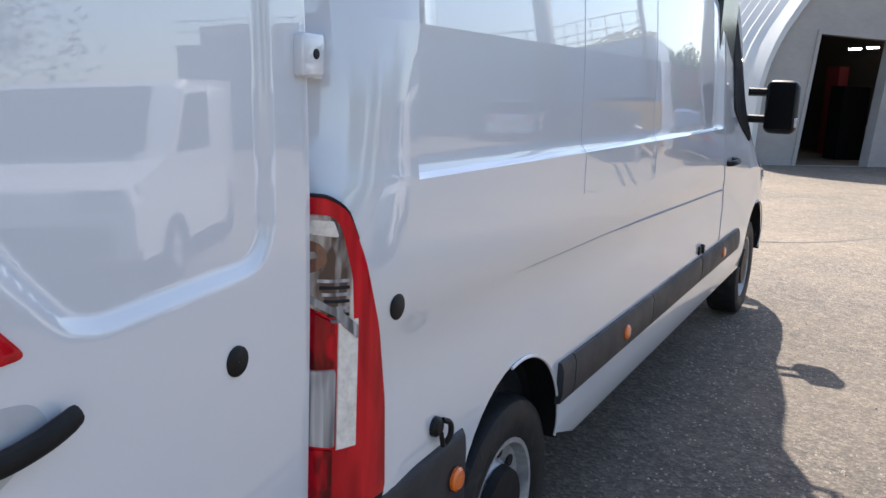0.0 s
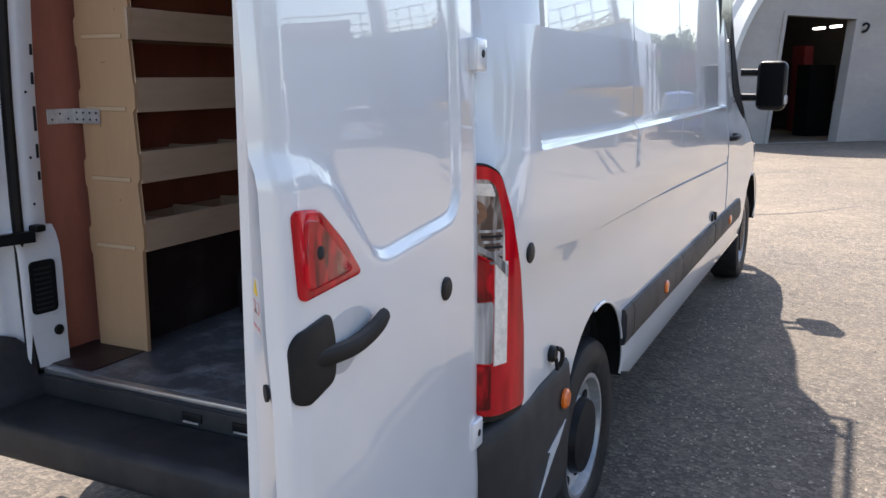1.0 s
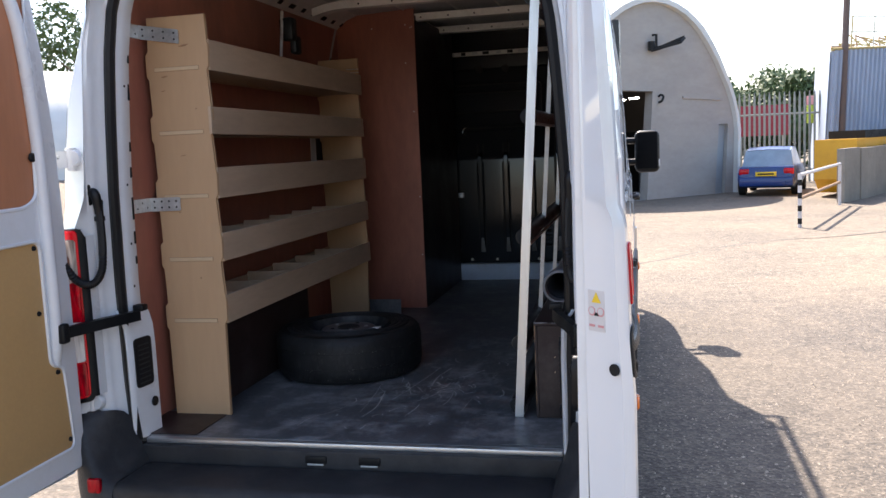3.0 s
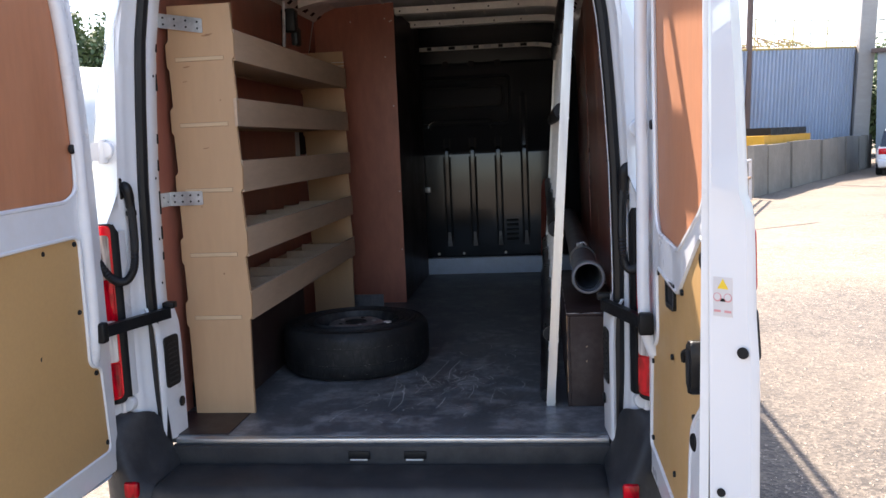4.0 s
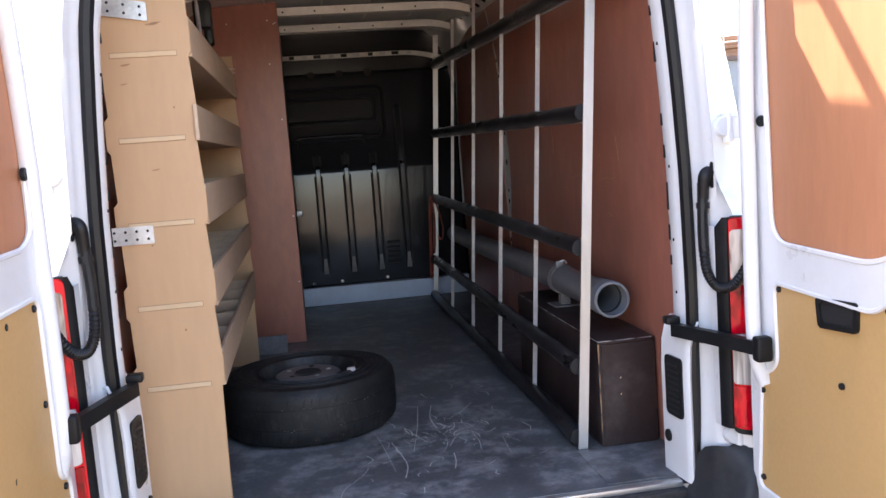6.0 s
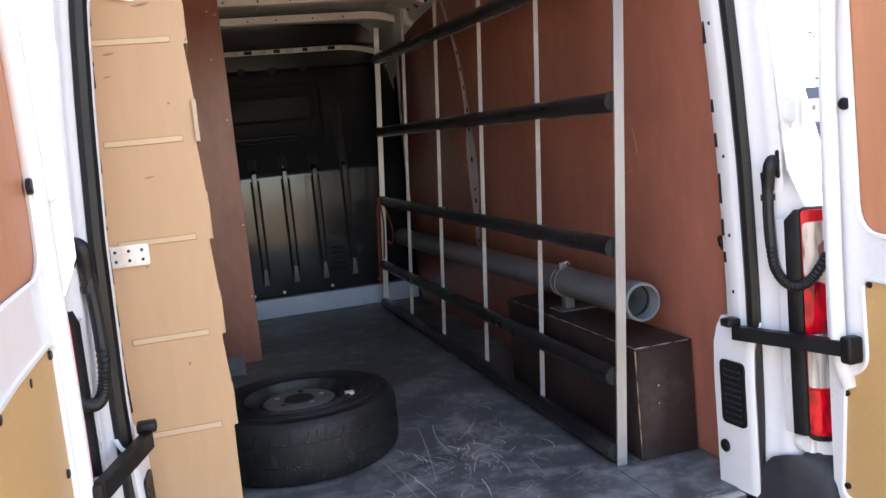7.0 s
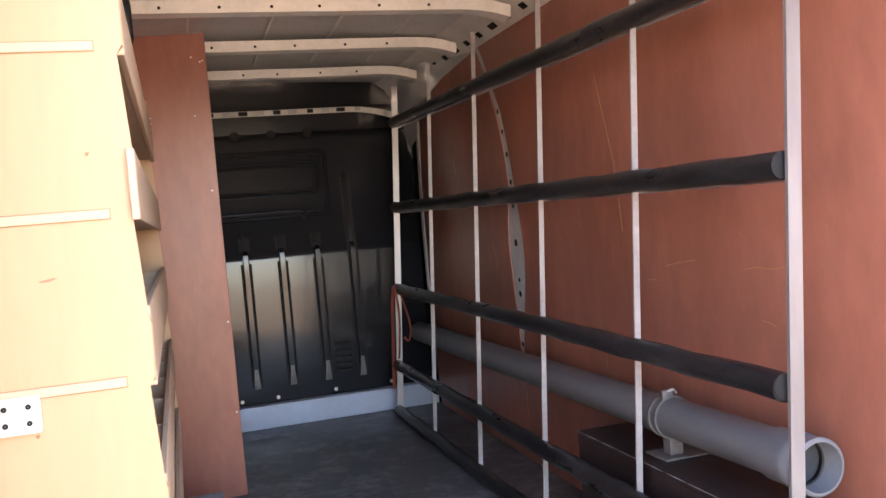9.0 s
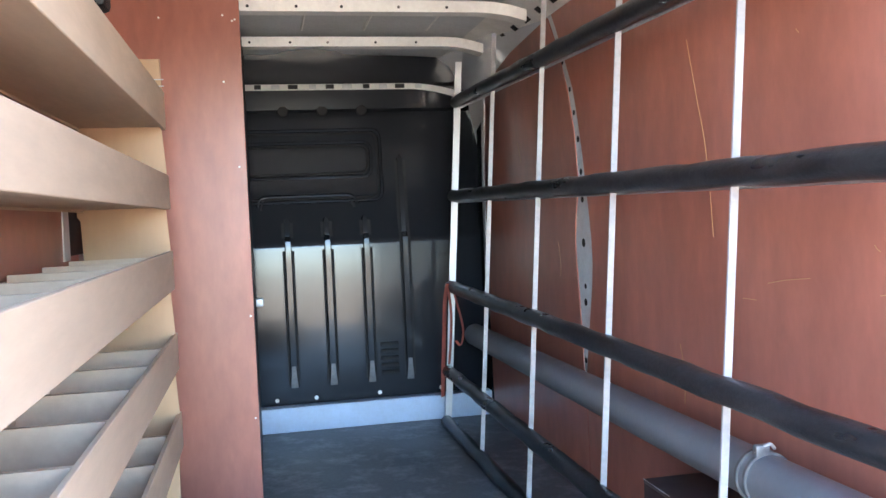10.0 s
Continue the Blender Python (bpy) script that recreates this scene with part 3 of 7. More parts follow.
# slots in the inner flange of the frame, and small plugs
for s in (1, -1):
    for z, half in ((1.235, 0.015), (1.32, 0.024), (1.43, 0.042), (1.565, 0.020), (1.66, 0.018), (1.86, 0.03), (1.98, 0.015)):
        bm = B()
        h = float(np.interp(z, [p[1] for p in OPEN[:8]], [p[0] for p in OPEN[:8]])) - 0.0055
        box(bm, C + s * h - 0.003, 0.052, z - half, C + s * h + 0.003, 0.064, z + half, 0.002, 1)
        part("slot", bm, HOLE, van)
    for z in (0.60 + 0.10, 1.14, 1.30, 1.52, 1.88):
        bm = B()
        h = float(np.interp(z, [p[1] for p in OPEN[:8]], [p[0] for p in OPEN[:8]])) - 0.0095
        disc(bm, (C + s * h, 0.026, z), "x", 0.005, -s * 0.002, 10)
        part("plug", bm, HOLE, van)
    # pillar foot with its air vent
    bm = B()
    ease = 0.007 if s == -1 else 0.0
    levels_ = ((0.566, 0.0), (0.70, 0.0), (0.90, 0.0), (0.985, 0.004), (1.03, 0.016), (1.06, 0.034))
    vs = strip_faces(bm, [[(C + s * (a + (o + ease if a < 0.83 else 0)), b, z) for a, b in ((0.778, 0.100), (0.7805, 0.066), (0.789, -0.030), (0.793, -0.048), (0.800, -0.056), (0.808, -0.050), (0.84, 0.02), (0.84, 0.100))] for z, o in levels_], closed=True)
    bm.faces.new(vs[-1])
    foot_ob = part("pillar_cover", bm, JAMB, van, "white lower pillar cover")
    bm = B()
    ux, uy = (0.778 - 0.788), (0.100 + 0.014)
    ln = math.hypot(ux, uy)
    ux, uy = ux / ln, uy / ln
    nx, ny = -uy, ux

    def on_foot(a, out, z):
        return (C + s * (0.788 + ease + ux * a + nx * out), -0.014 + uy * a + ny * out, z)

    prof = rounded([(-0.016, 0.757), (0.084, 0.757), (0.084, 0.945), (-0.016, 0.945)], 0.020, 4)
    lo = [bm.verts.new(on_foot(a, -0.004, z)) for a, z in prof]
    hi = [bm.verts.new(on_foot(a, 0.005, z)) for a, z in prof]
    bm.faces.new(hi)
    for i in range(len(lo)):
        j = (i + 1) % len(lo)
        bm.faces.new((lo[i], lo[j], hi[j], hi[i]))
    vent = part("air_vent", bm, PLASTIC, van, "black ribbed air vent")
    for k in range(9):
        bm = B()
        z = 0.775 + k * 0.018
        a = [on_foot(0.0, 0.004, z), on_foot(0.064, 0.004, z), on_foot(0.064, 0.008, z - 0.004), on_foot(0.0, 0.008, z - 0.004)]
        b = [(p[0], p[1], p[2] + 0.006) for p in a]
        strip_faces(bm, [a, b], closed=True)
        part("rib", bm, BUMPER, vent)
    bm = B()
    c = Vector(on_foot(0.078, 0.004, 0.685))
    disc(bm, c, "x", 0.019, -s * 0.006)
    part("plug", bm, PLASTIC, van)

# rear bumper with its step
bm = B()
box(bm, C - 0.78, -0.285, 0.35, C + 0.78, -0.03, 0.485, 0.035, 3)
bumper = part("bumper_beam", bm, BUMPER, van, "scuffed black plastic bumper step")
bm = B()
plan = [(-0.79, 0.545), (-0.74, 0.40), (0.74, 0.40), (0.79, 0.545)]
prism(bm, [(C + x, z) for x, z in plan], "y", -0.040, 0.0, 0.006)
sill = part("sill_face", bm, BUMPER, van, "worn black sill below the load floor")
for x in (-0.083, 0.118):
    bm = B()
    box(bm, x - 0.040, -0.046, 0.499, x + 0.040, -0.038, 0.527, 0.003)
    lat = part("latch_plate", bm, PLASTIC, sill, "black latch plate")
    bm = B()
    box(bm, x - 0.032, -0.050, 0.494, x + 0.030, -0.044, 0.500, 0.001)
    part("latch_lip", bm, GALV, sill, "bare metal latch lip")
bm = B()
box(bm, C - 0.785, -0.014, 0.545, C + 0.785, 0.026, 0.5635, 0.003)
part("sill_trim", bm, ALU, van, "bright aluminium sill trim")
for s in (1, -1):
    bm = B()
    path_ = [(0.765, -0.288), (0.80, -0.288), (0.84, -0.281), (0.885, -0.262), (0.930, -0.232), (0.965, -0.190), (0.990, -0.135), (1.008, -0.07), (1.018, 0.0), (1.022, 0.12), (1.024, 0.335)]
    inner_ = [(0.765, -0.03), (0.795, -0.035), (0.82, -0.06), (0.838, -0.12), (0.86, -0.155), (0.89, -0.150), (0.915, -0.10), (0.93, -0.05), (0.94, 0.0), (0.95, 0.12), (0.96, 0.335)]
    tops_ = [0.485, 0.490, 0.545, 0.640, 0.695, 0.712, 0.722, 0.735, 0.742, 0.752, 0.760]
    backs_ = [0.500, 0.560, 0.680, 0.705, 0.710, 0.715, 0.722, 0.735, 0.742, 0.752, 0.760]
    po = resample(path_, 34)
    d0 = np.r_[0, np.cumsum(np.linalg.norm(np.diff(np.array(path_), axis=0), axis=1))]
    q = np.linspace(0, d0[-1], 34)
    pi_ = np.stack([np.interp(q, d0, [v[k] for v in inner_]) for k in (0, 1)], 1)
    tp, bk = np.interp(q, d0, tops_), np.interp(q, d0, backs_)
    rows_ = []
    for (ox, oy), (ix, iy), t_, k_ in zip(po, pi_, tp, bk):
        f = lambda w: (ox + (ix - ox) * w, oy + (iy - oy) * w)
        pts = [(*f(0.25), 0.335), (*f(0.06), 0.365), (*f(0.0), 0.43), (*f(0.0), t_ - 0.05), (*f(0.06), t_ - 0.016), (*f(0.18), t_), (*f(0.45), t_ + (k_ - t_) * 0.12), (*f(0.7), t_ + (k_ - t_) * 0.45), (*f(0.92), t_ + (k_ - t_) * 0.9), (*f(1.0), k_), (*f(1.0), 0.335)]
        rows_.append([(C + s * x_, y_, z_) for x_, y_, z_ in pts])
    vs = strip_faces(bm, rows_, closed=True)
    bm.faces.new(vs[0])
    bm.faces.new(vs[-1][::-1])
    corner = part("bumper_corner", bm, BUMPER, van, "black wraparound bumper corner", angle=75)
    bm = B()
    box(bm, C + s * 0.832 - 0.026, -0.290, 0.452, C + s * 0.832 + 0.026, -0.268, 0.506, 0.008)
    part("reflector", bm, DARK_RED, corner, "red bumper reflector")
    bm = B()
    prism(bm, [(0.305, 0.580), (0.150, 0.537), (0.172, 0.526), (0.085, 0.430), (0.205, 0.512), (0.238, 0.528)], "x", C + s * 1.015, C + s * 1.0255)
    part("arch_tongue", bm, WHITE, corner, "white jagged plate on the bumper corner")

# tail lights wrap round the rear corners
WRAP = smooth_path([(h, y, 0) for h, y in ((0.868, -0.172), (0.886, -0.190), (0.915, -0.197), (0.945, -0.190), (0.974, -0.164), (0.993, -0.112), (1.003, -0.06), (1.0085, 0.0))], 6)
WRAP_D = np.r_[0, np.cumsum([(b - a).length for a, b in zip(WRAP[:-1], WRAP[1:])])]


def on_wrap(s, u, z, out):
    """A point on the rear corner: u metres round it, out metres proud of it."""
    e = 0.002
    at = lambda d: np.array([np.interp(d, WRAP_D, [p.x for p in WRAP]), np.interp(d, WRAP_D, [p.y for p in WRAP])])
    d = at(u + e) - at(u - e)
    d = d / np.linalg.norm(d)
    p = at(u) + np.array([d[1], -d[0]]) * out
    return (C + s * p[0], p[1], z)


def lens(s, name, poly, out, mat, parent, label="", r=0.012, depth=0.012):
    """A curved lens on the corner from its outline, u and z, with a softened rim."""
    bm_ = B()
    pts = rounded(poly, r, 4)
    cu, cz = sum(p[0] for p in pts) / len(pts), sum(p[1] for p in pts) / len(pts)
    bm_.faces.new([bm_.verts.new((u, z, 1.0)) for u, z in pts])
    for k in range(1, 16):
        bmesh.ops.bisect_plane(bm_, geom=bm_.verts[:] + bm_.edges[:] + bm_.faces[:], plane_co=(k * 0.018, 0, 0), plane_no=(1, 0, 0))
    edge = [e for e in bm_.edges if e.is_boundary]
    ext = bmesh.ops.extrude_edge_only(bm_, edges=edge)
    rim_ = [v for v in ext["geom"] if isinstance(v, bmesh.types.BMVert)]
    for v in rim_:
        v.co.z = 0.6
        v.co.x += 0.0025 * (1 if v.co.x > cu else -1)
        v.co.y += 0.0025 * (1 if v.co.y > cz else -1)
    ext = bmesh.ops.extrude_edge_only(bm_, edges=[e for e in ext["geom"] if isinstance(e, bmesh.types.BMEdge)])
    for v in ext["geom"]:
        if isinstance(v, bmesh.types.BMVert):
            v.co.z = 0.0
    for v in bm_.verts:
        v.co = on_wrap(s, v.co.x, v.co.y, out - depth * (1 - v.co.z))
    return part(name, bm_, mat, parent, label, angle=50)


LAMP = [(0.005, 0.776), (0.005, 1.372), (0.112, 1.370), (0.148, 1.346), (0.192, 1.250), (0.234, 1.110), (0.259, 0.948), (0.268, 0.748), (0.14, 0.752)]
for s in (1, -1):
    lamp = lens(s, "tail_light", [(u + (0.004 if u > 0.1 else 0.0), z + (0.005 if z > 1 else -0.016)) for u, z in LAMP], 0.001, PLASTIC, van, "tall red and clear tail light", 0.02)
    u_in, dh = (0.016, 0.0) if s == -1 else (0.004, -0.013)
    lens(s, "red_lens", [(max(u, u_in + 0.002), z) for u, z in LAMP], 0.006, RED, lamp, "glossy red outer lens", 0.022)
    lens(s, "indicator_lens", [(0.010 + u_in, 1.200), (0.010 + u_in, 1.340), (0.112, 1.340), (0.132, 1.318), (0.158, 1.22), (0.164, 1.110), (0.120, 1.150)], 0.0085, SMOKE, lamp, "clear lens over an amber bulb", 0.014)
    lens(s, "amber_bulb", [(0.048, 1.232), (0.046, 1.282), (0.074, 1.296), (0.100, 1.286), (0.112, 1.252), (0.080, 1.232)], 0.0092, BULB, lamp, "brownish amber bulb", 0.016)
    # paler patch painted as a glint on the bulb
    lens(s, "bulb_glint", [(0.062, 1.256), (0.064, 1.270), (0.088, 1.274), (0.092, 1.262)], 0.0098, SMOKE, lamp, "", 0.004)
    lens(s, "reflector_top", [(0.078, 1.306), (0.080, 1.332), (0.118, 1.330), (0.128, 1.300)], 0.0094, STRIP, lamp, "pale top of the reflector", 0.006)
    # dark and clear strips in turn paint the reflector's ribbed shading
    for k in range(7):
        z = 1.216 - k * 0.013
        lens(s, "reflector_rib", [(0.092 + k * 0.004, z), (0.092 + k * 0.004, z + 0.006), (0.150, z + 0.004), (0.152, z - 0.002)], 0.0092, HOLE if k % 2 else CLEAR, lamp, "", 0.001)
    lens(s, "reflector_edge", [(0.060, 1.188), (0.070, 1.198), (0.132, 1.160), (0.172, 1.128), (0.172, 1.134 - 0.034), (0.140, 1.128), (0.122, 1.152)], 0.0110, CLEAR, lamp, "", 0.004)
    lens(s, "brake_lens", [(0.008 + u_in, 1.050), (0.008 + u_in, 1.190), (0.028 + u_in, 1.190), (0.120, 1.138), (0.128, 1.050)], 0.0105, DARK_RED, lamp, "deep red brake lens", 0.008)
    lens(s, "reverse_lens", [(0.010 + u_in, 0.905), (0.010 + u_in, 1.045), (0.126, 1.045), (0.126, 0.890)], 0.009, CLEAR, lamp, "clear reversing lens", 0.008)
    for k in range(11):
        z = 0.884 + k * 0.0232
        lens(s, "strip_cell", [(0.131, z), (0.131, z + 0.0230), (0.174, z + 0.0220), (0.174, z - 0.001)], 0.0085, STRIP, lamp, "", 0.001)
    lens(s, "fog_lens", [(0.008 + u_in, 0.782), (0.008 + u_in, 0.898), (0.122, 0.884), (0.122, 0.772)], 0.009, DARK_RED, lamp, "dark red lower lens", 0.008)
    yh = -0.146 if s == 1 else -0.160
    bm = B()
    rows_ = [[(C + s * (h + dh), y, z) for h, y in ((0.8610, yh), (0.8620, yh - 0.008), (0.869, -0.178), (0.877, -0.186), (0.886, -0.184))] for z in (0.772, 0.78, 1.345, 1.378)]
    rows_[-1] = [(C + s * (h + dh), y, z) for h, y, z in ((0.8610, yh, 1.345), (0.8620, yh - 0.008, 1.352), (0.869, -0.178, 1.376), (0.877, -0.186, 1.376), (0.886, -0.184, 1.376))]
    strip_faces(bm, rows_)
    part("lamp_housing", bm, PLASTIC, lamp, "black lamp housing side")
    bm = B()
    strip_faces(bm, [[(C + s * (0.8605 + dh), -0.117, z), (C + s * (0.8608 + dh), yh - 0.002, z)] for z in (0.772, 1.06, 1.350)])
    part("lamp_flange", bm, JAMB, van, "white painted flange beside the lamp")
    # hinges of the rear door
    for z in (0.738, 1.622):
        bm = B()
        box(bm, C + s * 0.930, -0.275, z - 0.036, C + s * 0.978, -0.215, z + 0.036, 0.006, 3)
        hinge = part("hinge", bm, WHITE, van, "white painted door hinge")
        bm = B()
        prism(bm, [(C + s * h, y) for h, y in ((0.880, -0.120), (0.890, -0.150), (0.912, -0.168), (0.958, -0.226), (0.968, -0.218), (0.924, -0.158), (0.915, -0.120))], "z", z - 0.030, z + 0.030, 0.004)
        part("hinge_arm", bm, WHITE, hinge, "bent white hinge arm")
        bm = B()
        tube(bm, [(C + s * 0.902, -0.146, z - 0.040), (C + s * 0.902, -0.146, z + 0.040)], 0.018, 14)
        part("hinge_barrel", bm, WHITE, hinge)
        bm = B()
        disc(bm, (C + s * 0.886, -0.140, z + 0.004), "y", 0.030, -0.020, 18)
        part("hinge_boss", bm, WHITE, hinge)
        for d in (0.3, 0.75):
            bm = B()
            disc(bm, (C + s * (0.912 + 0.046 * d), -0.169 - 0.058 * d, z + 0.008), "y", 0.006, -0.0015, 10)
            part("bolt", bm, GALV, hinge)
        bm = B()
        disc(bm, (C + s * 0.978, -0.240, z + 0.002), "x", 0.009, s * 0.0012, 12)
        part("bolt", bm, HOLE, hinge)

# side mouldings, markers, plugs and seams on both flanks
for s in (1, -1):
    for y0, y1 in ((1.012, 1.125), (1.132, 2.115), (2.122, 3.115), (3.13, 4.30)):
        bm = B()
        z1 = 0.738
        prof = [(1.004, 0.60), (1.022, 0.605), (1.029, 0.64), (1.029, 0.715), (1.020, z1), (1.004, z1)]
        end = -0.03 if y1 > 4 else 0.0
        lo = [bm.verts.new((C + s * a, y0, z)) for a, z in prof]
        hi = [bm.verts.new((C + s * a, y1 + (end if z > 0.7 else 0), z)) for a, z in prof]
        for i in range(len(prof)):
            j = (i + 1) % len(prof)
            bm.faces.new((lo[i], lo[j], hi[j], hi[i]))
        bm.faces.new(lo)
        bm.faces.new(hi[::-1])
        part("side_moulding", bm, BUMPER, van, "dark grey side moulding")
    for y, z in ((0.278, 0.655), (1.715, 0.672), (3.72, 0.672)):
        bm = B()
        lathe(bm, [(0.0005, 0), (0.030, 0), (0.030, s * 0.008), (0.023, s * 0.014), (0.0005, s * 0.015)], (C + s * 1.026, y, z), "x", 18, closed=False)
        part("side_marker", bm, AMBER, van, "round amber side marker")
    bm = B()
    lathe(bm, [(0.0005, 0), (0.027, 0), (0.027, s * 0.004), (0.022, s * 0.007), (0.0005, s * 0.007)], (C + s * 1.008, 0.003, 1.137), "x", 20, closed=False)
    part("side_plug", bm, PLASTIC, van, "black plastic plug")
    bm = B()
    lathe(bm, [(0.0005, 0), (0.024, 0), (0.024, s * 0.010), (0.016, s * 0.018), (0.0005, s * 0.018)], (C + s * 1.008, 0.190, 0.815), "x", 16, closed=False)
    tube(bm, smooth_path([(C + s * 1.022, 0.205, 0.828), (C + s * 1.030, 0.228, 0.815), (C + s * 1.030, 0.232, 0.785), (C + s * 1.022, 0.222, 0.765)], 4), 0.007, 8)
    tube(bm, [(C + s * 1.024, 0.196, 0.80), (C + s * 1.026, 0.205, 0.765)], 0.006, 6)
    part("cap_catch", bm, PLASTIC, van, "dark cap with a catch")
    bm = B()
    box(bm, C + s * 1.002, 3.06, 0.755, C + s * 1.020, 3.10, 0.80, 0.006)
    box(bm, C + s * 1.002, 3.112, 0.755, C + s * 1.030, 3.135, 0.805, 0.008)
    part("side_catch", bm, PLASTIC, van, "small black catch")
    # swage along the flank, and the seams of the panels, drawn in shade greys
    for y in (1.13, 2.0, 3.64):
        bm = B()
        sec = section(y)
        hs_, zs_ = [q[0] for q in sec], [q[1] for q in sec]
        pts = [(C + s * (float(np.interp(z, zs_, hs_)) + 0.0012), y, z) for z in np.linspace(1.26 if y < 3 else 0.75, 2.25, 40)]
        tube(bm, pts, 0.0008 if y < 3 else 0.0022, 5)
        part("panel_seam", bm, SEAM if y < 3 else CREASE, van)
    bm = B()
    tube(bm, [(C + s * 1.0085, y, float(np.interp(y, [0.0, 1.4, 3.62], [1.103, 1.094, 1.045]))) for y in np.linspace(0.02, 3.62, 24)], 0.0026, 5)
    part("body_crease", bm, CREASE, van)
    # cab door glass, handle and mirror
    # black sheet over the body, painted as the dim cab behind the window
    bm = B()
    rows_ = []
    for y in np.linspace(4.0, 4.86, 26):
        zl = float(np.interp(y, [4.0, 4.03, 4.15, 4.40, 4.70, 4.80], [1.56, 1.49, 1.45, 1.37, 1.27, 1.30]))
        zh = float(np.interp(y, [4.0, 4.03, 4.25, 4.42, 4.60, 4.72, 4.80], [2.02, 2.08, 2.09, 2.03, 1.84, 1.66, 1.40]))
        sec = section(y)
        hs_, zs_ = [q[0] for q in sec], [q[1] for q in sec]
        col = [(C + s * (float(np.interp(z, zs_, hs_)) + 0.006), y, z) for z in np.linspace(zl, zh, 9)]
        rows_.append([(col[0][0] - s * 0.03, y, zl)] + col + [(col[-1][0] - s * 0.03, y, zh)])
    strip_faces(bm, rows_)
    part("cab_door_window", bm, OPEN_DARK, van, "opened cab window with its dim inside painted black")
    bm = B()
    tube(bm, smooth_path([(C + s * 0.985, 3.72, 1.185), (C + s * 1.030, 3.75, 1.19), (C + s * 1.035, 3.87, 1.195), (C + s * 0.985, 3.92, 1.195)], 5), 0.017, 8)
    part("cab_door_handle", bm, PLASTIC, van, "black door handle")
    bm = B()
    box(bm, C + s * 1.015, 4.80, 1.325, C + s * 1.225, 4.955, 1.685, 0.05, 4)
    mirror = part("door_mirror", bm, PLASTIC, van, "large black door mirror")
    bm = B()
    tube(bm, [(C + s * 0.90, 4.84, 1.60), (C + s * 1.05, 4.86, 1.60)], 0.028, 8)
    part("mirror_arm", bm, PLASTIC, mirror)
    bm = B()
    tube(bm, [(C + s * 0.90, 4.84, 1.42), (C + s * 1.05, 4.86, 1.42)], 0.028, 8)
    part("mirror_arm", bm, PLASTIC, mirror)
    # mirror face painted black instead of reflecting
    bm = B()
    box(bm, C + s * 1.04, 4.792, 1.36, C + s * 1.205, 4.80, 1.67, 0.003)
    part("mirror_glass", bm, OPEN_DARK, mirror)
    bm = B()
    box(bm, C + s * 1.205, 4.82, 1.37, C + s * 1.232, 4.93, 1.44, 0.012)
    part("mirror_indicator", bm, CLEAR, mirror, "clear indicator lens")

# windscreen
bm = B()
scr = [[(C + x * w, y, z) for x in np.linspace(-1, 1, 9)] for y, z, w in ((y, roof_top(y), w) for y, w in ((4.74, 0.62), (4.92, 0.66), (5.15, 0.74), (5.42, 0.80)))]
strip_faces(bm, [[(p[0], p[1] + 0.035 - 0.03 * ((p[0] - C) / 0.8) ** 2, p[2] + 0.02) for p in r] for r in scr])
part("windscreen", bm, GLASS_DARK, van, "dark windscreen")

# wheels and wheel wells


def road_wheel(s, y, parent):
    x = C + s * 0.865
    bm = B()
    tread = [(0.215, -0.09), (0.235, -0.105), (0.30, -0.112), (0.332, -0.10), (0.343, -0.08), (0.345, 0), (0.343, 0.08), (0.332, 0.10), (0.30, 0.112), (0.235, 0.105), (0.215, 0.09)]
    lathe(bm, tread, (x, y, 0.345), "x", 44, closed=True)
    wheel = part("wheel", bm, RUBBER, parent, "black van tyre on a steel rim")
    bm = B()
    k = s
    lathe(bm, [(0.220, -k * 0.09), (0.220, k * 0.095), (0.205, k * 0.095), (0.195, k * 0.06), (0.15, k * 0.045), (0.12, k * 0.075), (0.055, k * 0.085), (0.05, k * 0.1), (0.0005, k * 0.1)], (x, y, 0.345), "x", 36, closed=False)
    rim = part("rim", bm, RIM, wheel, "silver steel rim")
    for i in range(10):
        a = 2 * math.pi * i / 10
        bm = B()
        disc(bm, (x + k * 0.052, y + 0.168 * math.cos(a), 0.345 + 0.168 * math.sin(a)), "x", 0.021, k * 0.006, 10)
        part("rim_hole", bm, HOLE, wheel)
    bm = B()
    lathe(bm, [(0.135, k * 0.072), (0.125, k * 0.10), (0.0005, k * 0.108)], (x, y, 0.345), "x", 24, closed=False)
    part("hub_cap", bm, PLASTIC, wheel, "black centre cap")


for s in (1, -1):
    for (yc, zc, r) in ARCHES:
        bm = B()
        arc = [(yc + (r + 0.01) * math.cos(a), zc + (r + 0.01) * math.sin(a)) for a in np.linspace(-0.02, math.pi + 0.02, 30)]
        strip_faces(bm, [[(C + s * h, max(y, 0.365) if h < 0.9 else y, z) for y, z in arc] for h in (1.0, 0.875, 0.73)])
        bm.faces.new([bm.verts.new((C + s * 0.73, max(y, 0.365), z)) for y, z in arc])
        strip_faces(bm, [[(C + s * (0.93 - 0.05 * k_), yc + r * (0.90 - 0.06 * k_) * math.cos(a), zc + r * (0.99 - 0.03 * k_) * math.sin(a)) for a in np.linspace(0.05, 1.1, 10)] for k_ in range(3)])
        part("wheel_well", bm, PLASTIC, van, "dark wheel well")
        bm = B()
        lip = [(C + s * (side_at(max(z, 0.42)) + 0.004), y, z) for y, z in [(yc + (r - 0.004) * math.cos(a), zc + (r - 0.004) * math.sin(a)) for a in np.linspace(0.02, 1.75, 18)]]
        tube(bm, lip, 0.005, 6)
        part("arch_lip", bm, WHITE, van)
        road_wheel(s, AXLES[0] if yc < 2 else AXLES[1], van)
# chassis below the floor
bm = B()
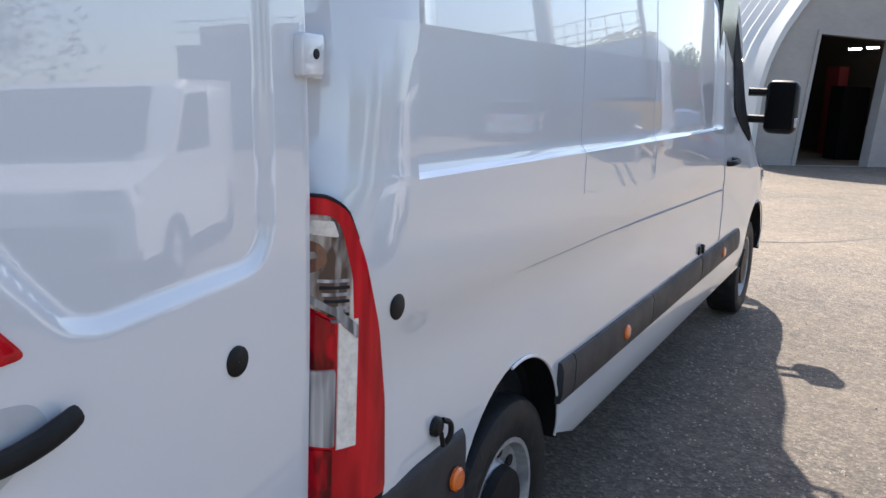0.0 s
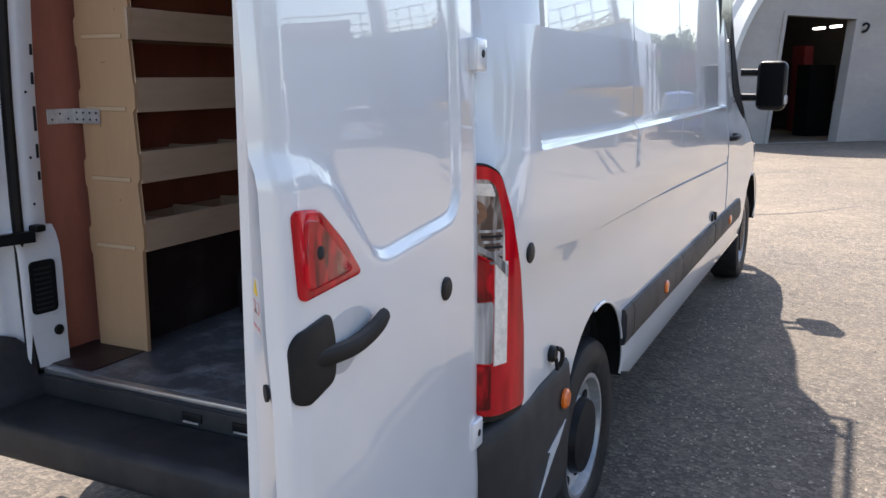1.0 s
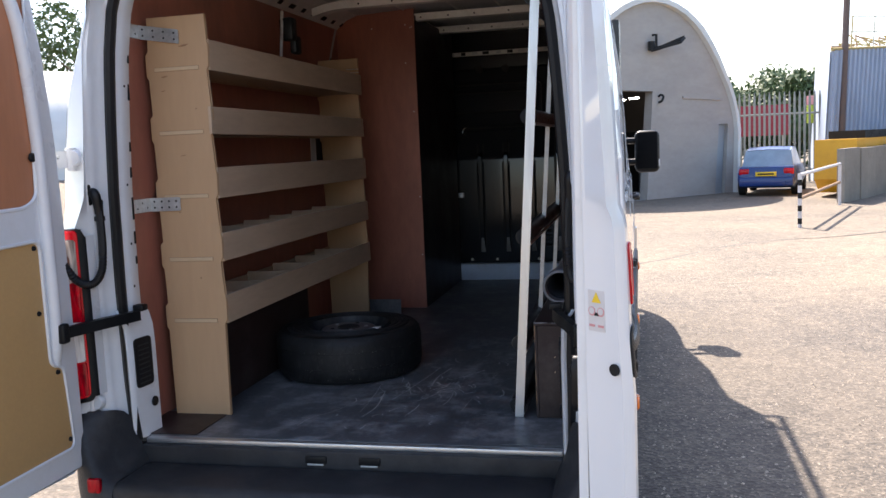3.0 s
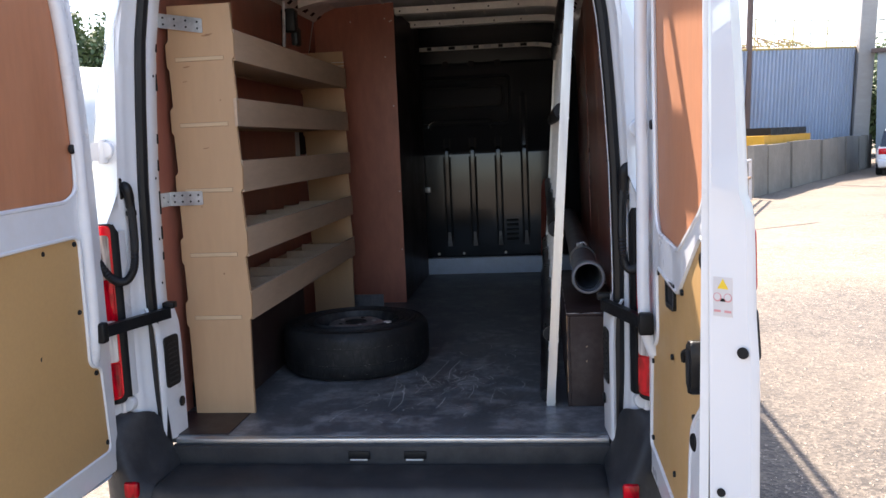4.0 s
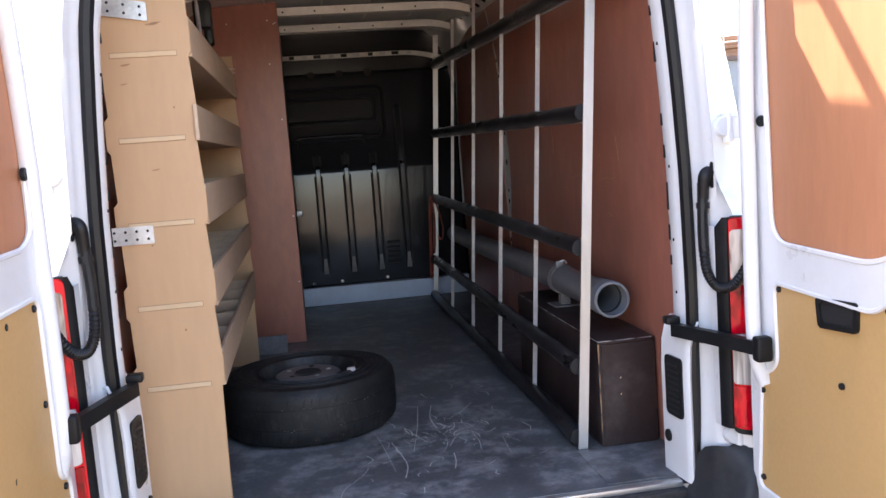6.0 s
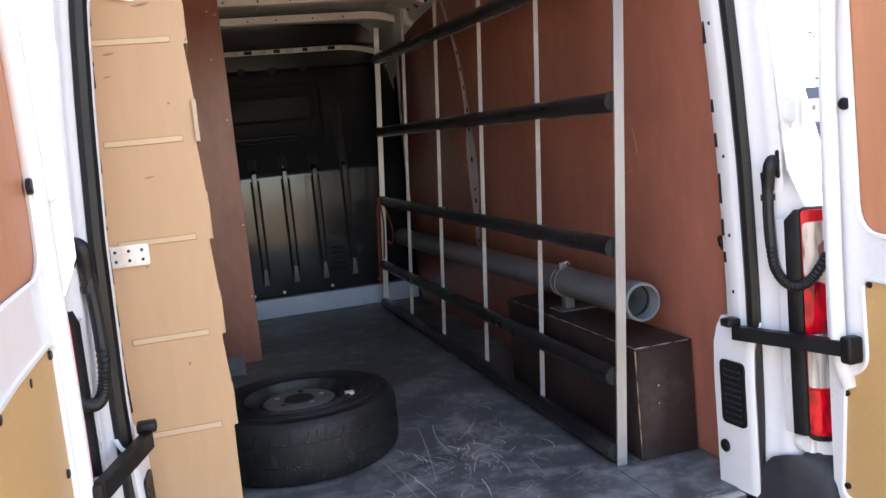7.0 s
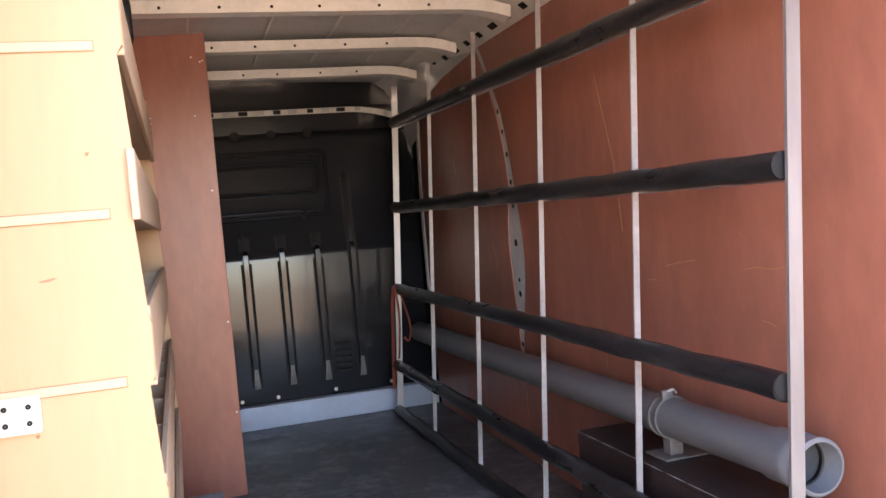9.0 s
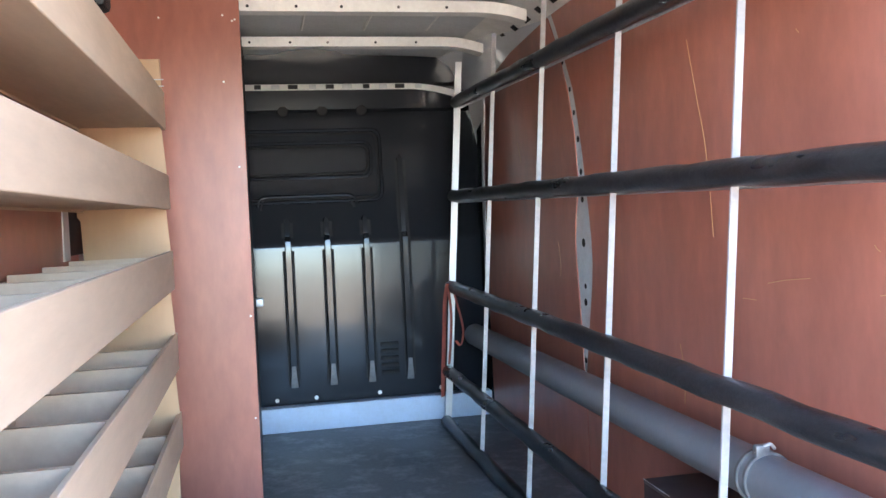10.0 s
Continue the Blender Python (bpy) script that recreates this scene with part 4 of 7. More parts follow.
box(bm, C - 0.62, -0.02, 0.30, C + 0.62, 5.4, 0.52, 0.02)
part("underbody", bm, PLASTIC, van, "dark underbody")

# roof rack whose rails throw the thin shadows on yard and door
for s in (1, -1):
    bm = B()
    tube(bm, [(C + s * 0.86, 0.135, 2.90), (C + s * 0.86, 4.26, 2.90)], 0.022, 8)
    rail_ = part("rack_rail", bm, GALV, van, "grey tubular roof rack rail")
    for y in (0.6, 2.3, 4.0):
        bm = B()
        tube(bm, [(C + s * 0.78, y, 2.46), (C + s * 0.86, y, 2.90)], 0.018, 8)
        part("rack_foot", bm, GALV, rail_)
for y in (0.135, 2.3, 4.26):
    bm = B()
    tube(bm, [(C - 0.86, y, 2.90), (C + 0.86, y, 2.90)], 0.024, 8)
    part("rack_crossbar", bm, GALV, van, "grey roof rack crossbar")

# unseen board and block, added to shape the shade on the right-hand door
bm = B()
box(bm, C + 0.590, -0.42, 2.925, C + 0.80, 4.2, 2.955, 0.004)
part("walk_board", bm, WOOD, van, "unseen board added on the roof rack to shade the door")
bm = B()
box(bm, C + 0.578, -0.125, 2.47, C + 0.634, 0.10, 2.575, 0.008)
part("rack_mount", bm, PLASTIC, van, "unseen black block added on the roof to shade the door")

# ---- rear doors ----


def hinge_edge(z):
    return float(np.interp(z, [0.5, 1.45, 1.70, 1.98, 2.18, 2.31, 2.365, 2.39], [-0.228, -0.228, -0.236, -0.262, -0.31, -0.39, -0.51, -0.75]))


def skin(y, z, cut):
    """Half width of the outer skin of an open door; cut: whether it has the blanked window's recess."""
    h = float(np.interp(-y, [0.19, 0.21, 0.25, 0.45, 0.84, 1.03, 1.065, 1.08], [0.945, 0.960, 0.969, 0.990, 1.022, 1.036, 1.030, 1.008]))
    h -= 0.035 * max(0.0, z - 1.0) ** 2 + 0.06 * max(0.0, z - 2.1) ** 2
    line = float(np.interp(-y, [0.30, 0.39, 0.73, 0.78, 0.84, 0.91, 0.97, 1.1], [1.285, 1.272, 1.254, 1.268, 1.328, 1.402, 1.432, 1.436]))
    d = min(z - line, (-0.345 - y) * 0.9)
    if 0 < -0.345 - y < 0.08 and 0 < z - line < 0.08:
        d = 0.08 - math.hypot(0.08 - (z - line), 0.08 - (-0.345 - y))
    t = max(0.0, min(1.0, d / 0.028))
    h -= 0.012 * t * t * (3 - 2 * t)
    # soft swage low on the panel
    t2 = max(0.0, min(1.0, (z - (0.60 + 0.75 * max(0.0, -y - 0.45))) / 0.16))
    return h + 0.006 * (1 - t2 * t2 * (3 - 2 * t2))


def rear_door(s, hi, upper, lower, name, label):
    bm = B()
    zs = np.unique(np.r_[np.linspace(0.535, 1.22, 34), np.linspace(1.22, 1.42, 34), np.linspace(1.42, 2.385, 40)])
    us = np.unique(np.r_[np.linspace(0, 0.24, 22), np.linspace(0.24, 0.9, 34), np.linspace(0.9, 1, 12)])
    grid = [[(C + s * skin(hinge_edge(z) + u * (-1.08 - hinge_edge(z)), z, True), hinge_edge(z) + u * (-1.08 - hinge_edge(z)), z) for u in us] for z in zs]
    vs = strip_faces(bm, grid)
    rim = vs[0] + [r[-1] for r in vs[1:]] + vs[-1][-2::-1] + [r[0] for r in vs[-2:0:-1]]
    edge = [bm.verts.new((C + s * (0.943 if v.co.y < -1.05 else hi + 0.020), max(v.co.y, -1.024), v.co.z)) for v in rim]
    back = [bm.verts.new((C + s * (hi + 0.004), max(v.co.y, -1.022), v.co.z)) for v in rim]
    for a_, b_ in ((rim, edge), (edge, back)):
        for i in range(len(rim)):
            j = (i + 1) % len(rim)
            bm.faces.new((a_[i], a_[j], b_[j], b_[i]))
    door = part(name, bm, WHITE, van, label, angle=45)
    # inner pressing with two openings
    bm = B()
    outline = [(hinge_edge(z) - 0.004, z) for z in np.linspace(0.54, 2.375, 24)] + [(-1.020, 2.375), (-1.020, 0.60), (-1.000, 0.54)]
    plate(bm, outline, [rounded(upper, 0.075, 6), rounded(lower, 0.035, 5)], "x", C + s * hi, C + s * (hi + 0.020))
    bmesh.ops.remove_doubles(bm, verts=bm.verts, dist=0.0002)
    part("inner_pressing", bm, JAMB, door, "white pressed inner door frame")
    # raised rib along the edge of the openings
    for poly in (upper, lower):
        bm = B()
        tube(bm, [(C + s * (hi + 0.002), y, z) for y, z in rounded([(a, b) for a, b in poly], 0.075 if poly is upper else 0.035, 6)], 0.007, 6, closed=True)
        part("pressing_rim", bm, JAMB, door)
    bm = B()
    plate(bm, rounded(upper, 0.075, 6), [], "x", C + s * (hi + 0.010), C + s * (hi + 0.018))
    part("upper_panel", bm, DOOR_PLY, door, "reddish plywood upper door panel")
    bm = B()
    plate(bm, rounded(lower, 0.035, 5), [], "x", C + s * (hi + 0.004), C + s * (hi + 0.016))
    part("lower_panel", bm, TAN, door, "tan hardboard lower door panel")
    return door


UP_R = [(-0.318, 2.22), (-0.338, 1.318), (-0.765, 1.306), (-1.008, 1.458), (-1.004, 2.25), (-0.45, 2.28)]
LO_R = [(-0.340, 1.212), (-0.348, 0.990), (-0.282, 0.950), (-0.258, 0.625), (-0.856, 0.60), (-0.868, 0.80), (-0.884, 0.902), (-0.985, 0.992), (-1.008, 1.04), (-1.010, 1.345), (-0.955, 1.375), (-0.80, 1.235), (-0.74, 1.200)]
UP_L = [(-0.335, 2.22), (-0.365, 1.50), (-0.42, 1.468), (-0.70, 1.462), (-0.985, 1.455), (-0.985, 2.25), (-0.45, 2.28)]
LO_L = [(-0.375, 1.358), (-0.375, 0.935), (-0.318, 0.920), (-0.285, 0.625), (-0.92, 0.61), (-0.985, 0.68), (-0.988, 1.345), (-0.70, 1.350)]
door_r = rear_door(1, 0.912, UP_R, LO_R, "rear_door", "white rear door folded back with tan and reddish panels")
door_l = rear_door(-1, 0.897, UP_L, LO_L, "rear_door", "white rear door folded back with a large tan panel")
# ridges along the hinge sides, placed on sight lines to hide the lamps from the camera
bm = B()
tube(bm, smooth_path([(C + 0.915, -0.292, 0.93), (C + 0.886, -0.292, 1.06), (C + 0.886, -0.292, 1.5), (C + 0.884, -0.296, 1.75), (C + 0.884, -0.318, 2.05), (C + 0.915, -0.34, 2.2)], 6), 0.018, 14)
part("rolled_moulding", bm, JAMB, door_r)
bm = B()
tube(bm, smooth_path([(C - 0.910, -0.345, 0.93), (C - 0.892, -0.345, 1.06), (C - 0.892, -0.345, 1.5), (C - 0.892, -0.352, 1.75), (C - 0.892, -0.385, 2.05), (C - 0.910, -0.42, 2.2)], 6), 0.020, 14)
part("rolled_moulding", bm, JAMB, door_l)

for door, s, hi, spots in (
        (door_r, 1, 0.912, [(-0.621, 1.005), (-0.362, 1.196), (-0.790, 1.212), (-0.284, 0.908), (-0.276, 0.659), (-0.893, 0.925), (-0.643, 0.685), (-0.990, 1.150), (-0.992, 1.02)]),
        (door_l, -1, 0.897, [(-0.400, 1.335), (-0.405, 1.118), (-0.560, 1.325), (-0.345, 0.905), (-0.315, 0.660), (-0.62, 1.02), (-0.585, 0.665), (-0.80, 1.335), (-0.545, 0.76), (-0.553, 0.725)])):
    for y, z in spots:
        bm = B()
        disc(bm, (C + s * (hi + 0.003), y, z), "x", 0.0085, -s * 0.005, 12)
        part("screw", bm, PLASTIC, door, "black panel clip")
    bm = B()
    disc(bm, (C + s * hi, -0.313 if s > 0 else -0.370, 1.632), "x", 0.015, -s * 0.007, 16)
    part("plug", bm, PLASTIC, door, "black rubber plug")
    # check strap from the frame to the door
    bm = B()
    a, b = Vector((C + s * 0.775, -0.012, 1.036)), Vector((C + s * (hi - 0.034), -0.334, 1.036))
    d = (b - a).normalized()
    w = d.cross(Vector((0, 0, 1))).normalized() * 0.012
    up = Vector((0, 0, 0.019))
    ring = lambda p: [tuple(p + w + up), tuple(p - w + up), tuple(p - w - up), tuple(p + w - up)]
    vs = strip_faces(bm, [ring(a), ring(a + d * 0.13), ring(a + d * 0.135 + up * 0.05), ring(b)], closed=True)
    bm.faces.new(vs[0])
    bm.faces.new(vs[-1][::-1])
    strap = part("check_strap", bm, PLASTIC, van, "black door check strap")
    bm = B()
    box(bm, b.x - 0.022, b.y - 0.020, 1.002, b.x + 0.022, b.y + 0.016, 1.070, 0.008, 3)
    part("strap_bracket", bm, PLASTIC, strap, "black strap bracket")
    bm = B()
    box(bm, a.x - 0.022, a.y - 0.004, 1.050, a.x + 0.022, a.y + 0.035, 1.074, 0.006)
    part("strap_anchor", bm, PLASTIC, strap)
    bm = B()
    box(bm, b.x - 0.006, b.y + 0.065, 1.026, b.x + 0.006, b.y + 0.095, 1.048, 0.002)
    part("strap_rivet", bm, GALV, strap)
    # cable loop from the pillar to the door
    k = (lambda h: C + s * h)
    bm = B()
    tube(bm, smooth_path([(k(0.846), -0.088, 1.470), (k(0.838), -0.103, 1.43), (k(0.833), -0.108, 1.36), (k(0.831), -0.114, 1.29), (k(0.833), -0.126, 1.22), (k(0.844), -0.156, 1.182), (k(0.862), -0.188, 1.180), (k(0.882), -0.214, 1.205), (k(0.906), -0.238, 1.262)], 12), [0.0145 if q_ < 38 else 0.0150 - 0.0022 * (q_ % 2) for q_ in range(97)], 10)
    loop = part("cable_sleeve", bm, SLEEVE, van, "black corrugated cable sleeve")
    bm = B()
    tube(bm, smooth_path([(k(0.866), -0.098, 1.492), (k(0.854), -0.108, 1.500), (k(0.843), -0.112, 1.490), (k(0.840), -0.108, 1.462), (k(0.840), -0.104, 1.425)], 4), [0.020, 0.0195, 0.019, 0.0185, 0.018, 0.018, 0.018, 0.018, 0.018, 0.018, 0.0175, 0.017, 0.0165, 0.016, 0.0155, 0.015, 0.015], 12)
    box(bm, min(k(0.858), k(0.866)), -0.122, 1.455, max(k(0.858), k(0.866)), -0.092, 1.530, 0.006)
    tube(bm, [(k(0.839), -0.102, 1.415), (k(0.838), -0.103, 1.398)], 0.019, 10)
    part("sleeve_boot", bm, SLEEVE, loop)

# inner fittings of the right-hand door
hi = 0.912
bm = B()
plate(bm, rounded([(-0.530, 1.204), (-0.694, 1.214), (-0.688, 1.142), (-0.540, 1.130)], 0.015), [rounded([(-0.545, 1.192), (-0.680, 1.200), (-0.676, 1.154), (-0.553, 1.144)], 0.012)], "x", C + hi - 0.004, C + hi + 0.016)
pull = part("pull_pocket", bm, PLASTIC, door_r, "black recessed pull pocket")
bm = B()
plate(bm, rounded([(-0.54, 1.198), (-0.685, 1.206), (-0.680, 1.148), (-0.548, 1.138)], 0.012), [], "x", C + hi + 0.002, C + hi + 0.0035)
part("pocket_floor", bm, HOLE, door_r)
bm = B()
prism(bm, rounded([(-0.938, 1.012), (-0.970, 1.002), (-0.986, 1.022), (-0.990, 1.108), (-0.978, 1.134), (-0.944, 1.128), (-0.934, 1.090)], 0.012, 4), "x", C + hi - 0.030, C + hi + 0.004, 0.006)
handle = part("inner_handle", bm, PLASTIC, door_r, "black inner door handle")
bm = B()
tube(bm, smooth_path([(C + hi - 0.022, -0.940, 1.100), (C + hi - 0.030, -0.922, 1.092), (C + hi - 0.026, -0.912, 1.070)], 4), 0.007, 8)
part("handle_lever", bm, PLASTIC, handle)
bm = B()
prism(bm, rounded([(-0.948, 1.024), (-0.968, 1.018), (-0.974, 1.104), (-0.952, 1.108)], 0.008, 3), "x", C + hi - 0.0325, C + hi - 0.028)
part("handle_recess", bm, HOLE, handle)
for y, z, r in ((-0.982, 1.318, 0.020), (-0.905, 0.868, 0.022)):
    if r:
        bm = B()
        disc(bm, (C + hi - 0.001, y, z), "x", r, -0.006, 16)
        part("grommet", bm, PLASTIC, door_r)
# slanting edge face: warning sticker, plug and lock parts
E0, E1 = Vector((C + 0.943, -1.024, 0)), Vector((C + 1.008, -1.080, 0))
ED = (E1 - E0).normalized()
EN = Vector((ED.y, -ED.x, 0))


def edge_patch(name, poly, out, mat, label=""):
    """A thin flat piece on the door's edge face; poly in metres along the face and up."""
    bm_ = B()
    lo_ = [bm_.verts.new(E0 + ED * a_ + EN * (out - 0.004) + Vector((0, 0, z_))) for a_, z_ in poly]
    hi_ = [bm_.verts.new(E0 + ED * a_ + EN * out + Vector((0, 0, z_))) for a_, z_ in poly]
    bm_.faces.new(hi_)
    for i_ in range(len(poly)):
        j_ = (i_ + 1) % len(poly)
        bm_.faces.new((lo_[i_], lo_[j_], hi_[j_], hi_[i_]))
    return part(name, bm_, mat, door_r, label)


round_ = lambda a0, z0, r, n=14: [(a0 + r * math.cos(2 * math.pi * k_ / n), z0 + r * math.sin(2 * math.pi * k_ / n)) for k_ in range(n)]
edge_patch("warning_sticker", [(0.004, 1.203), (0.050, 1.203), (0.050, 1.290), (0.004, 1.290)], 0.0015, STICKER, "grey warning sticker with a yellow triangle")
edge_patch("warning_triangle", [(0.014, 1.264), (0.040, 1.264), (0.027, 1.286)], 0.0025, TRI, "yellow warning triangle")
for a0 in (0.014, 0.039):
    edge_patch("printed_ring", round_(a0, 1.245, 0.010), 0.0022, PINK)
    edge_patch("printed_ring_middle", round_(a0, 1.246, 0.0075), 0.0029, STICKER)
    edge_patch("printed_bar", [(a0 - 0.008, 1.212), (a0 + 0.008, 1.212), (a0 + 0.008, 1.217), (a0 - 0.008, 1.217)], 0.0025, PINK)
edge_patch("printed_arrow", [(0.020, 1.236), (0.034, 1.236), (0.030, 1.243), (0.024, 1.243)], 0.0025, PLASTIC)
edge_patch("plug", round_(0.074, 1.128, 0.013), 0.004, PLASTIC, "black round plug")
edge_patch("bottom_latch", [(0.008, 0.705), (0.022, 0.705), (0.022, 0.744), (0.058, 0.738), (0.060, 0.752), (0.022, 0.758), (0.022, 0.772), (0.008, 0.772)], 0.006, PLASTIC, "black lower door latch")
for a0, z0 in ((0.022, 0.800), (0.010, 0.680), (0.045, 0.682)):
    edge_patch("plug", round_(a0, z0, 0.010), 0.004, PLASTIC)
# outside of the right-hand door: lamp, handle, plug
outer = lambda y, z: C + skin(y, z, True)


def on_skin(name, poly, out, mat, label, sub=None, depth=0.014):
    bm_ = B()
    n_ = len(poly)
    base_ = [bm_.verts.new((outer(y, z) - depth, y, z)) for y, z in poly]
    top_ = [bm_.verts.new((outer(y, z) + out * 0.6, y, z)) for y, z in poly]
    cy, cz = sum(p[0] for p in poly) / n_, sum(p[1] for p in poly) / n_
    inn_ = [bm_.verts.new((outer(y, z) + out, cy + (y - cy) * 0.93, cz + (z - cz) * 0.93)) for y, z in poly]
    for a_, b_ in ((base_, top_), (top_, inn_)):
        for i_ in range(n_):
            j_ = (i_ + 1) % n_
            bm_.faces.new((a_[i_], a_[j_], b_[j_], b_[i_]))
    bm_.faces.new(inn_)
    return part(name, bm_, mat, sub or door_r, label)


on_skin("door_lamp", rounded([(-1.045, 1.392), (-0.975, 1.385), (-0.900, 1.325), (-0.842, 1.262), (-1.037, 1.256)], 0.018, 4), 0.006, RED, "red triangular lamp on the door")
on_skin("lamp_centre", rounded([(-1.028, 1.378), (-0.985, 1.372), (-0.915, 1.318), (-0.872, 1.272), (-1.022, 1.268)], 0.016, 4), 0.0072, DARK_RED, "deep red lamp centre")
# black disc set on the lens as its dark spot
bm = B()
disc(bm, (outer(-0.982, 1.321) + 0.006, -0.982, 1.321), "x", 0.011, 0.0024, 16)
part("lamp_bulb", bm, HOLE, door_r, "dark round spot on the red lens")
on_skin("handle_plate", rounded([(-1.064, 1.196), (-1.045, 1.214), (-0.952, 1.224), (-0.938, 1.170), (-0.942, 1.112), (-1.030, 1.100), (-1.064, 1.112)], 0.02, 4), 0.006, PLASTIC, "black handle plate")
bm = B()
# a flat grey patch paints the shade inside the finger recess
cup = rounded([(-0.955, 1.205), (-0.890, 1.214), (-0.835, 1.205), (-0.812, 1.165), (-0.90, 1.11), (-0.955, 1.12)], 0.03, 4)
on_skin("handle_cup", cup, 0.0016, CUP, "white finger recess with its shade painted grey", depth=0.006)
bm = B()
o = outer(-0.9, 1.16)
tube(bm, smooth_path([(o + 0.002, -1.000, 1.160), (o + 0.008, -0.96, 1.156), (o + 0.012, -0.90, 1.154), (o + 0.012, -0.850, 1.160), (o + 0.011, -0.810, 1.171), (o + 0.008, -0.785, 1.180)], 6), [0.0165] * 24 + [0.016, 0.016, 0.0155, 0.015, 0.0145, 0.013, 0.007], 10, flat=0.7)
part("grip", bm, PLASTIC, door_r, "black bow-shaped door grip")
bm = B()
disc(bm, (outer(-0.455, 1.144), -0.455, 1.144), "x", 0.025, 0.006, 20)
part("skin_plug", bm, PLASTIC, door_r, "black round plug")

# inner door faces bent to fit the camera's view: one free edge, both hinge sides
for door, s in ((door_r, 1), (door_l, -1)):
    for ob in [door, *door.children_recursive]:
        for v in ob.data.vertices:
            x, y, z = v.co
            if s == 1 and x < C + 0.938 and y < -0.78:
                t = min(1.0, (-0.78 - y) / 0.22)
                v.co.x += 0.021 * t * t * (3 - 2 * t) * max(0.0, min(1.0, (z - 0.60) / 0.08))
            if s == -1 and x > C - 0.925 and y > -0.55:
                t = min(1.0, (y + 0.55) / 0.25)
                v.co.x += 0.016 * t * t * (3 - 2 * t) * max(0.25, min(1.0, (-0.265 - y) / 0.05))
            if s == 1 and x < C + 0.940 and y > -0.36:
                t = min(1.0, (y + 0.36) / 0.12)
                v.co.x -= 0.013 * t * t * (3 - 2 * t)

# ---- load space ----
bm = B()
box(bm, C - 0.875, 0.016, 0.540, C + 0.875, 3.90, 0.565)
load_floor = part("load_floor", bm, FLOOR, van, "worn dark grey coated floor with pale scuffs")
bm = B()
box(bm, C - 0.876, 0.028, 0.5652, C - 0.60, 0.30, 0.5685)
part("floor_edge_board", bm, DARK_PLY, van, "brown floor edge board")
bm = B()
box(bm, C + 0.56, 0.028, 0.5652, C + 0.865, 0.33, 0.5685)
part("floor_edge_board", bm, FLOOR, van, "dark grey floor edge board")
# pale scratches in the coating
rng = random.Random(7)
bm = B()
paths = [[(-0.02, 0.30), (0.0, 0.42), (-0.02, 0.60), (-0.03, 0.66)], [(-0.24, 0.17), (-0.22, 0.27), (-0.16, 0.36), (-0.13, 0.43)], [(0.17, 0.55), (0.22, 0.66), (0.28, 0.70)], [(0.36, 0.4), (0.37, 0.58)], [(-0.08, 0.79), (-0.062, 0.62), (-0.05, 0.44), (-0.045, 0.36)], [(0.124, 1.075), (0.085, 0.80), (0.038, 0.537)], [(0.179, 1.066), (0.150, 0.90), (0.156, 0.756)], [(0.058, 0.728), (0.08, 0.67), (0.098, 0.619)], [(0.171, 0.477), (0.165, 0.40), (0.15, 0.327)], [(0.274, 0.66), (0.28, 0.56), (0.269, 0.476)], [(0.346, 1.04), (0.29, 0.95), (0.219, 0.858)]]
for k in range(100):
    near = k % 3
    x = rng.gauss(0.16, 0.09) if near else rng.uniform(-0.15, 0.5)
    y = rng.gauss(0.66, 0.12) if near else rng.uniform(0.15, 1.3)
    a, l = rng.uniform(-1.2, 1.2) + math.pi / 2, rng.uniform(0.015, 0.11)
    bend = rng.uniform(-0.6, 0.6)
    paths.append([(x, y), (x + l * math.cos(a) * 0.5, y + l * math.sin(a) * 0.5), (x + l * math.cos(a + bend), y + l * math.sin(a + bend))])
for p in paths:
    sp = smooth_path([(x, y, 0.5652) for x, y in p], 5)
    w0 = rng.uniform(0.0005, 0.0014)
    strip_faces(bm, [[(q.x - w0, q.y, 0.5653), (q.x + w0, q.y, 0.5653)] for q in sp])
part("scratches", bm, SCRATCH, load_floor, "pale scratches", "stuff")

# small dark clip at the edge of the lining
bm = B()
tube(bm, smooth_path([(0.872, 0.150, 1.245), (0.868, 0.135, 1.262), (0.866, 0.140, 1.280), (0.870, 0.158, 1.276), (0.872, 0.155, 1.250)], 4), 0.004, 6)
part("wire_clip", bm, PLASTIC, van, "small black wire clip")
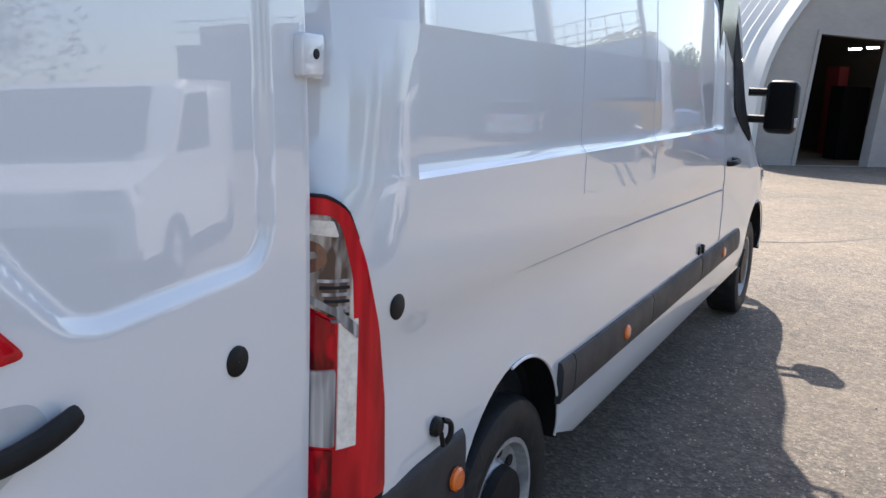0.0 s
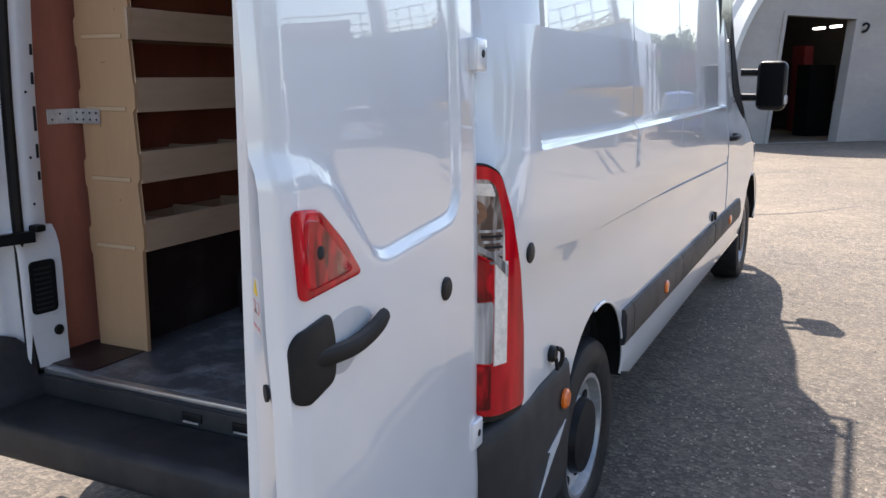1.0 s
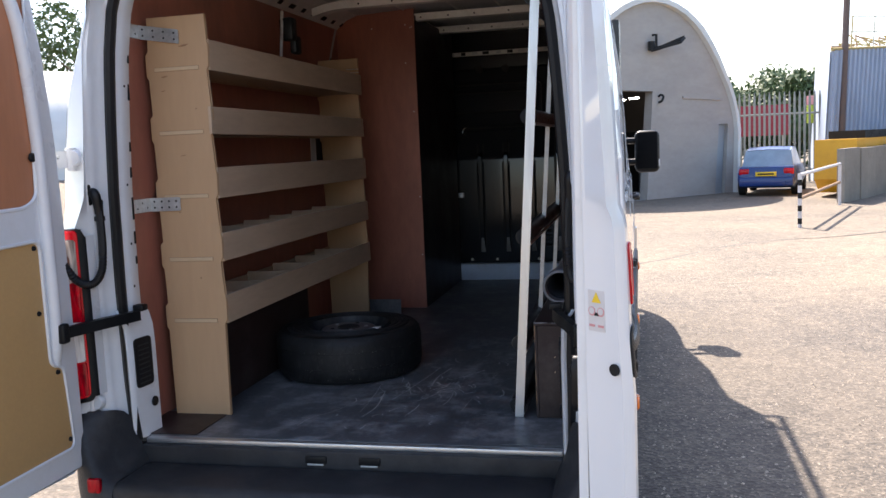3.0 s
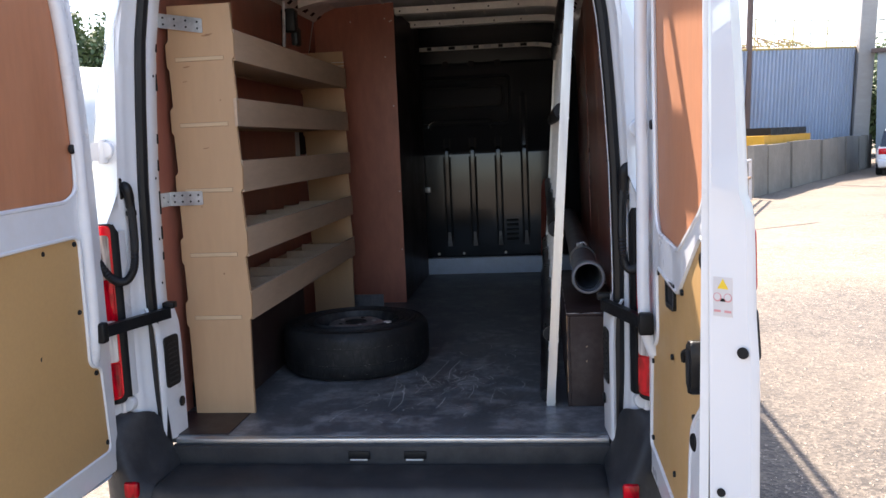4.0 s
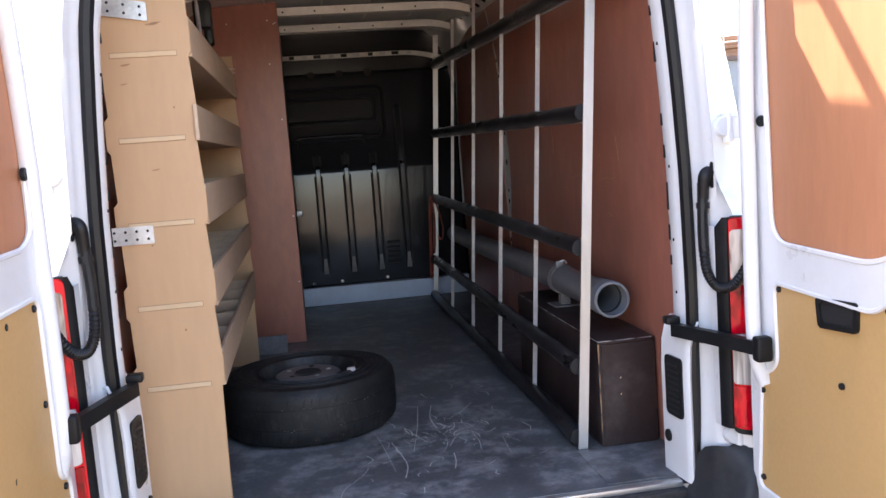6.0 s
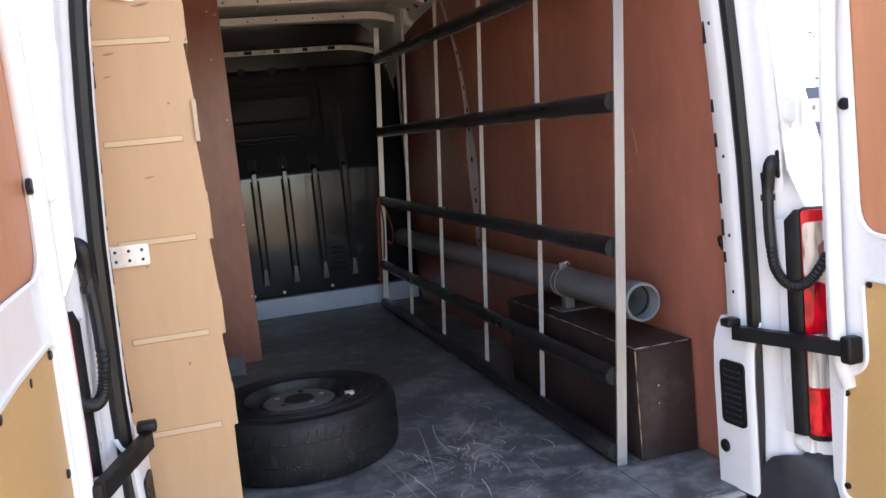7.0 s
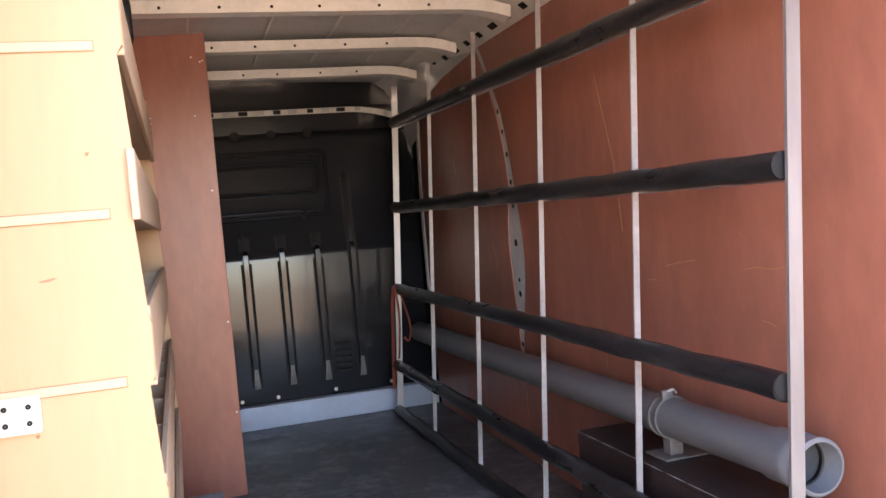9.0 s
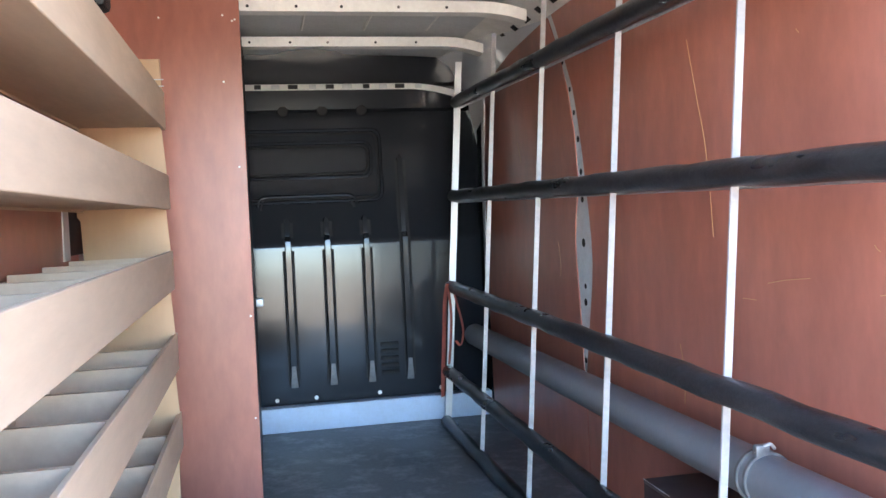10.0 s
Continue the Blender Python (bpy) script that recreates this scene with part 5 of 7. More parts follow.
# side linings, their plywood leans in a little towards the roof
lean = lambda z: 0.872 - 0.012 * (z - 0.565)
pillar_mid = lambda z: float(np.interp(z, [1.04, 1.16, 1.33, 1.48, 1.58, 1.73, 1.90, 2.07, 2.25, 2.46], [2.381, 2.371, 2.348, 2.346, 2.350, 2.336, 2.357, 2.405, 2.512, 2.645]))
for s in (1, -1):
    for y0, y1, cut in ((0.125, 2.24, 0), (2.42, 3.74, 1)):
        bm = B()
        rows_ = []
        for z in np.linspace(0.566, 2.41, 24):
            ya, yb = y0, y1
            if cut == 0:
                yb = float(np.interp(z, [0.56, 1.0, 1.04, 1.16, 1.34, 1.48, 1.58, 1.73, 1.90, 2.08, 2.32, 2.45], [2.379, 2.375, 2.366, 2.338, 2.282, 2.258, 2.270, 2.296, 2.328, 2.378, 2.522, 2.612]))
                ya = float(np.interp(z, [0.56, 1.0, 1.05, 2.0, 2.4], [0.125, 0.120, 0.078, 0.078, 0.12]))
            else:
                ya = float(np.interp(z, [0.56, 1.0, 1.03, 1.16, 1.33, 1.48, 1.58, 1.73, 1.90, 2.07, 2.25, 2.45], [2.381, 2.386, 2.398, 2.404, 2.414, 2.432, 2.424, 2.372, 2.384, 2.432, 2.522, 2.660]))
                yb = float(np.interp(z, [0.56, 1.2, 1.9, 2.1, 2.45], [3.74, 3.74, 3.70, 3.64, 3.58]))
            h = lean(z)
            rows_.append([(C + s * h, ya, z), (C + s * h, yb, z), (C + s * (h + 0.009), yb, z), (C + s * (h + 0.009), ya, z)])
        vs = strip_faces(bm, rows_, closed=True)
        bm.faces.new(vs[0])
        bm.faces.new(vs[-1][::-1])
        part("side_lining", bm, BROWN_PLY, van, "reddish brown plywood side lining")
    # bare steel pillar between the sheets, with its holes
    bm = B()
    rows_ = []
    for z in np.linspace(0.98, 2.46, 30):
        yc = pillar_mid(z)
        wd = float(np.interp(z, [0.98, 1.04, 1.16, 1.33, 1.48, 1.58, 1.73, 1.90, 2.07, 2.25, 2.46], [0.018, 0.022, 0.040, 0.076, 0.098, 0.088, 0.048, 0.038, 0.038, 0.028, 0.026]))
        h = lean(z) + 0.004
        rows_.append([(C + s * (h + 0.03), yc - wd, z), (C + s * h, yc - wd * 0.85, z), (C + s * h, yc + wd * 0.85, z), (C + s * (h + 0.03), yc + wd, z)])
    strip_faces(bm, rows_)
    pillar = part("steel_pillar", bm, PILLAR_STEEL, van, "bare perforated steel pillar")
    for z, r in ((1.08, 0.011), (1.17, 0.013), (1.30, 0.014), (1.36, 0.010), (1.52, 0.016), (1.68, 0.013), (1.78, 0.012), (1.90, 0.012), (2.0, 0.010), (2.09, 0.010), (2.2, 0.009)):
        bm = B()
        disc(bm, (C + s * (lean(z) + 0.004), pillar_mid(z) + 0.004, z), "x", r, -s * 0.002, 12)
        part("pillar_hole", bm, HOLE, pillar)
    # dark corner and second pillar by the bulkhead
    bm = B()
    box(bm, C + s * 0.884, 3.50, 0.60, C + s * 0.93, 3.95, 2.45)
    part("corner_lining", bm, BLACK_STEEL, van, "black corner panel")
    bm = B()
    rows_ = []
    for z in np.linspace(1.2, 2.42, 16):
        yc = 3.80 - 0.10 * max(0.0, (z - 1.5) / 0.9) ** 2
        rows_.append([(C + s * 0.880, yc - 0.022, z), (C + s * 0.868, yc - 0.020, z), (C + s * 0.866, yc + 0.012, z), (C + s * 0.880, yc + 0.020, z)])
    strip_faces(bm, rows_)
    part("rear_pillar", bm, PILLAR_STEEL, van, "bare steel rib")
    # roof rail with punched holes
    bm = B()
    rows_ = [[(C + s * 0.875, y, 2.405), (C + s * 0.845, y, 2.402), (C + s * 0.78, y, 2.455), (C + s * 0.70, y, 2.485), (C + s * 0.62, y, 2.495)] for y in np.linspace(0.06, 3.92, 16)]
    strip_faces(bm, rows_)
    rail = part("roof_rail", bm, CREAM, van, "primed steel roof rail with punched holes")
    for k in range(22):
        bm = B()
        y = 0.3 + k * 0.165
        q = Vector((C + s * 0.812, y, 2.4275))
        w = 0.022 if k % 3 else 0.034
        f = Vector((s * -0.065, 0, 0.053)).normalized()
        nrm = Vector((-s * f.z, 0, s * f.x)) * s
        nrm = Vector((-s * 0.62, 0, -0.78))
        a = [q + Vector((0, -w, 0)) - f * 0.014, q + Vector((0, w, 0)) - f * 0.014, q + Vector((0, w, 0)) + f * 0.014, q + Vector((0, -w, 0)) + f * 0.014]
        strip_faces(bm, [[tuple(p + nrm * 0.0) for p in a], [tuple(p + nrm * 0.003) for p in a]], closed=True)
        bm.faces.new([bm.verts.new(p + nrm * 0.003) for p in a])
        part("rail_hole", bm, HOLE, rail)
# roof skin and hoops
bm = B()
strip_faces(bm, [[(C + x, y, 2.502 - 0.02 * (x / 0.7) ** 2) for x in np.linspace(-0.70, 0.70, 11)] for y in np.linspace(0.05, 3.93, 30)])
part("roof_lining", bm, GREY_SKIN, van, "bare grey roof skin")
for y in (0.70, 1.38, 2.05, 2.72, 3.40):
    bm = B()
    rows_ = []
    for x in np.linspace(-0.78, 0.78, 25):
        e = max(0.0, (abs(x) - 0.58) / 0.2)
        dz, wd = -0.035 * e * e, 0.045 + 0.012 * e
        rows_.append([(C + x, y - wd, 2.475 + dz), (C + x, y - wd + 0.008, 2.432 + dz), (C + x, y + wd - 0.03, 2.428 + dz), (C + x, y + wd, 2.475 + dz)])
    strip_faces(bm, rows_)
    hoop = part("roof_hoop", bm, CREAM, van, "cream primed roof hoop")
    for x in (-0.5, -0.3, -0.12, 0.05, 0.27, 0.46, 0.66):
        bm = B()
        disc(bm, (C + x, y - 0.0385, 2.450 - 0.035 * max(0.0, (abs(x) - 0.58) / 0.2) ** 2), "y", 0.006, -0.004, 8)
        part("hoop_hole", bm, HOLE, hoop)
for x in (-0.42, -0.1, 0.18, 0.47):
    bm = B()
    tube(bm, [(C + x, 0.1, 2.497), (C + x + 0.03, 3.3, 2.494)], 0.006, 6)
    part("roof_wire", bm, CREAM, van)

# bulkhead
bm = B()
rows_ = []
for y, z in ((3.865, 0.66), (3.850, 0.72), (3.842, 1.0), (3.838, 1.50), (3.842, 1.535), (3.875, 1.56), (3.905, 1.90), (3.935, 2.12), (3.95, 2.20), (3.93, 2.215), (3.93, 2.315)):
    rows_.append([(C + x, y + 0.05 * max(0.0, (abs(x) - 0.60) / 0.25) ** 2, z) for x in np.linspace(-0.87, 0.87, 35)])
strip_faces(bm, rows_)
bulk = part("bulkhead", bm, BLACK_STEEL, van, "black pressed steel bulkhead", angle=50)
for x in (-0.360, -0.160, 0.042, 0.243, 0.446):
    bm = B()
    t = 1.66 if x < 0.4 else 1.97
    lo = [(x - 0.030, 0.785), (x + 0.030, 0.785), (x + 0.024, 0.84), (x + 0.022, t - 0.02), (x, t), (x - 0.022, t - 0.02), (x - 0.024, 0.84)]
    rows_ = []
    face = lambda z: float(np.interp(z, [0.72, 1.0, 1.5, 1.535, 1.56, 1.9, 2.12], [3.850, 3.842, 3.838, 3.842, 3.875, 3.905, 3.935]))
    for z in (0.785, 0.84, 1.0, 1.2, 1.4, 1.5, 1.535, 1.56, t - 0.02, t):
        w = float(np.interp(z, [0.785, 0.86, t - 0.02, t], [0.030, 0.023, 0.021, 0.004]))
        out = float(np.interp(z, [0.785, 0.86, t - 0.03, t], [0.001, 0.016, 0.014, 0.0]))
        rows_.append([(C + x - w * 1.5, face(z) + 0.004, z), (C + x - w, face(z) + 0.010, z), (C + x - w * 0.6, face(z) - out, z), (C + x + w * 0.6, face(z) - out, z), (C + x + w, face(z) + 0.010, z), (C + x + w * 1.5, face(z) + 0.004, z)])
    strip_faces(bm, rows_)
    part("pressed_rib", bm, BLACK_STEEL, bulk)
    # grey strip painted for the light that the flared rib end catches
    bm = B()
    strip_faces(bm, [[(C + x - w, face(z) - o, z), (C + x + w, face(z) - o, z)] for z, w, o in ((0.780, 0.019, 0.004), (0.80, 0.018, 0.012), (0.845, 0.0135, 0.0185), (0.895, 0.010, 0.0195))])
    part("rib_end", bm, DARK_RIM, bulk, "rib end painted paler for the light it catches")
    # black strips painted along each rib for the shade in its grooves
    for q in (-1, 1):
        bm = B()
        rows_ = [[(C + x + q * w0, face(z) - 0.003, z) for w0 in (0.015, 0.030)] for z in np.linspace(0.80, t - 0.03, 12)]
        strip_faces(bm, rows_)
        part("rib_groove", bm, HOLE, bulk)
for poly, y0, tiltz in (([(-0.60, 1.86), (0.295, 1.86), (0.295, 2.04), (-0.60, 2.04)], 3.90, 0), ([(-0.62, 1.735), (0.345, 1.735), (0.345, 2.105), (-0.62, 2.105)], 3.895, 0), ([(-0.30, 1.60), (-0.30, 1.765), (0.20, 1.765), (0.24, 1.60)], 3.885, 1)):
    bm = B()
    ring_ = rounded(poly, 0.05, 5)
    tube(bm, [(C + x, face(z) - 0.001, z) for x, z in (ring_[6:18] if tiltz else ring_)], 0.0095, 10, closed=not tiltz)
    part("pressed_bead", bm, BLACK_STEEL, bulk)
    # black tube drawn beside the bead as its groove's shade
    bm = B()
    cx, cz = sum(p[0] for p in ring_) / len(ring_), sum(p[1] for p in ring_) / len(ring_)
    inner = [(x - math.copysign(0.016, x - cx), z - math.copysign(0.016, z - cz)) for x, z in ring_]
    pts_ = [(C + x, face(z) - 0.0005, z) for x, z in (inner[6:18] if tiltz else inner)]
    tube(bm, pts_, 0.007, 6, closed=not tiltz)
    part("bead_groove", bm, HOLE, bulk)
for k in range(5):
    bm = B()
    box(bm, 0.305, 3.828, 0.818 + k * 0.037, 0.398, 3.845, 0.836 + k * 0.037, 0.004)
    part("louvre", bm, HOLE, bulk, "dark louvre slot")
for x in (-0.24, -0.04, 0.29, 0.62):
    bm = B()
    disc(bm, (x, 3.842, 0.722), "y", 0.011, -0.008, 10)
    part("bolt", bm, CREAM, bulk, "pale bolt head")
for x in (-0.139, 0.063, 0.269):
    bm = B()
    disc(bm, (x, 3.92, 2.205), "y", 0.028, -0.012, 14)
    part("rubber_bung", bm, HOLE, bulk)
bm = B()
box(bm, -0.325, 3.80, 1.215, -0.285, 3.842, 1.255, 0.004)
part("wall_catch", bm, GALV, bulk, "small steel catch")
bm = B()
box(bm, C - 0.87, 3.785, 0.566, C + 0.872, 3.862, 0.692, 0.004)
part("bulkhead_step", bm, KICK, van, "pale grey step below the bulkhead")
bm = B()
rows_ = [[(C + x, 3.915 - 0.00 * x, 2.345 - 0.05 * max(0.0, (abs(x) - 0.5) / 0.3) ** 2), (C + x, 3.905, 2.312 - 0.06 * max(0.0, (abs(x) - 0.5) / 0.3) ** 2)] for x in np.linspace(-0.82, 0.82, 30)]
strip_faces(bm, rows_)
chan = part("roof_channel", bm, CREAM, van, "pale punched channel above the bulkhead")
for k in range(13):
    x = -0.55 + k * 0.093
    bm = B()
    box(bm, C + x - 0.018 - 0.008 * (k % 3), 3.898, 2.318, C + x + 0.016, 3.906, 2.340, 0.002)
    part("channel_slot", bm, HOLE if k % 2 else GREY_SKIN, chan)
bm = B()
strip_faces(bm, [[(C + x, y, z) for x in np.linspace(-0.85, 0.85, 5)] for y, z in ((3.93, 2.345), (3.99, 2.36), (3.99, 2.50), (3.45, 2.505))])
part("dark_header", bm, BLACK_STEEL, van, "black header above the bulkhead")
bm = B()
strip_faces(bm, [[(C + x, y, z) for x in (-0.9, 0.9)] for y, z in ((3.995, 0.5), (3.995, 2.52))])
part("cab_wall", bm, BLACK_STEEL, van)
# black sheets close the side cavities in place of their darkness
for s in (1, -1):
    bm = B()
    strip_faces(bm, [[(C + s * 0.905, y, z) for y in (0.09, 3.99)] for z in (0.5, 2.33)])
    part("inner_skin", bm, BLACK_STEEL, van, "black sheet closing the dark cavity behind the lining")

# ---- things in the load space ----
# plywood shelving along the left-hand lining
SHELF_PALE = material("pale_end_grain", (0.58, 0.42, 0.26), 0.6, vary=0.08, size=8)
shelves = thing("shelving_unit", "birch plywood shelving with open trays, standing on the floor", "shelving", (-0.69, 1.25, 0.566))
LEVELS = [(1.958, 0.105, 0), (1.710, 0.095, 0), (1.458, 0.110, 1), (1.206, 0.102, 1), (0.956, 0.102, 1)]


def side_board(y0, y1, x0, x1, top):
    pts = [(x0, 0.566)]
    for z in (0.93, 1.18, 1.432, 1.684, 1.932):
        pts += [(x0, z - 0.012), (x0 - 0.012, z), (x0 - 0.012, z + 0.085), (x0 + 0.004, z + 0.098)]
    pts += [(x0 + 0.005, top), (x1 + 0.004, top)]
    for z in (1.958, 1.710, 1.458, 1.206, 0.956):
        pts += [(x1 + 0.004, z + 0.10), (x1 + 0.010, z + 0.085), (x1 + 0.008, z), (x1 - 0.004, z - 0.012)]
    pts += [(x1 - 0.006, 0.566)]
    bm_ = B()
    prism(bm_, pts, "y", y0, y1, 0.002, 1)
    return bm_


part("end_board", side_board(0.278, 0.295, -0.812, -0.563, 2.16), SHELF, shelves, "pale plywood end board with tenons")
far_board = part("end_board", side_board(2.150, 2.167, -0.812, -0.563, 2.16), SHELF, shelves)
for z in (2.096, 2.076):
    bm = B()
    tube(bm, [(-0.628, 2.146, z + 0.001), (-0.550, 2.144, z)], 0.0016, 6)
    part("nail", bm, ALU, far_board, "bright nail standing proud")
for z, lip, split in LEVELS:
    bm = B()
    box(bm, -0.805, 0.295, z - 0.006, -0.566, 2.15, z + 0.006)
    shelf = part("shelf", bm, SHELF_IN, shelves, "raw plywood shelf")
    bm = B()
    box(bm, -0.566, 0.268 if lip < 0.1 else 0.290, z - 0.012, -0.554, 2.19, z + lip, 0.0015, 1)
    part("front_lip", bm, SHELF_IN, shelf)
    bm = B()
    box(bm, -0.812, 0.295, z - 0.012, -0.803, 2.15, z + lip * 0.8)
    part("back_lip", bm, SHELF_IN, shelf)
    bm = B()
    box(bm, -0.786, 0.2745, z - 0.007, -0.597, 0.280, z + 0.007, 0.001, 1)
    part("tenon", bm, SHELF_PALE, shelf, "pale tenon end")
    bm = B()
    box(bm, -0.7875, 0.2768, z - 0.0085, -0.5955, 0.2785, z + 0.0085)
    part("mortise_gap", bm, WOOD, shelf)
    if split:
        for k in range(6):
            bm = B()
            y = 0.40 + k * 0.300
            box(bm, -0.803, y, z + 0.006, -0.566, y + 0.014, z + lip * 0.93)
            part("divider", bm, SHELF_IN, shelf)
for z0, y, x0, x1, tilt in ((1.430, 0.268, -0.8485, -0.716, 0.0), (2.108, 0.268, -0.8405, -0.668, -0.17)):
    bracket = thing("steel_bracket", "perforated galvanised angle bracket screwed to the shelf", "bracket", (x0, y, z0), "shelf brackets")
    bm = B()
    n_ = 2
    a0, a1 = z0 - 0.027, z0 + 0.027
    prism(bm, rounded([(x0, a0), (x1, a0 + tilt * (x1 - x0)), (x1, a1 + tilt * (x1 - x0)), (x0, a1)], 0.006, 3), "y", y, y + 0.0035)
    part("bracket_plate", bm, GALV, bracket)
    bm = B()
    box(bm, x0, y - 0.115, a0, x0 + 0.0035, y, a1, 0.001, 1)
    part("bracket_leg", bm, GALV, bracket)
    for k in range(3):
        bm = B()
        disc(bm, (x0 + 0.003, y - 0.095 + k * 0.035, z0 + (0.010 if k % 2 else -0.010)), "x", 0.0042, 0.0012, 8)
        part("screw_hole", bm, HOLE, bracket)
    for k in range(4):
        xx = x0 + 0.02 + k * (x1 - x0 - 0.03) / 3.2
        for dz in (-0.012, 0.012):
            bm = B()
            disc(bm, (xx, y - 0.0005, z0 + dz + tilt * (xx - x0)), "y", 0.0042, -0.001, 8)
            part("screw_hole", bm, HOLE, bracket)
# knots and nail marks in the near end board
KNOT = material("wood_knot", (0.30, 0.16, 0.08), 0.6, vary=0.3, size=40)
for x, z, w, h in ((-0.745, 1.93, 0.014, 0.003), (-0.655, 2.045, 0.022, 0.004), (-0.755, 1.875, 0.010, 0.002), (-0.655, 1.13, 0.003, 0.004), (-0.690, 1.62, 0.012, 0.002), (-0.70, 2.10, 0.016, 0.003), (-0.62, 1.80, 0.003, 0.003), (-0.725, 1.395, 0.003, 0.003)):
    bm = B()
    prism(bm, [(x + w * math.cos(a) * (1 + 0.2 * math.sin(3 * a)), z + h * math.sin(a) + 0.15 * w * math.cos(a)) for a in np.linspace(0, 2 * math.pi, 13)[:-1]], "y", 0.2774, 0.279)
    part("knot", bm, KNOT, shelves)
# clamp on the shelf top
clamp = thing("clamp", "black quick clamp with a steel bar hung on the shelf", "clamp", (-0.60, 1.2, 2.0))
bm = B()
box(bm, -0.63, 1.17, 2.16, -0.56, 1.24, 2.27, 0.012)
box(bm, -0.60, 1.22, 2.10, -0.565, 1.30, 2.19, 0.012)
part("jaw", bm, PLASTIC, clamp)
bm = B()
tube(bm, [(-0.600, 1.10, 2.04), (-0.615, 1.19, 2.30)], 0.008, 8)
part("bar", bm, GALV, clamp, "bright steel bar")

# tall brown cupboard wall in front of the bulkhead
cup_ob = thing("tall_cupboard", "tall reddish brown plywood cupboard reaching the roof", "cupboard", (-0.58, 3.2, 0.566))
bm = B()
prism(bm, [(-0.838, 0.566), (-0.320, 0.566), (-0.318, 2.499), (-0.72, 2.499), (-0.838, 2.40)], "y", 2.615, 2.630, 0.0015, 1)
part("front_board", bm, BROWN_PLY, cup_ob, "reddish brown board with small screw heads")
bm = B()
box(bm, -0.336, 2.630, 0.566, -0.322, 3.78, 2.46)
part("side_board", bm, DARK_PLY, cup_ob)
for x, z in ((-0.335, 2.385), (-0.385, 2.16), (-0.345, 1.85), (-0.332, 1.30), (-0.333, 0.92), (-0.345, 2.38), (-0.60, 2.39), (-0.378, 2.40)):
    bm = B()
    disc(bm, (x, 2.6145, z), "y", 0.004, -0.002, 8)
    part("screw", bm, CREAM, cup_ob)
bm = B()
prism(bm, [(-0.700, 2.36), (-0.425, 2.36), (-0.425, 2.366), (-0.700, 2.366)], "z", 0.566, 0.668, 0.001, 1)
single("floor_plate", bm, DARK_RIM, "dull steel plate on the floor by the shelving", "plate", (-0.52, 2.36, 0.566))

# spare wheel lying flat
spare = thing("spare_wheel", "spare van wheel lying flat on the floor", "wheel", (-0.312, 1.035, 0.566))
cx, cy = -0.312, 1.035
bm = B()
lathe(bm, [(0.197, 0.020), (0.225, 0.006), (0.285, 0.0), (0.322, 0.008), (0.340, 0.028), (0.345, 0.06), (0.3455, 0.112), (0.345, 0.165), (0.340, 0.196), (0.322, 0.217), (0.30, 0.222), (0.292, 0.219), (0.285, 0.224), (0.228, 0.223), (0.208, 0.216), (0.197, 0.206)], (cx, cy, 0.566), "z", 64)
tyre = part("tyre", bm, RUBBER, spare, "dusty black tyre")
for zg in (0.075, 0.15):
    bm = B()
    lathe(bm, [(0.342, zg - 0.003), (0.3462, zg - 0.002), (0.3462, zg + 0.002), (0.342, zg + 0.003)], (cx, cy, 0.566), "z", 64)
    part("tread_groove", bm, SEAL, tyre)
rt = random.Random(5)
bm = B()
for k in range(72):
    a = 2 * math.pi * (k + 0.3 * rt.random()) / 72
    for z0, z1, sl in ((0.030, 0.068, 0.03), (0.082, 0.143, -0.025), (0.157, 0.190, 0.03)):
        if rt.random() < 0.12:
            continue
        zs = [z0 + (z1 - z0) * q_ / 3 for q_ in range(4)]
        strip_faces(bm, [[(cx + 0.3463 * math.cos(a + sl * q_ / 3 + w_), cy + 0.3463 * math.sin(a + sl * q_ / 3 + w_), 0.566 + z_) for w_ in (-0.0045, 0.0045)] for q_, z_ in enumerate(zs)])
part("tread_pattern", bm, SEAL, tyre, "worn tread cuts", "stuff")
bm = B()
for k in range(46):
    a, z_ = rt.uniform(-1.9, 0.3), rt.choice((0.072, 0.078, 0.147, 0.153, 0.035)) + rt.uniform(-0.004, 0.004)
    l_ = rt.uniform(0.003, 0.010)
    strip_faces(bm, [[(cx + 0.3467 * math.cos(a + q_), cy + 0.3467 * math.sin(a + q_), 0.566 + z_ + e_) for e_ in (0.0, 0.0012)] for q_ in (0.0, l_, 2 * l_)])
part("tread_grit", bm, KNOCK, tyre, "pale grit caught in the tread", "stuff")
bm = B()
for rr_ in (0.236, 0.262, 0.283):
    lathe(bm, [(rr_ - 0.002, 0.2225), (rr_, 0.2262), (rr_ + 0.002, 0.2225)], (cx, cy, 0.566), "z", 64)
part("sidewall_ring", bm, RUBBER, tyre)
bm = B()
lathe(bm, [(0.201, 0.03), (0.205, 0.21), (0.193, 0.223), (0.186, 0.210), (0.180, 0.180), (0.165, 0.170), (0.146, 0.176), (0.128, 0.1985)], (cx, cy, 0.566), "z", 56, closed=False)
rim = part("rim", bm, BLACK_RIM, spare, "black steel rim")
bm = B()
lathe(bm, [(0.201, 0.03), (0.205, 0.21), (0.193, 0.223), (0.186, 0.210), (0.180, 0.180), (0.165, 0.170), (0.146, 0.176), (0.128, 0.2), (0.118, 0.206), (0.095, 0.208), (0.056, 0.204), (0.048, 0.180), (0.048, 0.05)][7:], (cx, cy, 0.566), "z", 56, closed=False)
part("wheel_disc", bm, DARK_RIM, rim, "dull bare steel disc")
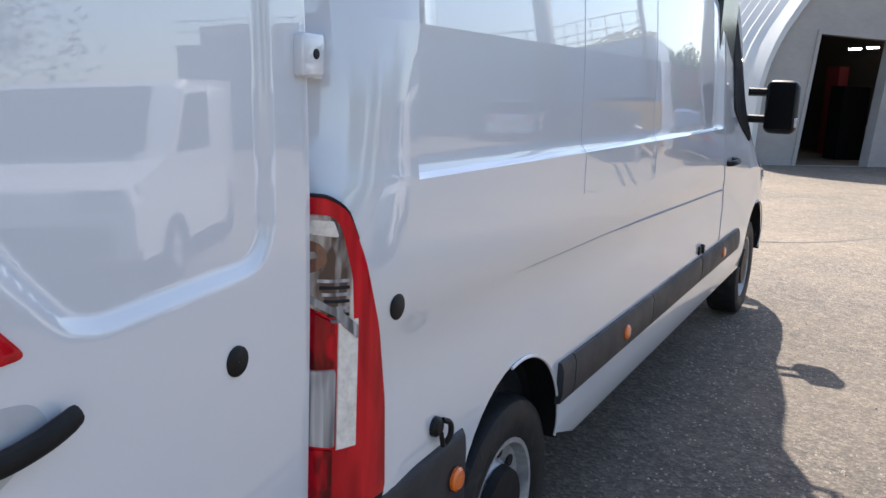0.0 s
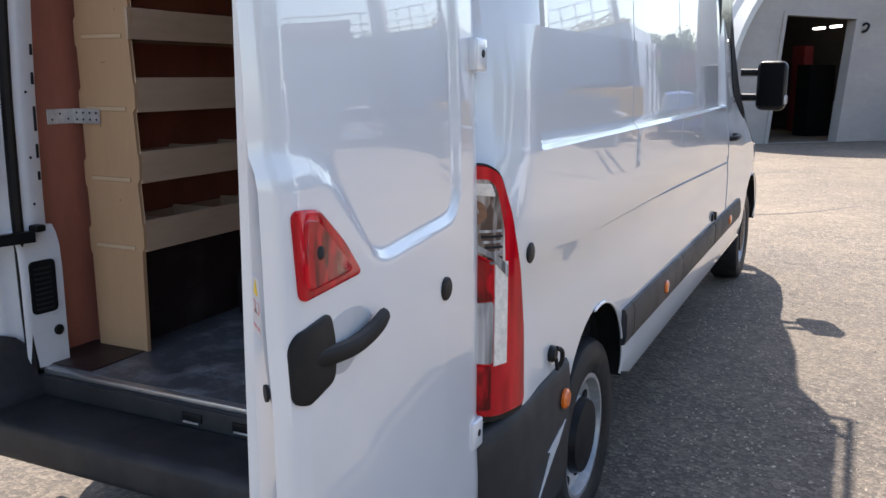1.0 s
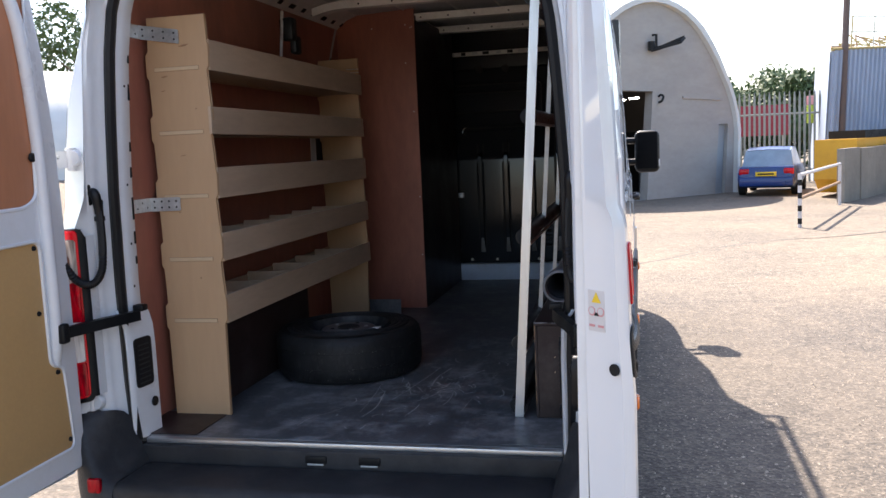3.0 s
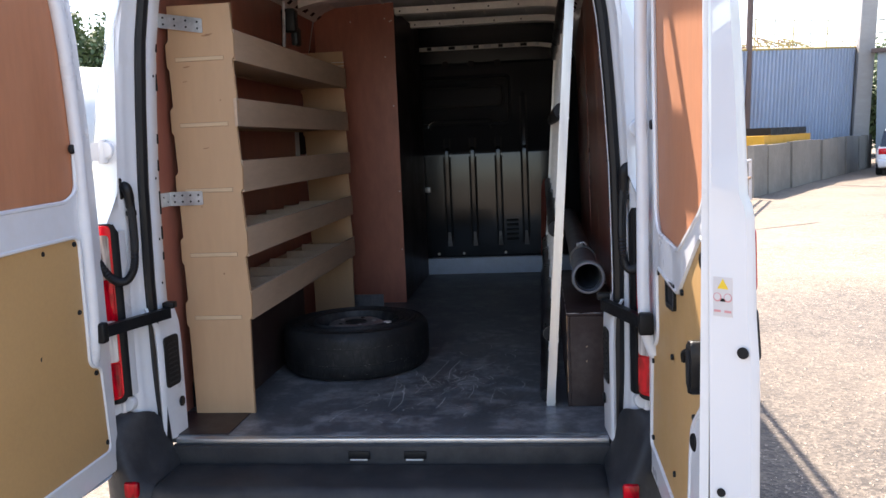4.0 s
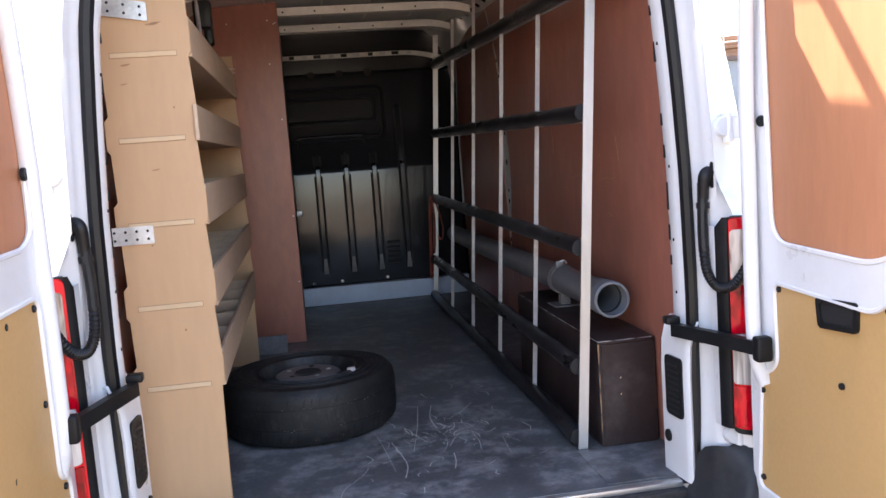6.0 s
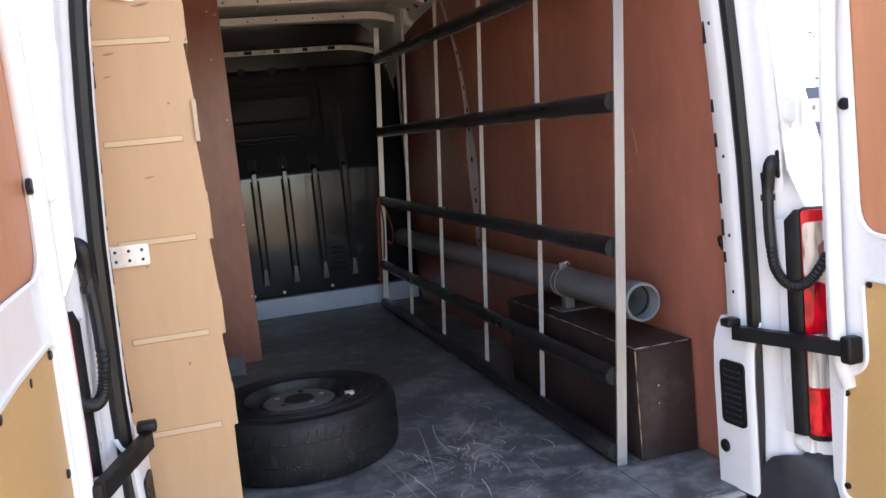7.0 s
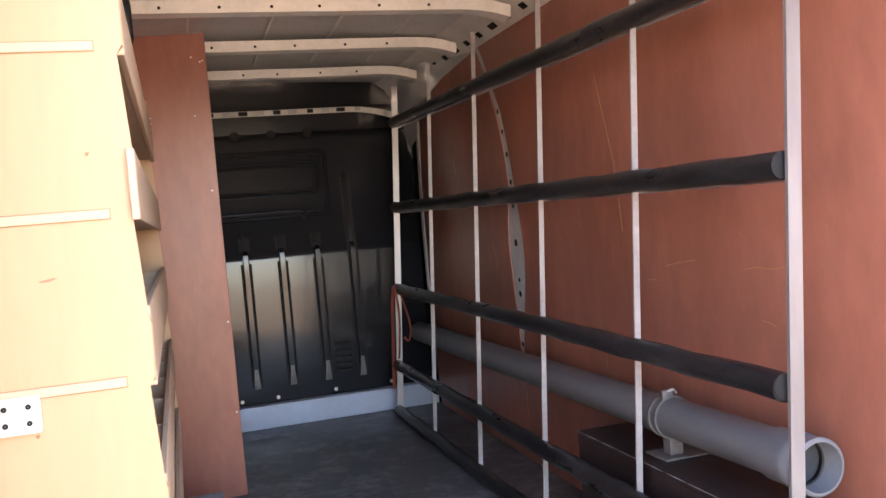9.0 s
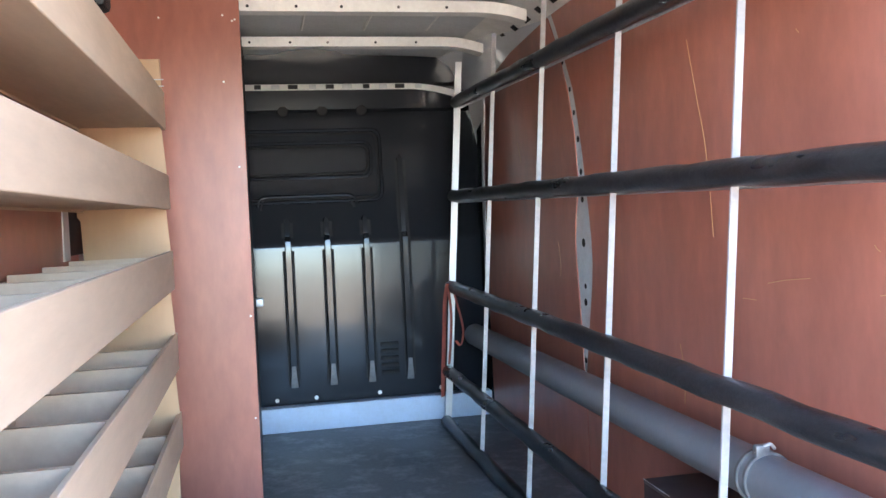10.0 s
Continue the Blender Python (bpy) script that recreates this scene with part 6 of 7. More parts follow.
for i in range(16):
    a = 2 * math.pi * (i + 0.3) / 16
    bm = B()
    disc(bm, (cx + 0.162 * math.cos(a), cy + 0.162 * math.sin(a), 0.566 + 0.171), "z", 0.014, 0.004, 10)
    part("rim_hole", bm, HOLE, rim)
for i in range(5):
    a = 2 * math.pi * (i + 0.1) / 5
    bm = B()
    disc(bm, (cx + 0.085 * math.cos(a), cy + 0.085 * math.sin(a), 0.566 + 0.207), "z", 0.010, 0.003, 10)
    part("bolt_hole", bm, HOLE if i % 2 else GALV, rim)
bm = B()
lathe(bm, [(0.0005, 0.2075), (0.044, 0.2080), (0.050, 0.2095), (0.044, 0.2090), (0.0005, 0.2085)], (cx, cy, 0.566), "z", 24, closed=False)
part("hub_bore", bm, HOLE, rim)
bm = B()
box(bm, -0.158, 0.932, 0.566 + 0.212, -0.126, 0.958, 0.566 + 0.2245)
part("wheel_label", bm, STICKER, spare, "small white label")

# glass rack of bright rods and foam-sleeved bars along the right-hand lining
rack = thing("glass_rack", "internal glass rack of bright rods and black foam-sleeved bars", "rack", (0.62, 1.95, 0.566))
rx = lambda z: 0.600 + 0.0705 * (z - 0.565)
for y, zt in ((0.352, 2.42), (3.605, 2.40)):
    bm = B()
    w, d_ = 0.0165, 0.0045
    rows_ = [[(rx(z) - w, y - d_, z), (rx(z) + w, y - d_, z), (rx(z) + w, y + d_, z), (rx(z) - w, y + d_, z)] for z in (0.566, zt)]
    vs = strip_faces(bm, rows_, closed=True)
    bm.faces.new(vs[0])
    bm.faces.new(vs[1][::-1])
    part("post", bm, ALU, rack, "square aluminium post")
for y in (0.976, 1.605, 2.268, 2.926):
    bm = B()
    w, d_ = 0.0088, 0.003
    rows_ = [[(rx(z) - w, y - d_, z), (rx(z) + w, y - d_, z), (rx(z) + w, y + d_, z), (rx(z) - w, y + d_, z)] for z in (0.60, 2.40)]
    vs = strip_faces(bm, rows_, closed=True)
    bm.faces.new(vs[0])
    bm.faces.new(vs[1][::-1])
    part("rod", bm, ROD, rack)
for z0, z1 in ((0.605, 0.600), (0.848, 0.852), (1.259, 1.279), (1.705, 1.730), (2.135, 2.200)):
    bm = B()
    pts = []
    for k in range(30):
        y = 0.368 + (3.59 - 0.368) * k / 29
        z = z0 + (z1 - z0) * k / 29 + 0.002 * math.sin(k * 2.1 + z0 * 9)
        pts.append((rx(z) - 0.012 + 0.0015 * math.sin(k * 1.7 + z0 * 5), y, z))
    tube(bm, pts, [0.0300 + 0.0010 * math.sin(k * 3.3 + z0 * 7) for k in range(30)], 14)
    bar = part("foam_bar", bm, FOAM, rack, "black foam-sleeved bar")
    # black disc darkens the foam end, which would otherwise catch the light
    bm = B()
    disc(bm, (rx(z0) - 0.012, 0.3685, z0), "y", 0.0285, -0.003, 16)
    part("sleeve_end", bm, HOLE, bar, "foam end darkened by a black disc")
    bm = B()
    tube(bm, [(rx(z0) + 0.012, 0.36, z0 - 0.028), (rx(z1) + 0.012, 3.60, z1 - 0.028)], 0.006, 6)
    part("bar_angle", bm, ALU, bar, "bright backing angle")
# scratches across the right-hand lining
for pts in ([(1.513, 2.09), (1.472, 1.934), (1.432, 1.782), (1.411, 1.561)], [(1.62, 1.25), (1.60, 1.17), (1.605, 1.08)], [(0.62, 1.62), (0.60, 1.53)], [(0.794, 1.459), (0.74, 1.466), (0.70, 1.463), (0.640, 1.470)], [(0.806, 1.556), (0.798, 1.548), (0.790, 1.544)], [(1.03, 2.016), (1.02, 2.006)], [(0.743, 1.331), (0.715, 1.329), (0.692, 1.321)], [(1.28, 1.411), (1.22, 1.412)], [(1.17, 1.456), (1.10, 1.468), (1.01, 1.478)], [(2.62, 1.52), (2.60, 1.44), (2.605, 1.38)], [(3.1, 1.95), (3.06, 1.86)]):
    bm = B()
    tube(bm, smooth_path([(0.8836 - 0.012 * (z - 0.565), y, z) for y, z in pts], 5), 0.0008, 5)
    part("lining_scratch", bm, TAN, van, "pale scratch in the plywood")
# black sheet painted as the dark of a cut-out behind the shelving
bm = B()
box(bm, -0.850, 2.13, 1.568, -0.8445, 2.42, 1.705, 0.001, 1)
part("lining_cutout", bm, HOLE, van, "black sheet for an opening in the side lining")
bm = B()
box(bm, -0.850, 2.05, 1.555, -0.843, 2.128, 1.715, 0.001, 1)
part("cutout_edge", bm, JAMB, van, "white steel edge of the opening")
# red strap over the far end of a bar
strap_ob = thing("lashing_strap", "faded red lashing strap hung over a rack bar", "strap", (0.62, 3.55, 1.2))
bm = B()
for pts, w in (([(0.61, 3.52, 1.300), (0.595, 3.53, 1.22), (0.590, 3.56, 1.05), (0.585, 3.60, 0.85), (0.583, 3.62, 0.72)], 0.018), ([(0.62, 3.50, 1.302), (0.640, 3.46, 1.20), (0.660, 3.44, 1.08), (0.650, 3.46, 1.00), (0.630, 3.48, 1.02)], 0.010), ([(0.605, 3.50, 1.30), (0.61, 3.47, 1.15), (0.605, 3.50, 0.98), (0.60, 3.52, 0.90)], 0.012)):
    tube(bm, smooth_path(pts, 5), w, 6, flat=0.25)
part("webbing", bm, STRAP, strap_ob)

# boxed-in wheel arch and the pipe that lies over it
for x0, x1, y0, y1, zt, wear, lb in ((0.668, 0.8705, 0.342, 1.44, 0.935, 1, "dark brown plywood box over the wheel arch"), (-0.8405, -0.675, 0.32, 1.44, 0.93, 0, "dark brown plywood box under the shelving")):
    arch_box = thing("wheel_arch_box", lb, "box", ((x0 + x1) / 2, 0.9, 0.566), "wheel arch boxes")
    bm = B()
    box(bm, x0 - 0.001, y0 - 0.001, zt - 0.012, x1, y1, zt, 0.0025, 2)
    part("top_panel", bm, DARK_PLY, arch_box, "dusty plywood top")
    bm = B()
    box(bm, x0 + 0.012, y0, 0.566, x1, y0 + 0.012, zt - 0.0125, 0.0015, 1)
    part("end_panel", bm, DARK_PLY, arch_box)
    bm = B()
    xs = (x0, x0 + 0.0115) if x0 > 0 else (x1 - 0.0115, x1)
    box(bm, xs[0], y0, 0.566, xs[1], y1, zt - 0.0125, 0.0015, 1)
    part("side_panel", bm, DARK_PLY, arch_box)
    if wear:
        # scuffed raw corner
        bm = B()
        tube(bm, [(x0 + 0.002, y0 + 0.001, z) for z in np.linspace(0.60, zt - 0.01, 9)], [0.0006, 0.002, 0.0012, 0.0025, 0.001, 0.002, 0.0008, 0.0022, 0.003], 5)
        part("worn_edge", bm, WOOD, arch_box, "scuffed raw edge")
        bm = B()
        tube(bm, [(x0, y, zt - 0.001) for y in np.linspace(y0, y1, 22)], [0.0011 + 0.0009 * math.sin(q_ * 2.7) for q_ in range(22)], 5)
        tube(bm, [(x, y0, zt - 0.001) for x in np.linspace(x0, x1 - 0.01, 8)], [0.0010 + 0.0008 * math.sin(q_ * 2.1) for q_ in range(8)], 5)
        part("worn_edge", bm, GALV, arch_box, "pale worn edge")
        for zz, w_ in ((0.80, 0.004), (0.742, 0.002)):
            bm = B()
            tube(bm, [(0.742, y0 - 0.0006, zz), (0.742 + w_, y0 - 0.0006, zz + 0.006)], 0.0016, 5)
            part("chip", bm, SHELF_PALE, arch_box, "pale chip in the coating")
pipe = thing("drain_pipe", "long grey plastic pipe tube lying along the side lining", "pipe", (0.775, 2.1, 1.02))
# built straight along y, then laid with its far end lower and nearer to the lining
PIPE_LIE = Matrix.Translation((0.760, 0.43, 1.056)) @ Vector((0.030, 3.31, -0.050)).to_track_quat("Y", "Z").to_matrix().to_4x4()


def pipe_part(nm, bm_, mat, parent, lb=""):
    bmesh.ops.transform(bm_, matrix=PIPE_LIE, verts=bm_.verts)
    return part(nm, bm_, mat, parent, lb)


bm = B()
lathe(bm, [(0.055, 0.0), (0.060, 0.0), (0.0645, 0.004), (0.0645, 0.014), (0.062, 0.020), (0.062, 0.040), (0.0645, 0.045), (0.0645, 0.065), (0.062, 0.070), (0.062, 0.135), (0.0555, 0.150), (0.0555, 3.31), (0.0515, 3.31), (0.0515, 0.14), (0.0505, 0.120), (0.054, 0.09), (0.054, 0.07), (0.052, 0.06), (0.055, 0.045)], (0, 0, 0), "y", 36)
pipe_part("pipe_run", bm, PIPE, pipe)
bm = B()
lathe(bm, [(0.0505, 0.055), (0.0545, 0.052), (0.0545, 0.064), (0.0505, 0.066)], (0, 0, 0), "y", 36)
pipe_part("socket_seal", bm, RUBBER, pipe, "dark rubber seal ring in the socket")
bm = B()
lathe(bm, [(0.0005, 3.27), (0.054, 3.27), (0.054, 3.275), (0.0005, 3.275)], (0, 0, 0), "y", 20, closed=False)
pipe_part("pipe_stop", bm, HOLE, pipe)
yy = 0.605
bm = B()
for o_ in (-0.022, 0.012):
    lathe(bm, [(0.0555, yy + o_), (0.0605, yy + o_), (0.0612, yy + o_ + 0.005), (0.0605, yy + o_ + 0.010), (0.0555, yy + o_ + 0.010)], (0, 0, 0), "y", 32)
box(bm, -0.030, yy - 0.024, 0.048, 0.004, yy - 0.006, 0.078, 0.004)
clip = pipe_part("pipe_clip", bm, DARK_RIM, pipe, "dark bolted pipe clip")
bm = B()
tube(bm, smooth_path([(-0.028, yy - 0.015, 0.060), (-0.012, yy - 0.020, 0.074), (0.006, yy - 0.020, 0.078), (0.018, yy - 0.016, 0.066)], 4), 0.004, 6)
pipe_part("clip_bolt", bm, GALV, clip)
bm = B()
box(bm, 0.715, 0.985, 0.936, 0.868, 1.095, 0.942, 0.001, 1)
box(bm, 0.750, 1.015, 0.942, 0.790, 1.055, 0.992, 0.002, 1)
part("clip_foot", bm, DARK_RIM, clip, "dull grey foot of the clip")

# ---- the yard ----


def leafy(name, n_leaves, radius, height, base, mat, seed, spread=1.0, leaf=0.22, label="", category="tree", trunk=True, group="trees beyond the yard"):
    """A tree or shrub: tapered trunk, limbs and a crown of many small leaf clumps."""
    r = random.Random(seed)
    root = thing(name, label, category, base, group)
    bx, by, bz = base
    if trunk:
        bm_ = B()
        tube(bm_, [(bx, by, bz - 0.2), (bx + 0.1, by, bz + height * 0.3), (bx, by + 0.1, bz + height * 0.6)], [0.03 * height, 0.022 * height, 0.012 * height], 8)
        for k_ in range(6):
            a_ = k_ * 1.05 + r.random()
            tube(bm_, [(bx, by, bz + height * (0.3 + 0.04 * k_)), (bx + radius * 0.5 * math.cos(a_), by + radius * 0.5 * math.sin(a_), bz + height * (0.55 + 0.05 * k_))], [0.011 * height, 0.004 * height], 6)
        part("trunk", bm_, BARK, root)
    verts, faces = [], []
    lumps = [(r.uniform(-0.7, 0.7) * radius * spread, r.uniform(-0.7, 0.7) * radius, r.uniform(0.30, 0.86) * height, r.uniform(0.22, 0.46) * radius) for _ in range(26)]
    for _ in range(n_leaves):
        lx, ly, lz, lr = r.choice(lumps)
        v_ = Vector((r.gauss(0, 1), r.gauss(0, 1), r.gauss(0, 1))).normalized() * lr * r.uniform(0.55, 1.1)
        c_ = Vector((bx + lx, by + ly, bz + lz)) + v_
        u_ = Vector((r.gauss(0, 1), r.gauss(0, 1), r.gauss(0, 1))).normalized()
        w_ = u_.orthogonal().normalized()
        q_ = leaf * r.uniform(0.6, 1.3)
        i_ = len(verts)
        verts += [c_ + u_ * q_, c_ + w_ * q_ * 0.6, c_ - u_ * q_, c_ - w_ * q_ * 0.6]
        faces.append((i_, i_ + 1, i_ + 2, i_ + 3))
    me = bpy.data.meshes.new("crown")
    me.from_pydata([tuple(v_) for v_ in verts], [], faces)
    me.materials.append(mat)
    crown = new("crown", me)
    crown.parent = root
    crown.matrix_parent_inverse = Matrix.Translation(root.location).inverted()
    return root


# arched workshop hut, its front turned aside
FB, FD = Vector((3.70, 23.50, 0)), Vector((0.7317, 0.6816, 0)).normalized()
FN = Vector((FD.y, -FD.x, 0))
hut = thing("arched_workshop", "pale rendered arched workshop hut with an open doorway", "workshop", (1.3, 21.2, 0))


def hp(s, out, z):
    p = FB + FD * s + FN * out
    return (p.x, p.y, z)


GABLE = [(0.0, 3.27), (1.80, 3.27), (2.25, 3.17), (2.66, 3.02), (3.02, 2.84), (3.42, 2.58), (3.75, 2.36), (4.02, 2.15), (4.30, 1.91), (4.52, 1.70), (4.75, 1.42), (4.95, 1.10), (5.10, 0.74), (5.20, 0.38), (5.23, 0.0)]


def arch_pts(grow=0.0):
    """The gable's outline: steep sides, drawn in to a rounded top; sheared sideways to fit the camera's view."""
    side = [(w_ + grow * (1 if z_ < 4.6 else 0.7), z_ + grow * max(0.0, min(1.0, (z_ - 2.0) / 2.2))) for z_, w_ in GABLE]
    mid = lambda z_: -3.28 + 0.042 * z_
    return [(mid(z_) - w_, z_) for w_, z_ in side] + [(mid(z_) + w_, z_) for w_, z_ in side[-2::-1]]


def wall_plate(outer_pts, holes, o0, o1):
    bm_ = B()
    plate(bm_, outer_pts, holes, "y", 0, 1)
    for v_ in bm_.verts:
        v_.co = hp(v_.co.x, o1 if v_.co.y > 0.5 else o0, v_.co.z)
    bmesh.ops.remove_doubles(bm_, verts=bm_.verts, dist=0.0005)
    return bm_


front = wall_plate(arch_pts(), [[(-5.36, 0.001), (-3.40, 0.001), (-3.12, 2.90), (-5.08, 2.95)], [(-0.76, 0.001), (-0.36, 0.001), (-0.20, 1.97), (-0.58, 1.97)]], 0.0, -0.22)
part("front_wall", front, HUT, hut, "pale rendered gable wall")
bm = B()
for quad in ([(-5.46, 0.0), (-5.36, 0.0), (-5.08, 2.95), (-5.16, 3.04)], [(-3.40, 0.0), (-3.20, 0.0), (-2.95, 2.98), (-3.12, 2.90)], [(-5.08, 2.95), (-3.12, 2.90), (-2.95, 2.98), (-5.16, 3.04)]):
    vs = strip_faces(bm, [[hp(s_, 0.04, z_) for s_, z_ in quad], [hp(s_, -0.25, z_) for s_, z_ in quad]], closed=True)
    bm.faces.new(vs[0])
    bm.faces.new(vs[1][::-1])
part("door_surround", bm, HUT, hut, "pale timber door surround")
bm = B()
rows_ = []
for k in range(46):
    o = 0.12 - (0.0 if k == 0 else 0.42 + k * 0.2)
    g = 0.09 + (0.0 if k == 0 else -0.035 if k % 2 else 0.035)
    rows_.append([hp(s_, o, z_) for s_, z_ in arch_pts(g)])
strip_faces(bm, rows_)
part("barrel_roof", bm, SHEET, hut, "pale corrugated barrel roof", angle=20)
bm = B()
strip_faces(bm, [[hp(s_, o, z_) for s_, z_ in arch_pts(g)] for o, g in ((0.125, 0.12), (0.135, 0.0), (-0.02, -0.02))])
part("verge", bm, SHEET, hut)
bm = B()
for s_, z_, t_ in ((-2.0, 2.70, 0.06),):
    p = [hp(s_, 0.04, z_), hp(-0.50, 0.04, z_ - 0.06), hp(-0.50, 0.04, z_), hp(s_, 0.04, z_ + t_)]
    q = [hp(s_, -0.01, z_), hp(-0.50, -0.01, z_ - 0.06), hp(-0.50, -0.01, z_), hp(s_, -0.01, z_ + t_)]
    vs = strip_faces(bm, [p, q], closed=True)
    bm.faces.new(vs[0])
part("wall_batten", bm, HUT, hut)
bm = B()
p = [hp(-0.75, -0.12, 0.0), hp(-0.37, -0.12, 0.0), hp(-0.21, -0.12, 1.965), hp(-0.57, -0.12, 1.965)]
strip_faces(bm, [p, [hp(-0.75, -0.18, 0.0), hp(-0.37, -0.18, 0.0), hp(-0.21, -0.18, 1.965), hp(-0.57, -0.18, 1.965)]], closed=True)
bm.faces.new([bm.verts.new(v) for v in p])
part("side_door", bm, GREY_WALL, hut, "grey side door")
bm = B()
tube(bm, [hp(-3.06, 0.0, 4.38), hp(-3.06, 0.14, 4.38), hp(-3.06, 0.14, 4.02)], 0.035, 6)
q = [Vector(hp(-3.22, 0.12, 3.96)), Vector(hp(-2.92, 0.12, 4.02)), Vector(hp(-2.52, 0.62, 4.24)), Vector(hp(-2.70, 0.66, 4.12))]
strip_faces(bm, [[tuple(v) for v in q], [tuple(v + Vector((0, 0, 0.07))) for v in q]], closed=True)
for e_ in range(4):
    tube(bm, [q[e_], q[(e_ + 1) % 4]], 0.035, 6)
tube(bm, [q[0], q[0] + Vector((0, 0, 0.24))], 0.09, 8)
part("flood_lamp", bm, PLASTIC, hut, "dark floodlight on the gable")
bm = B()
tube(bm, smooth_path([hp(-2.90, 0.03, 2.76), hp(-2.90, 0.10, 2.80), hp(-2.82, 0.12, 2.76), hp(-2.86, 0.1, 2.64), hp(-2.92, 0.03, 2.60)], 4), 0.03, 6)
part("wall_hook", bm, PLASTIC, hut)
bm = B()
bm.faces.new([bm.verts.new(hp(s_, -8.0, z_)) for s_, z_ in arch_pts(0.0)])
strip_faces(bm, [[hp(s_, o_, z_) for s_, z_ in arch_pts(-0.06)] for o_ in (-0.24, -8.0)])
part("inner_lining", bm, HUT_IN, hut, "hut lining coloured dark for its dim inside")
TUBE_LIGHT = bpy.data.materials.new("lit_tube")
TUBE_LIGHT.use_nodes = True
for k in range(2):
    bm = B()
    a, b = Vector(hp(-2.62 + k * 0.53, -2.0, 2.78 + k * 0.06)), Vector(hp(-2.27 + k * 0.53, -2.0, 2.81 + k * 0.06))
    tube(bm, [a, b], 0.022, 6)
    part("strip_light", bm, TUBE_LIGHT, hut, "lit fluorescent strip light")
TUBE_LIGHT.node_tree.nodes["Principled BSDF"].inputs["Emission Color"].default_value = (1, 0.97, 0.9, 1)
TUBE_LIGHT.node_tree.nodes["Principled BSDF"].inputs["Emission Strength"].default_value = 30.0
# the first, dark block is added in place of a vehicle inside the doorway
for s_, o_, w_, h_, m_, nm, lb in ((-2.3, -1.9, 0.80, 1.86, PLASTIC, "tool_cabinet", "dark block standing in for a vehicle in the doorway"), (-1.45, -3.5, 0.3, 2.4, LOCKER, "red_locker", "dark red upright locker in the workshop"), (-1.2, -1.7, 0.9, 0.9, GREY_WALL, "workbench", "grey workshop bench inside the hut")):
    bm = B()
    a = [hp(s_ - w_ / 2, o_, 0), hp(s_ + w_ / 2, o_, 0), hp(s_ + w_ / 2, o_ - 0.5, 0), hp(s_ - w_ / 2, o_ - 0.5, 0)]
    vs = strip_faces(bm, [a, [(p[0], p[1], h_) for p in a]], closed=True)
    bm.faces.new(vs[1])
    single(nm, bm, m_, lb, "cabinet", (a[0][0], a[0][1], 0))

# second hut far to the left, on its bank
hut2 = thing("far_hut", "pale corrugated hut beyond a grassy bank", "hut", (-17.5, 24.0, 1.2))
bm = B()
rows_ = []
for k in range(46):
    g = 0.04 if k % 2 else 0.0
    rows_.append([(-21.0 + (3.9 + g) * math.cos(t) + k * 0.13, 19.5 + k * 0.20, 1.1 + (3.7 + g) * math.sin(t)) for t in np.linspace(math.pi, 0, 21)])
strip_faces(bm, rows_)
part("barrel_roof", bm, SHEET, hut2, "pale corrugated barrel roof", angle=20)
bm = B()
bm.faces.new([bm.verts.new((-21.0 + 3.9 * math.cos(t), 19.48, 1.1 + 3.7 * math.sin(t))) for t in np.linspace(math.pi, 0, 21)])
part("end_wall", bm, HUT, hut2)

# blue car, rear towards us


